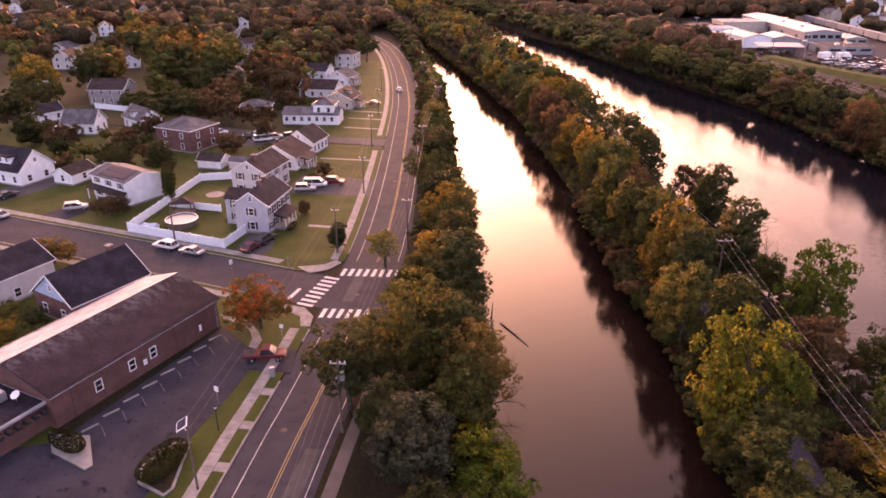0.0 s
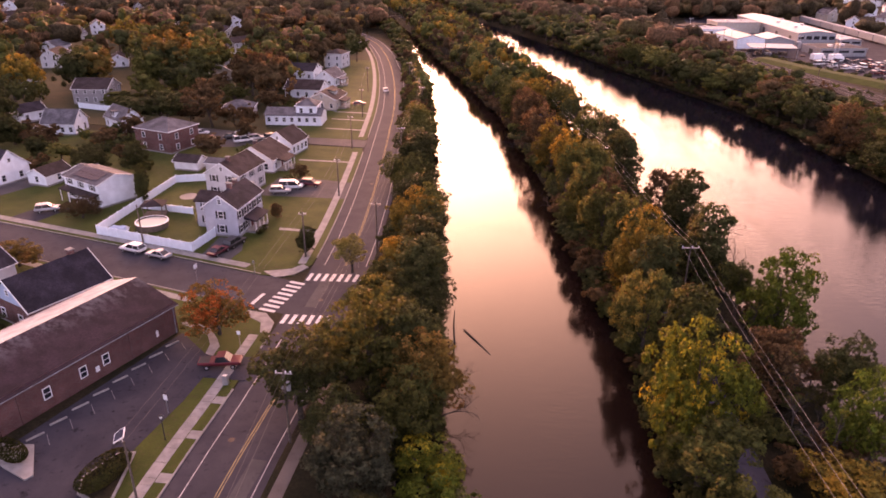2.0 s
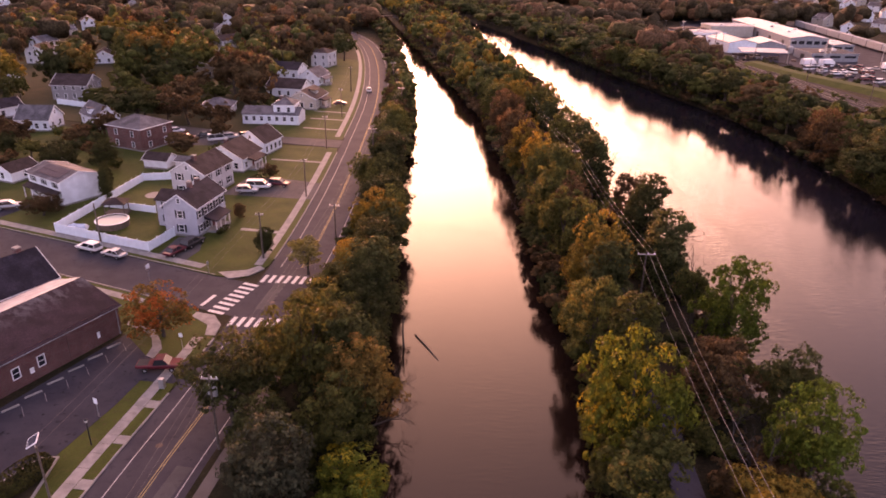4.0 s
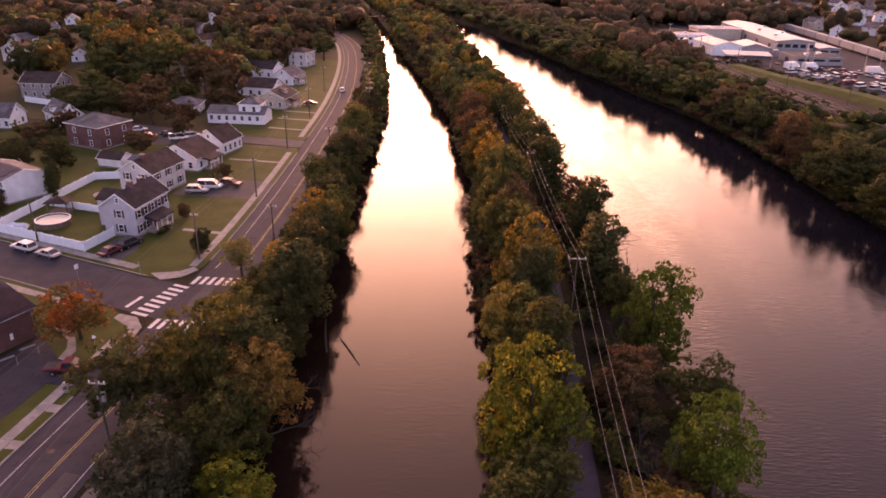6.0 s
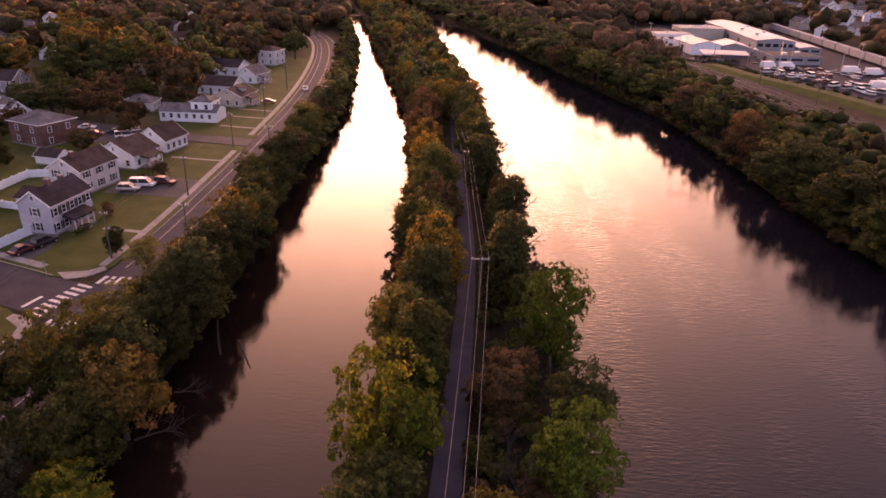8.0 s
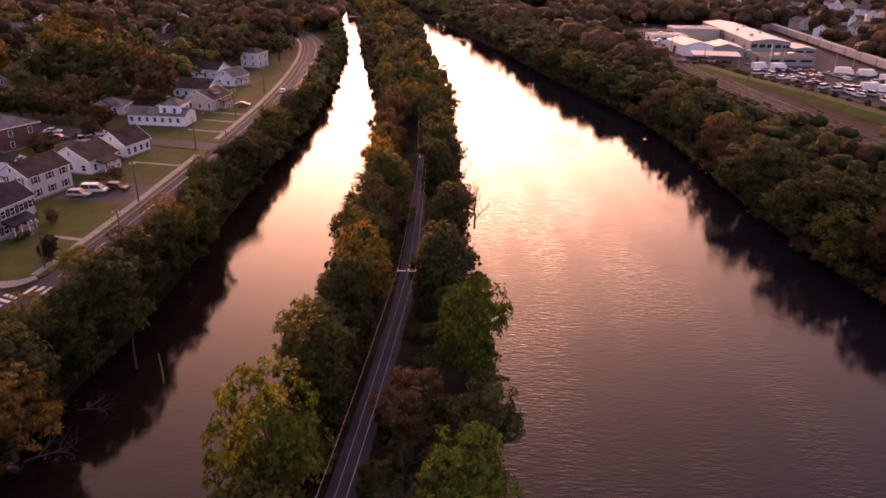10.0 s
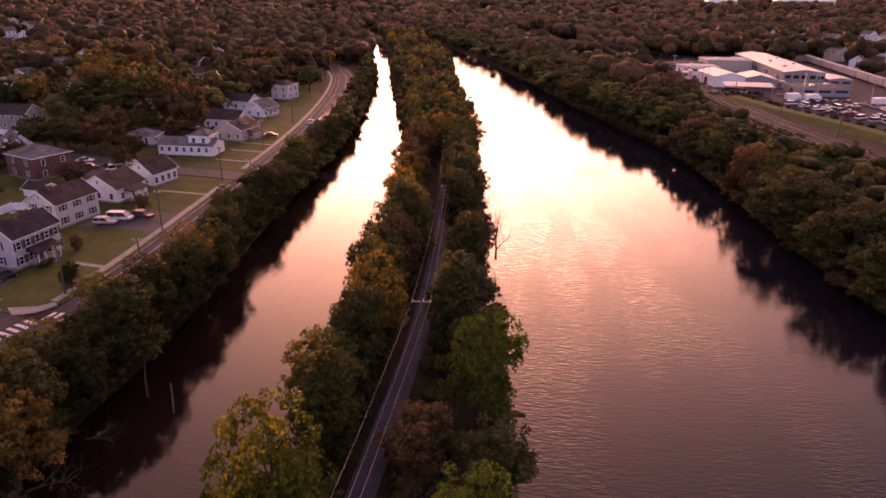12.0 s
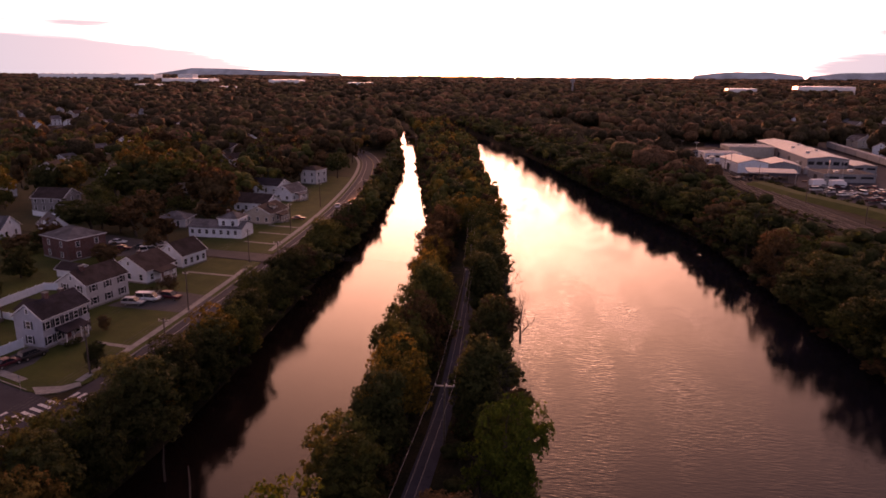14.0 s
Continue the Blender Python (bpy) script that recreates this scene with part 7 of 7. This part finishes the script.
for p, q in zip(ln, ln[1:]):
    t = (q - p).normalized()
    nrm = Vector((t.y, -t.x))
    a0, a1, a2, a3 = -6.5, -2.2, 3.0, 7.5
    pr = [(a0, 0.0), (a1, 1.5), (a2, 1.6), (a3, 0.0)]
    for (u, zu), (v, zv) in zip(pr, pr[1:]):
        mb.face([(*(p + nrm * u), zu + 0.02), (*(p + nrm * v), zv + 0.02), (*(q + nrm * v), zv + 0.02), (*(q + nrm * u), zu + 0.02)], BANK_GRASS)
tagged(part("grass_embankment", mb), "long green grass embankment before the works yard", "embankment", kind="structure")
for j in range(26):
    t = j / 25 * (len(ln) - 1)
    n0 = min(int(t), len(ln) - 2)
    q = ln[n0].lerp(ln[n0 + 1], t - n0)
    tree(q.x + 7.2 + SPREAD.uniform(-0.8, 0.8), q.y + 3.2, SPREAD.uniform(1.4, 2.6), SPREAD.uniform(1.2, 2.0), "dark", "bush", 1, where="between embankment and yard", group="yard hedge")
plate("works_yard", [(152, 348), (141, 346), (150, 318), (164, 294), (176, 262), (190, 232), (232, 240), (240, 380), (236, 560), (150, 560), (122, 430), (128, 372)], 0.08, LOT, "wide grey asphalt works yard full of vehicles", "yard")


def shed_building(name, label, x, y, rot, w, d, h, rise, wall, roof, bands=0, doors=0):
    root = thing(name, label, "building", pose(x, y, 0.05, 0, 0, rot))
    a, b = w / 2, d / 2
    mb = MB()
    mb.box(-a, a, -b, b, -0.1, h, wall)
    for s in (-1, 1):
        tri = [(-a, s * b, h), (a, s * b, h), (0, s * b, h + rise)]
        if rise > 0.05:
            mb.face(tri if s < 0 else tri[::-1], wall)
    part("wall", mb, root)
    mb = MB()
    if rise > 0.05:
        for s in (-1, 1):
            e = [(0, h + rise + 0.2), (s * (a + 0.4), h + 0.15), (s * (a + 0.4), h - 0.1), (0, h + rise - 0.05)]
            lo, hi = [(p, -b - 0.4, z) for p, z in e], [(p, b + 0.4, z) for p, z in e]
            mb.hull(lo if s > 0 else lo[::-1], hi if s > 0 else hi[::-1], roof)
    else:
        mb.box(-a - 0.3, a + 0.3, -b - 0.3, b + 0.3, h - 0.25, h + 0.35, wall)
        mb.box(-a, a, -b, b, h + 0.3, h + 0.42, roof)
    ro = part("roof", mb, root)
    for j in range(bands):
        mb = MB()
        xx = -a + w * (j + 0.5) / bands
        mb.box(xx - w / bands * 0.36, xx + w / bands * 0.36, -b - 0.06, -b + 0.05, h * 0.5, h * 0.78, GLASS)
        part("window", mb, root)
    for j in range(doors):
        mb = MB()
        yy = -b + d * (j + 0.5) / doors
        mb.box(-a - 0.06, -a + 0.05, yy - 1.8, yy + 1.8, 0, min(4.0, h * 0.7), DARK)
        part("loading_door", mb, root)
    return root


shed_building("works_hall", "long white-roofed works hall with pale walls", 180, 450, 0, 20, 100, 6.2, 1.3, FAR_WALL, METAL_ROOF, 5, 5)
shed_building("works_hall", "white gabled works shed with a dark doorway", 138, 397, 8, 15, 26, 5.0, 1.8, WHITE_SIDING, METAL_ROOF, 0, 1)
shed_building("works_shed", "low white shed with a pale blue metal roof", 155, 396, -4, 17, 20, 3.8, 2.2, FAR_WALL, METAL_ROOF, 0, 2)
shed_building("office_block", "low white flat-roofed office with dark window bands", 175.5, 369, 5, 23, 18, 3.6, 0.0, FAR_WALL, DRIVE, 3, 1)
shed_building("works_shed", "low pale annex beside the long hall", 196, 405, 0, 11, 20, 3.6, 0.8, FAR_WALL, METAL_ROOF, 2, 0)
shed_building("works_hall", "pale works hall at the back of the yard", 155, 462, 4, 26, 18, 6.0, 0.0, TAN_SIDING, FLAT_ROOF, 0, 2)
shed_building("works_shed", "white shed beside the railway", 134, 436, 6, 20, 14, 4.6, 0.0, WHITE_SIDING, FLAT_ROOF, 2, 1)
shed_building("works_shed", "low dark-roofed shed at the yard edge", 132, 458, 14, 24, 10, 3.8, 0.9, FAR_WALL, ROOF_BROWN, 3, 1)
shed_building("railway_hut", "small grey hut beside the line", 100.5, 548, 30, 12, 9, 4.2, 1.2, TAN_SIDING, ROOF_GREY, 2, 0)
canopy = thing("open_canopy", "open-sided canopy with a pale roof over stacked goods", "canopy", pose(143, 364, 0.05, 0, 0, -4))
mb = MB()
mb.hull([(-11, -5, 3.6), (11, -5, 3.6), (11, 5, 4.4), (-11, 5, 4.4)], [(-11, -5, 3.85), (11, -5, 3.85), (11, 5, 4.65), (-11, 5, 4.65)], METAL_ROOF)
part("roof", mb, canopy)
for j in range(6):
    mb = MB()
    mb.box(-10.6 + 4.2 * j, -10.4 + 4.2 * j, -4.8, -4.6, -0.1, 3.65, STEEL)
    part("post", mb, canopy)
for j in range(12):
    mb = MB()
    mb.box(-0.8, 0.8, -0.6, 0.6, 0.05, SPREAD.uniform(0.8, 1.9), STEEL if j % 3 else DARK, 0.04)
    tagged(part("goods_crate", mb, at=pose(143 + SPREAD.uniform(-9, 9), 363 + SPREAD.uniform(-3, 3), 0.05, 0, 0, -4)), "dark stacked goods under the canopy", "stack", "stacked goods")

# small things of the yard: roof vents, tanks, pallets, lamp poles
for x, y, z in ((176, 420, 7.2), (184, 432, 7.2), (176, 446, 7.2), (184, 462, 7.2), (150, 458, 6.2), (160, 464, 6.2), (131, 437, 4.9), (172, 366, 3.9), (180, 371, 3.9)):
    mb = MB()
    mb.box(-0.9, 0.9, -0.9, 0.9, 0.0, 1.1, GALV, 0.1)
    mb.box(-1.1, 1.1, -1.1, 1.1, 1.1, 1.3, GALV, 0.05)
    tagged(part("roof_vent", mb, at=pose(x, y, z - 0.3)), "grey metal vent box on a works roof", "vent", "roof vents")
for x, y, r0, h0 in ((123, 410, 1.8, 4.0), (126, 415, 1.8, 4.4), (166, 388, 1.3, 3.2)):
    mb = MB()
    mb.tube((0, 0, 0), (0, 0, h0), r0, r0, GALV, 14)
    mb.tube((0, 0, h0), (0, 0, h0 + 0.5), r0, 0.3, GALV, 14)
    tagged(part("storage_tank", mb, at=pose(x, y, 0.05)), "grey upright storage tank in the works yard", "tank", "storage tanks")
for j in range(34):
    x, y = SPREAD.uniform(112, 168), SPREAD.uniform(352, 392)
    if x < 127 + (352 - y) * 0.1 or (128 < x < 166 and 382 < y):
        continue
    w0, d0, h0 = SPREAD.uniform(0.6, 1.6), SPREAD.uniform(0.6, 2.4), SPREAD.uniform(0.5, 1.8)
    mb = MB()
    mb.box(-w0, w0, -d0, d0, 0.0, h0, SPREAD.choice([STEEL, POLE_WOOD, DARK, FAR_WALL]), 0.06)
    tagged(part("goods_stack", mb, at=pose(x, y, 0.08, 0, 0, SPREAD.uniform(0, 90))), "stack of dark goods in the works yard", "stack", "yard stacks")
for x, y in ((128, 380), (150, 350), (170, 352), (205, 360), (158, 425), (120, 430), (188, 340)):
    root = thing("lamp_post", "tall grey lamp post in the works yard", "lamp post", pose(x, y, 0.05), "yard lamp posts")
    mb = MB()
    mb.tube((0, 0, 0), (0, 0, 10.5), 0.14, 0.09, GALV, 7)
    part("post", mb, root)
    mb = MB()
    mb.box(-1.3, 1.3, -0.15, 0.15, 10.4, 10.6, GALV, 0.03)
    part("lamp_arm", mb, root)

# box trucks and a blue container
def box_truck(x, y, rot):
    root = thing("box_truck", "white box truck parked in the works yard", "truck", pose(x, y, 0.1, 0, 0, rot), "box trucks in the yard")
    mb = MB()
    mb.box(-4.2, 1.8, -1.2, 1.2, 0.9, 3.4, TRIM, 0.05)
    part("cargo_box", mb, root)
    mb = MB()
    mb.hull([(1.9, -1.05, 0.6), (3.7, -1.05, 0.6), (3.7, 1.05, 0.6), (1.9, 1.05, 0.6)], [(1.9, -1.0, 2.4), (3.1, -1.0, 2.4), (3.1, 1.0, 2.4), (1.9, 1.0, 2.4)], PAINTS["white"])
    part("cab", mb, root)
    mb = MB()
    mb.hull([(3.62, -0.9, 1.35), (3.66, -0.9, 1.35), (3.66, 0.9, 1.35), (3.62, 0.9, 1.35)], [(3.2, -0.85, 2.25), (3.24, -0.85, 2.25), (3.24, 0.85, 2.25), (3.2, 0.85, 2.25)], GLASS)
    part("windscreen", mb, root)
    for wx in (-2.9, 2.7):
        for wy in (-1, 1):
            mb = MB()
            mb.tube((wx, wy * 0.85, 0.48), (wx, wy * 1.12, 0.48), 0.48, 0.48, RUBBER, 12)
            part("wheel", mb, root)
    return root


for x, y, rot in ((158, 345, 25), (166, 344, 20), (192, 338, 8), (200, 334, 8), (203, 322, 20), (186, 300, 10), (191, 296, 10), (198, 306, 15)):
    box_truck(x, y, rot)
mb = MB()
for j in range(7):
    mb.box(-6 + 1.72 * j, -4.4 + 1.72 * j, -1.2, 1.2, 0.0, 2.6, PAINTS["blue"], 0.03)
tagged(part("blue_container", mb, at=pose(117, 396, 0.05, 0, 0, 10)), "dark blue steel container beside the white sheds", "container")

# goods wagons on the siding behind the works
for j in range(13):
    y = 300 + 17.6 * j
    x = 217 + 0.022 * (y - 350)
    root = thing("goods_wagon", "long pale goods wagon standing on the siding", "wagon", pose(x, y, 0.05, 0, 0, 89), "goods wagons")
    mb = MB()
    mb.box(-8.3, 8.3, -1.5, 1.5, 1.1, 4.3, FAR_WALL, 0.04)
    mb.box(-8.2, 8.2, -1.3, 1.3, 4.3, 4.55, FLAT_ROOF, 0.1)
    part("body", mb, root)
    for wx in (-6.5, -5.0, 5.0, 6.5):
        mb = MB()
        mb.tube((wx, -0.9, 0.5), (wx, 0.9, 0.5), 0.45, 0.45, STEEL, 10)
        part("wheelset", mb, root)
    mb = MB()
    mb.box(-8.6, 8.6, -1.1, 1.1, 0.85, 1.1, STEEL)
    part("underframe", mb, root)

# vehicles in the yard
yard = []
for kind, paint in (("van", "white"), ("sedan", "silver"), ("suv", "white"), ("sedan", "dark"), ("suv", "red"), ("sedan", "white"), ("van", "silver")):
    yard.append(car(paint, kind, 153 + 3.2 * len(yard), 332 - 6 * len(yard), 20, f"{paint} {'van' if kind == 'van' else 'car'} parked in the works yard", 0.1, False))
for ob in yard:
    tagged(ob, group="yard vehicles")
for row in range(9):
    for j in range(15):
        x = 156 + 3.7 * j + 1.2 * row + SPREAD.uniform(-1.0, 1.0)
        y = 345 - 8.2 * row - 0.8 * j + SPREAD.uniform(-1.6, 1.6)
        if SPREAD.random() < 0.36 or (x < 151 + (339 - y) * 0.42) or x > 210 or y < 262:
            continue
        copy_thing(SPREAD.choice(yard), pose(x, y, 0.1, 0, 0, SPREAD.choice([108, 100, 30, 120]) + SPREAD.uniform(-12, 12)))

# lattice mast beside the railway
mast = thing("signal_mast", "slim steel lattice mast beside the railway", "mast", pose(152, 318, 0.0))
mb = MB()
for sx, sy in ((-1, -1), (1, -1), (1, 1), (-1, 1)):
    mb.tube((0.5 * sx, 0.5 * sy, 0), (0.12 * sx, 0.12 * sy, 15), 0.06, 0.04, GALV, 4)
for j in range(12):
    z, w = 1.25 * j, 0.5 - 0.38 * j / 12
    mb.tube((-w, -w, z), (w, -w, z + 1.25), 0.03, 0.03, GALV, 3), mb.tube((w, w, z), (-w, w, z + 1.25), 0.03, 0.03, GALV, 3)
part("lattice", mb, mast)
for x, y, h in ((139, 300, 9), (133, 346, 9), (128, 392, 9), (116, 455, 9), (146, 262, 8)):
    utility_pole(x, y, h, 1.6, 60, "wooden pole along the railway")

# pale houses and roofs far off
for x, y in SUBURB:
    house("pale gabled house in the far suburb", x, y, SPREAD.uniform(-30, 40), 8.5, 11, 5.2, 2.8, SPREAD.choice([WHITE_SIDING, PALE_SIDING, WHITE_SIDING, TAN_SIDING]), SPREAD.choice([ROOF_GREY, ROOF_BROWN, ROOF_GREY]), nw=(1, 1), group="far suburb houses")
for x, y, w, d, h in ((-1990, 2650, 180, 60, 24), (-1700, 2600, 330, 60, 25), (-1380, 2550, 60, 40, 27), (-1120, 2100, 160, 60, 17), (-820, 2150, 100, 50, 15), (-560, 2080, 70, 40, 10), (-980, 1650, 60, 30, 9), (-700, 1500, 40, 24, 9), (620, 1750, 120, 40, 16), (1050, 1900, 260, 60, 15), (760, 1500, 60, 40, 20), (420, 1650, 60, 30, 12)):
    mb = MB()
    mb.box(-w / 2, w / 2, -d / 2, d / 2, 0, h + 3, SHEET)
    mb.box(-w / 2 + 1, w / 2 - 1, -d / 2 + 1, d / 2 - 1, h + 3, h + 3.6, SHEET)
    for q in range(6):
        mb.box(-w / 2 + w * (q + 0.2) / 6, -w / 2 + w * (q + 0.8) / 6, -d / 2 - 0.2, -d / 2, h * 0.4, h * 0.65, GLASS)
    tagged(part("far_building", mb, at=pose(x, y, 0)), "long pale flat-roofed building on the plain", "building", "far buildings")
mb = MB()
mb.tube((0, 0, 0), (0, 0, 26), 2.2, 1.6, FAR_WALL, 10), mb.tube((0, 0, 26), (0, 0, 34), 5, 5, FAR_WALL, 12)
tagged(part("water_tower", mb, at=pose(60, 1600, 0)), "pale water tower far off on the plain", "tower")
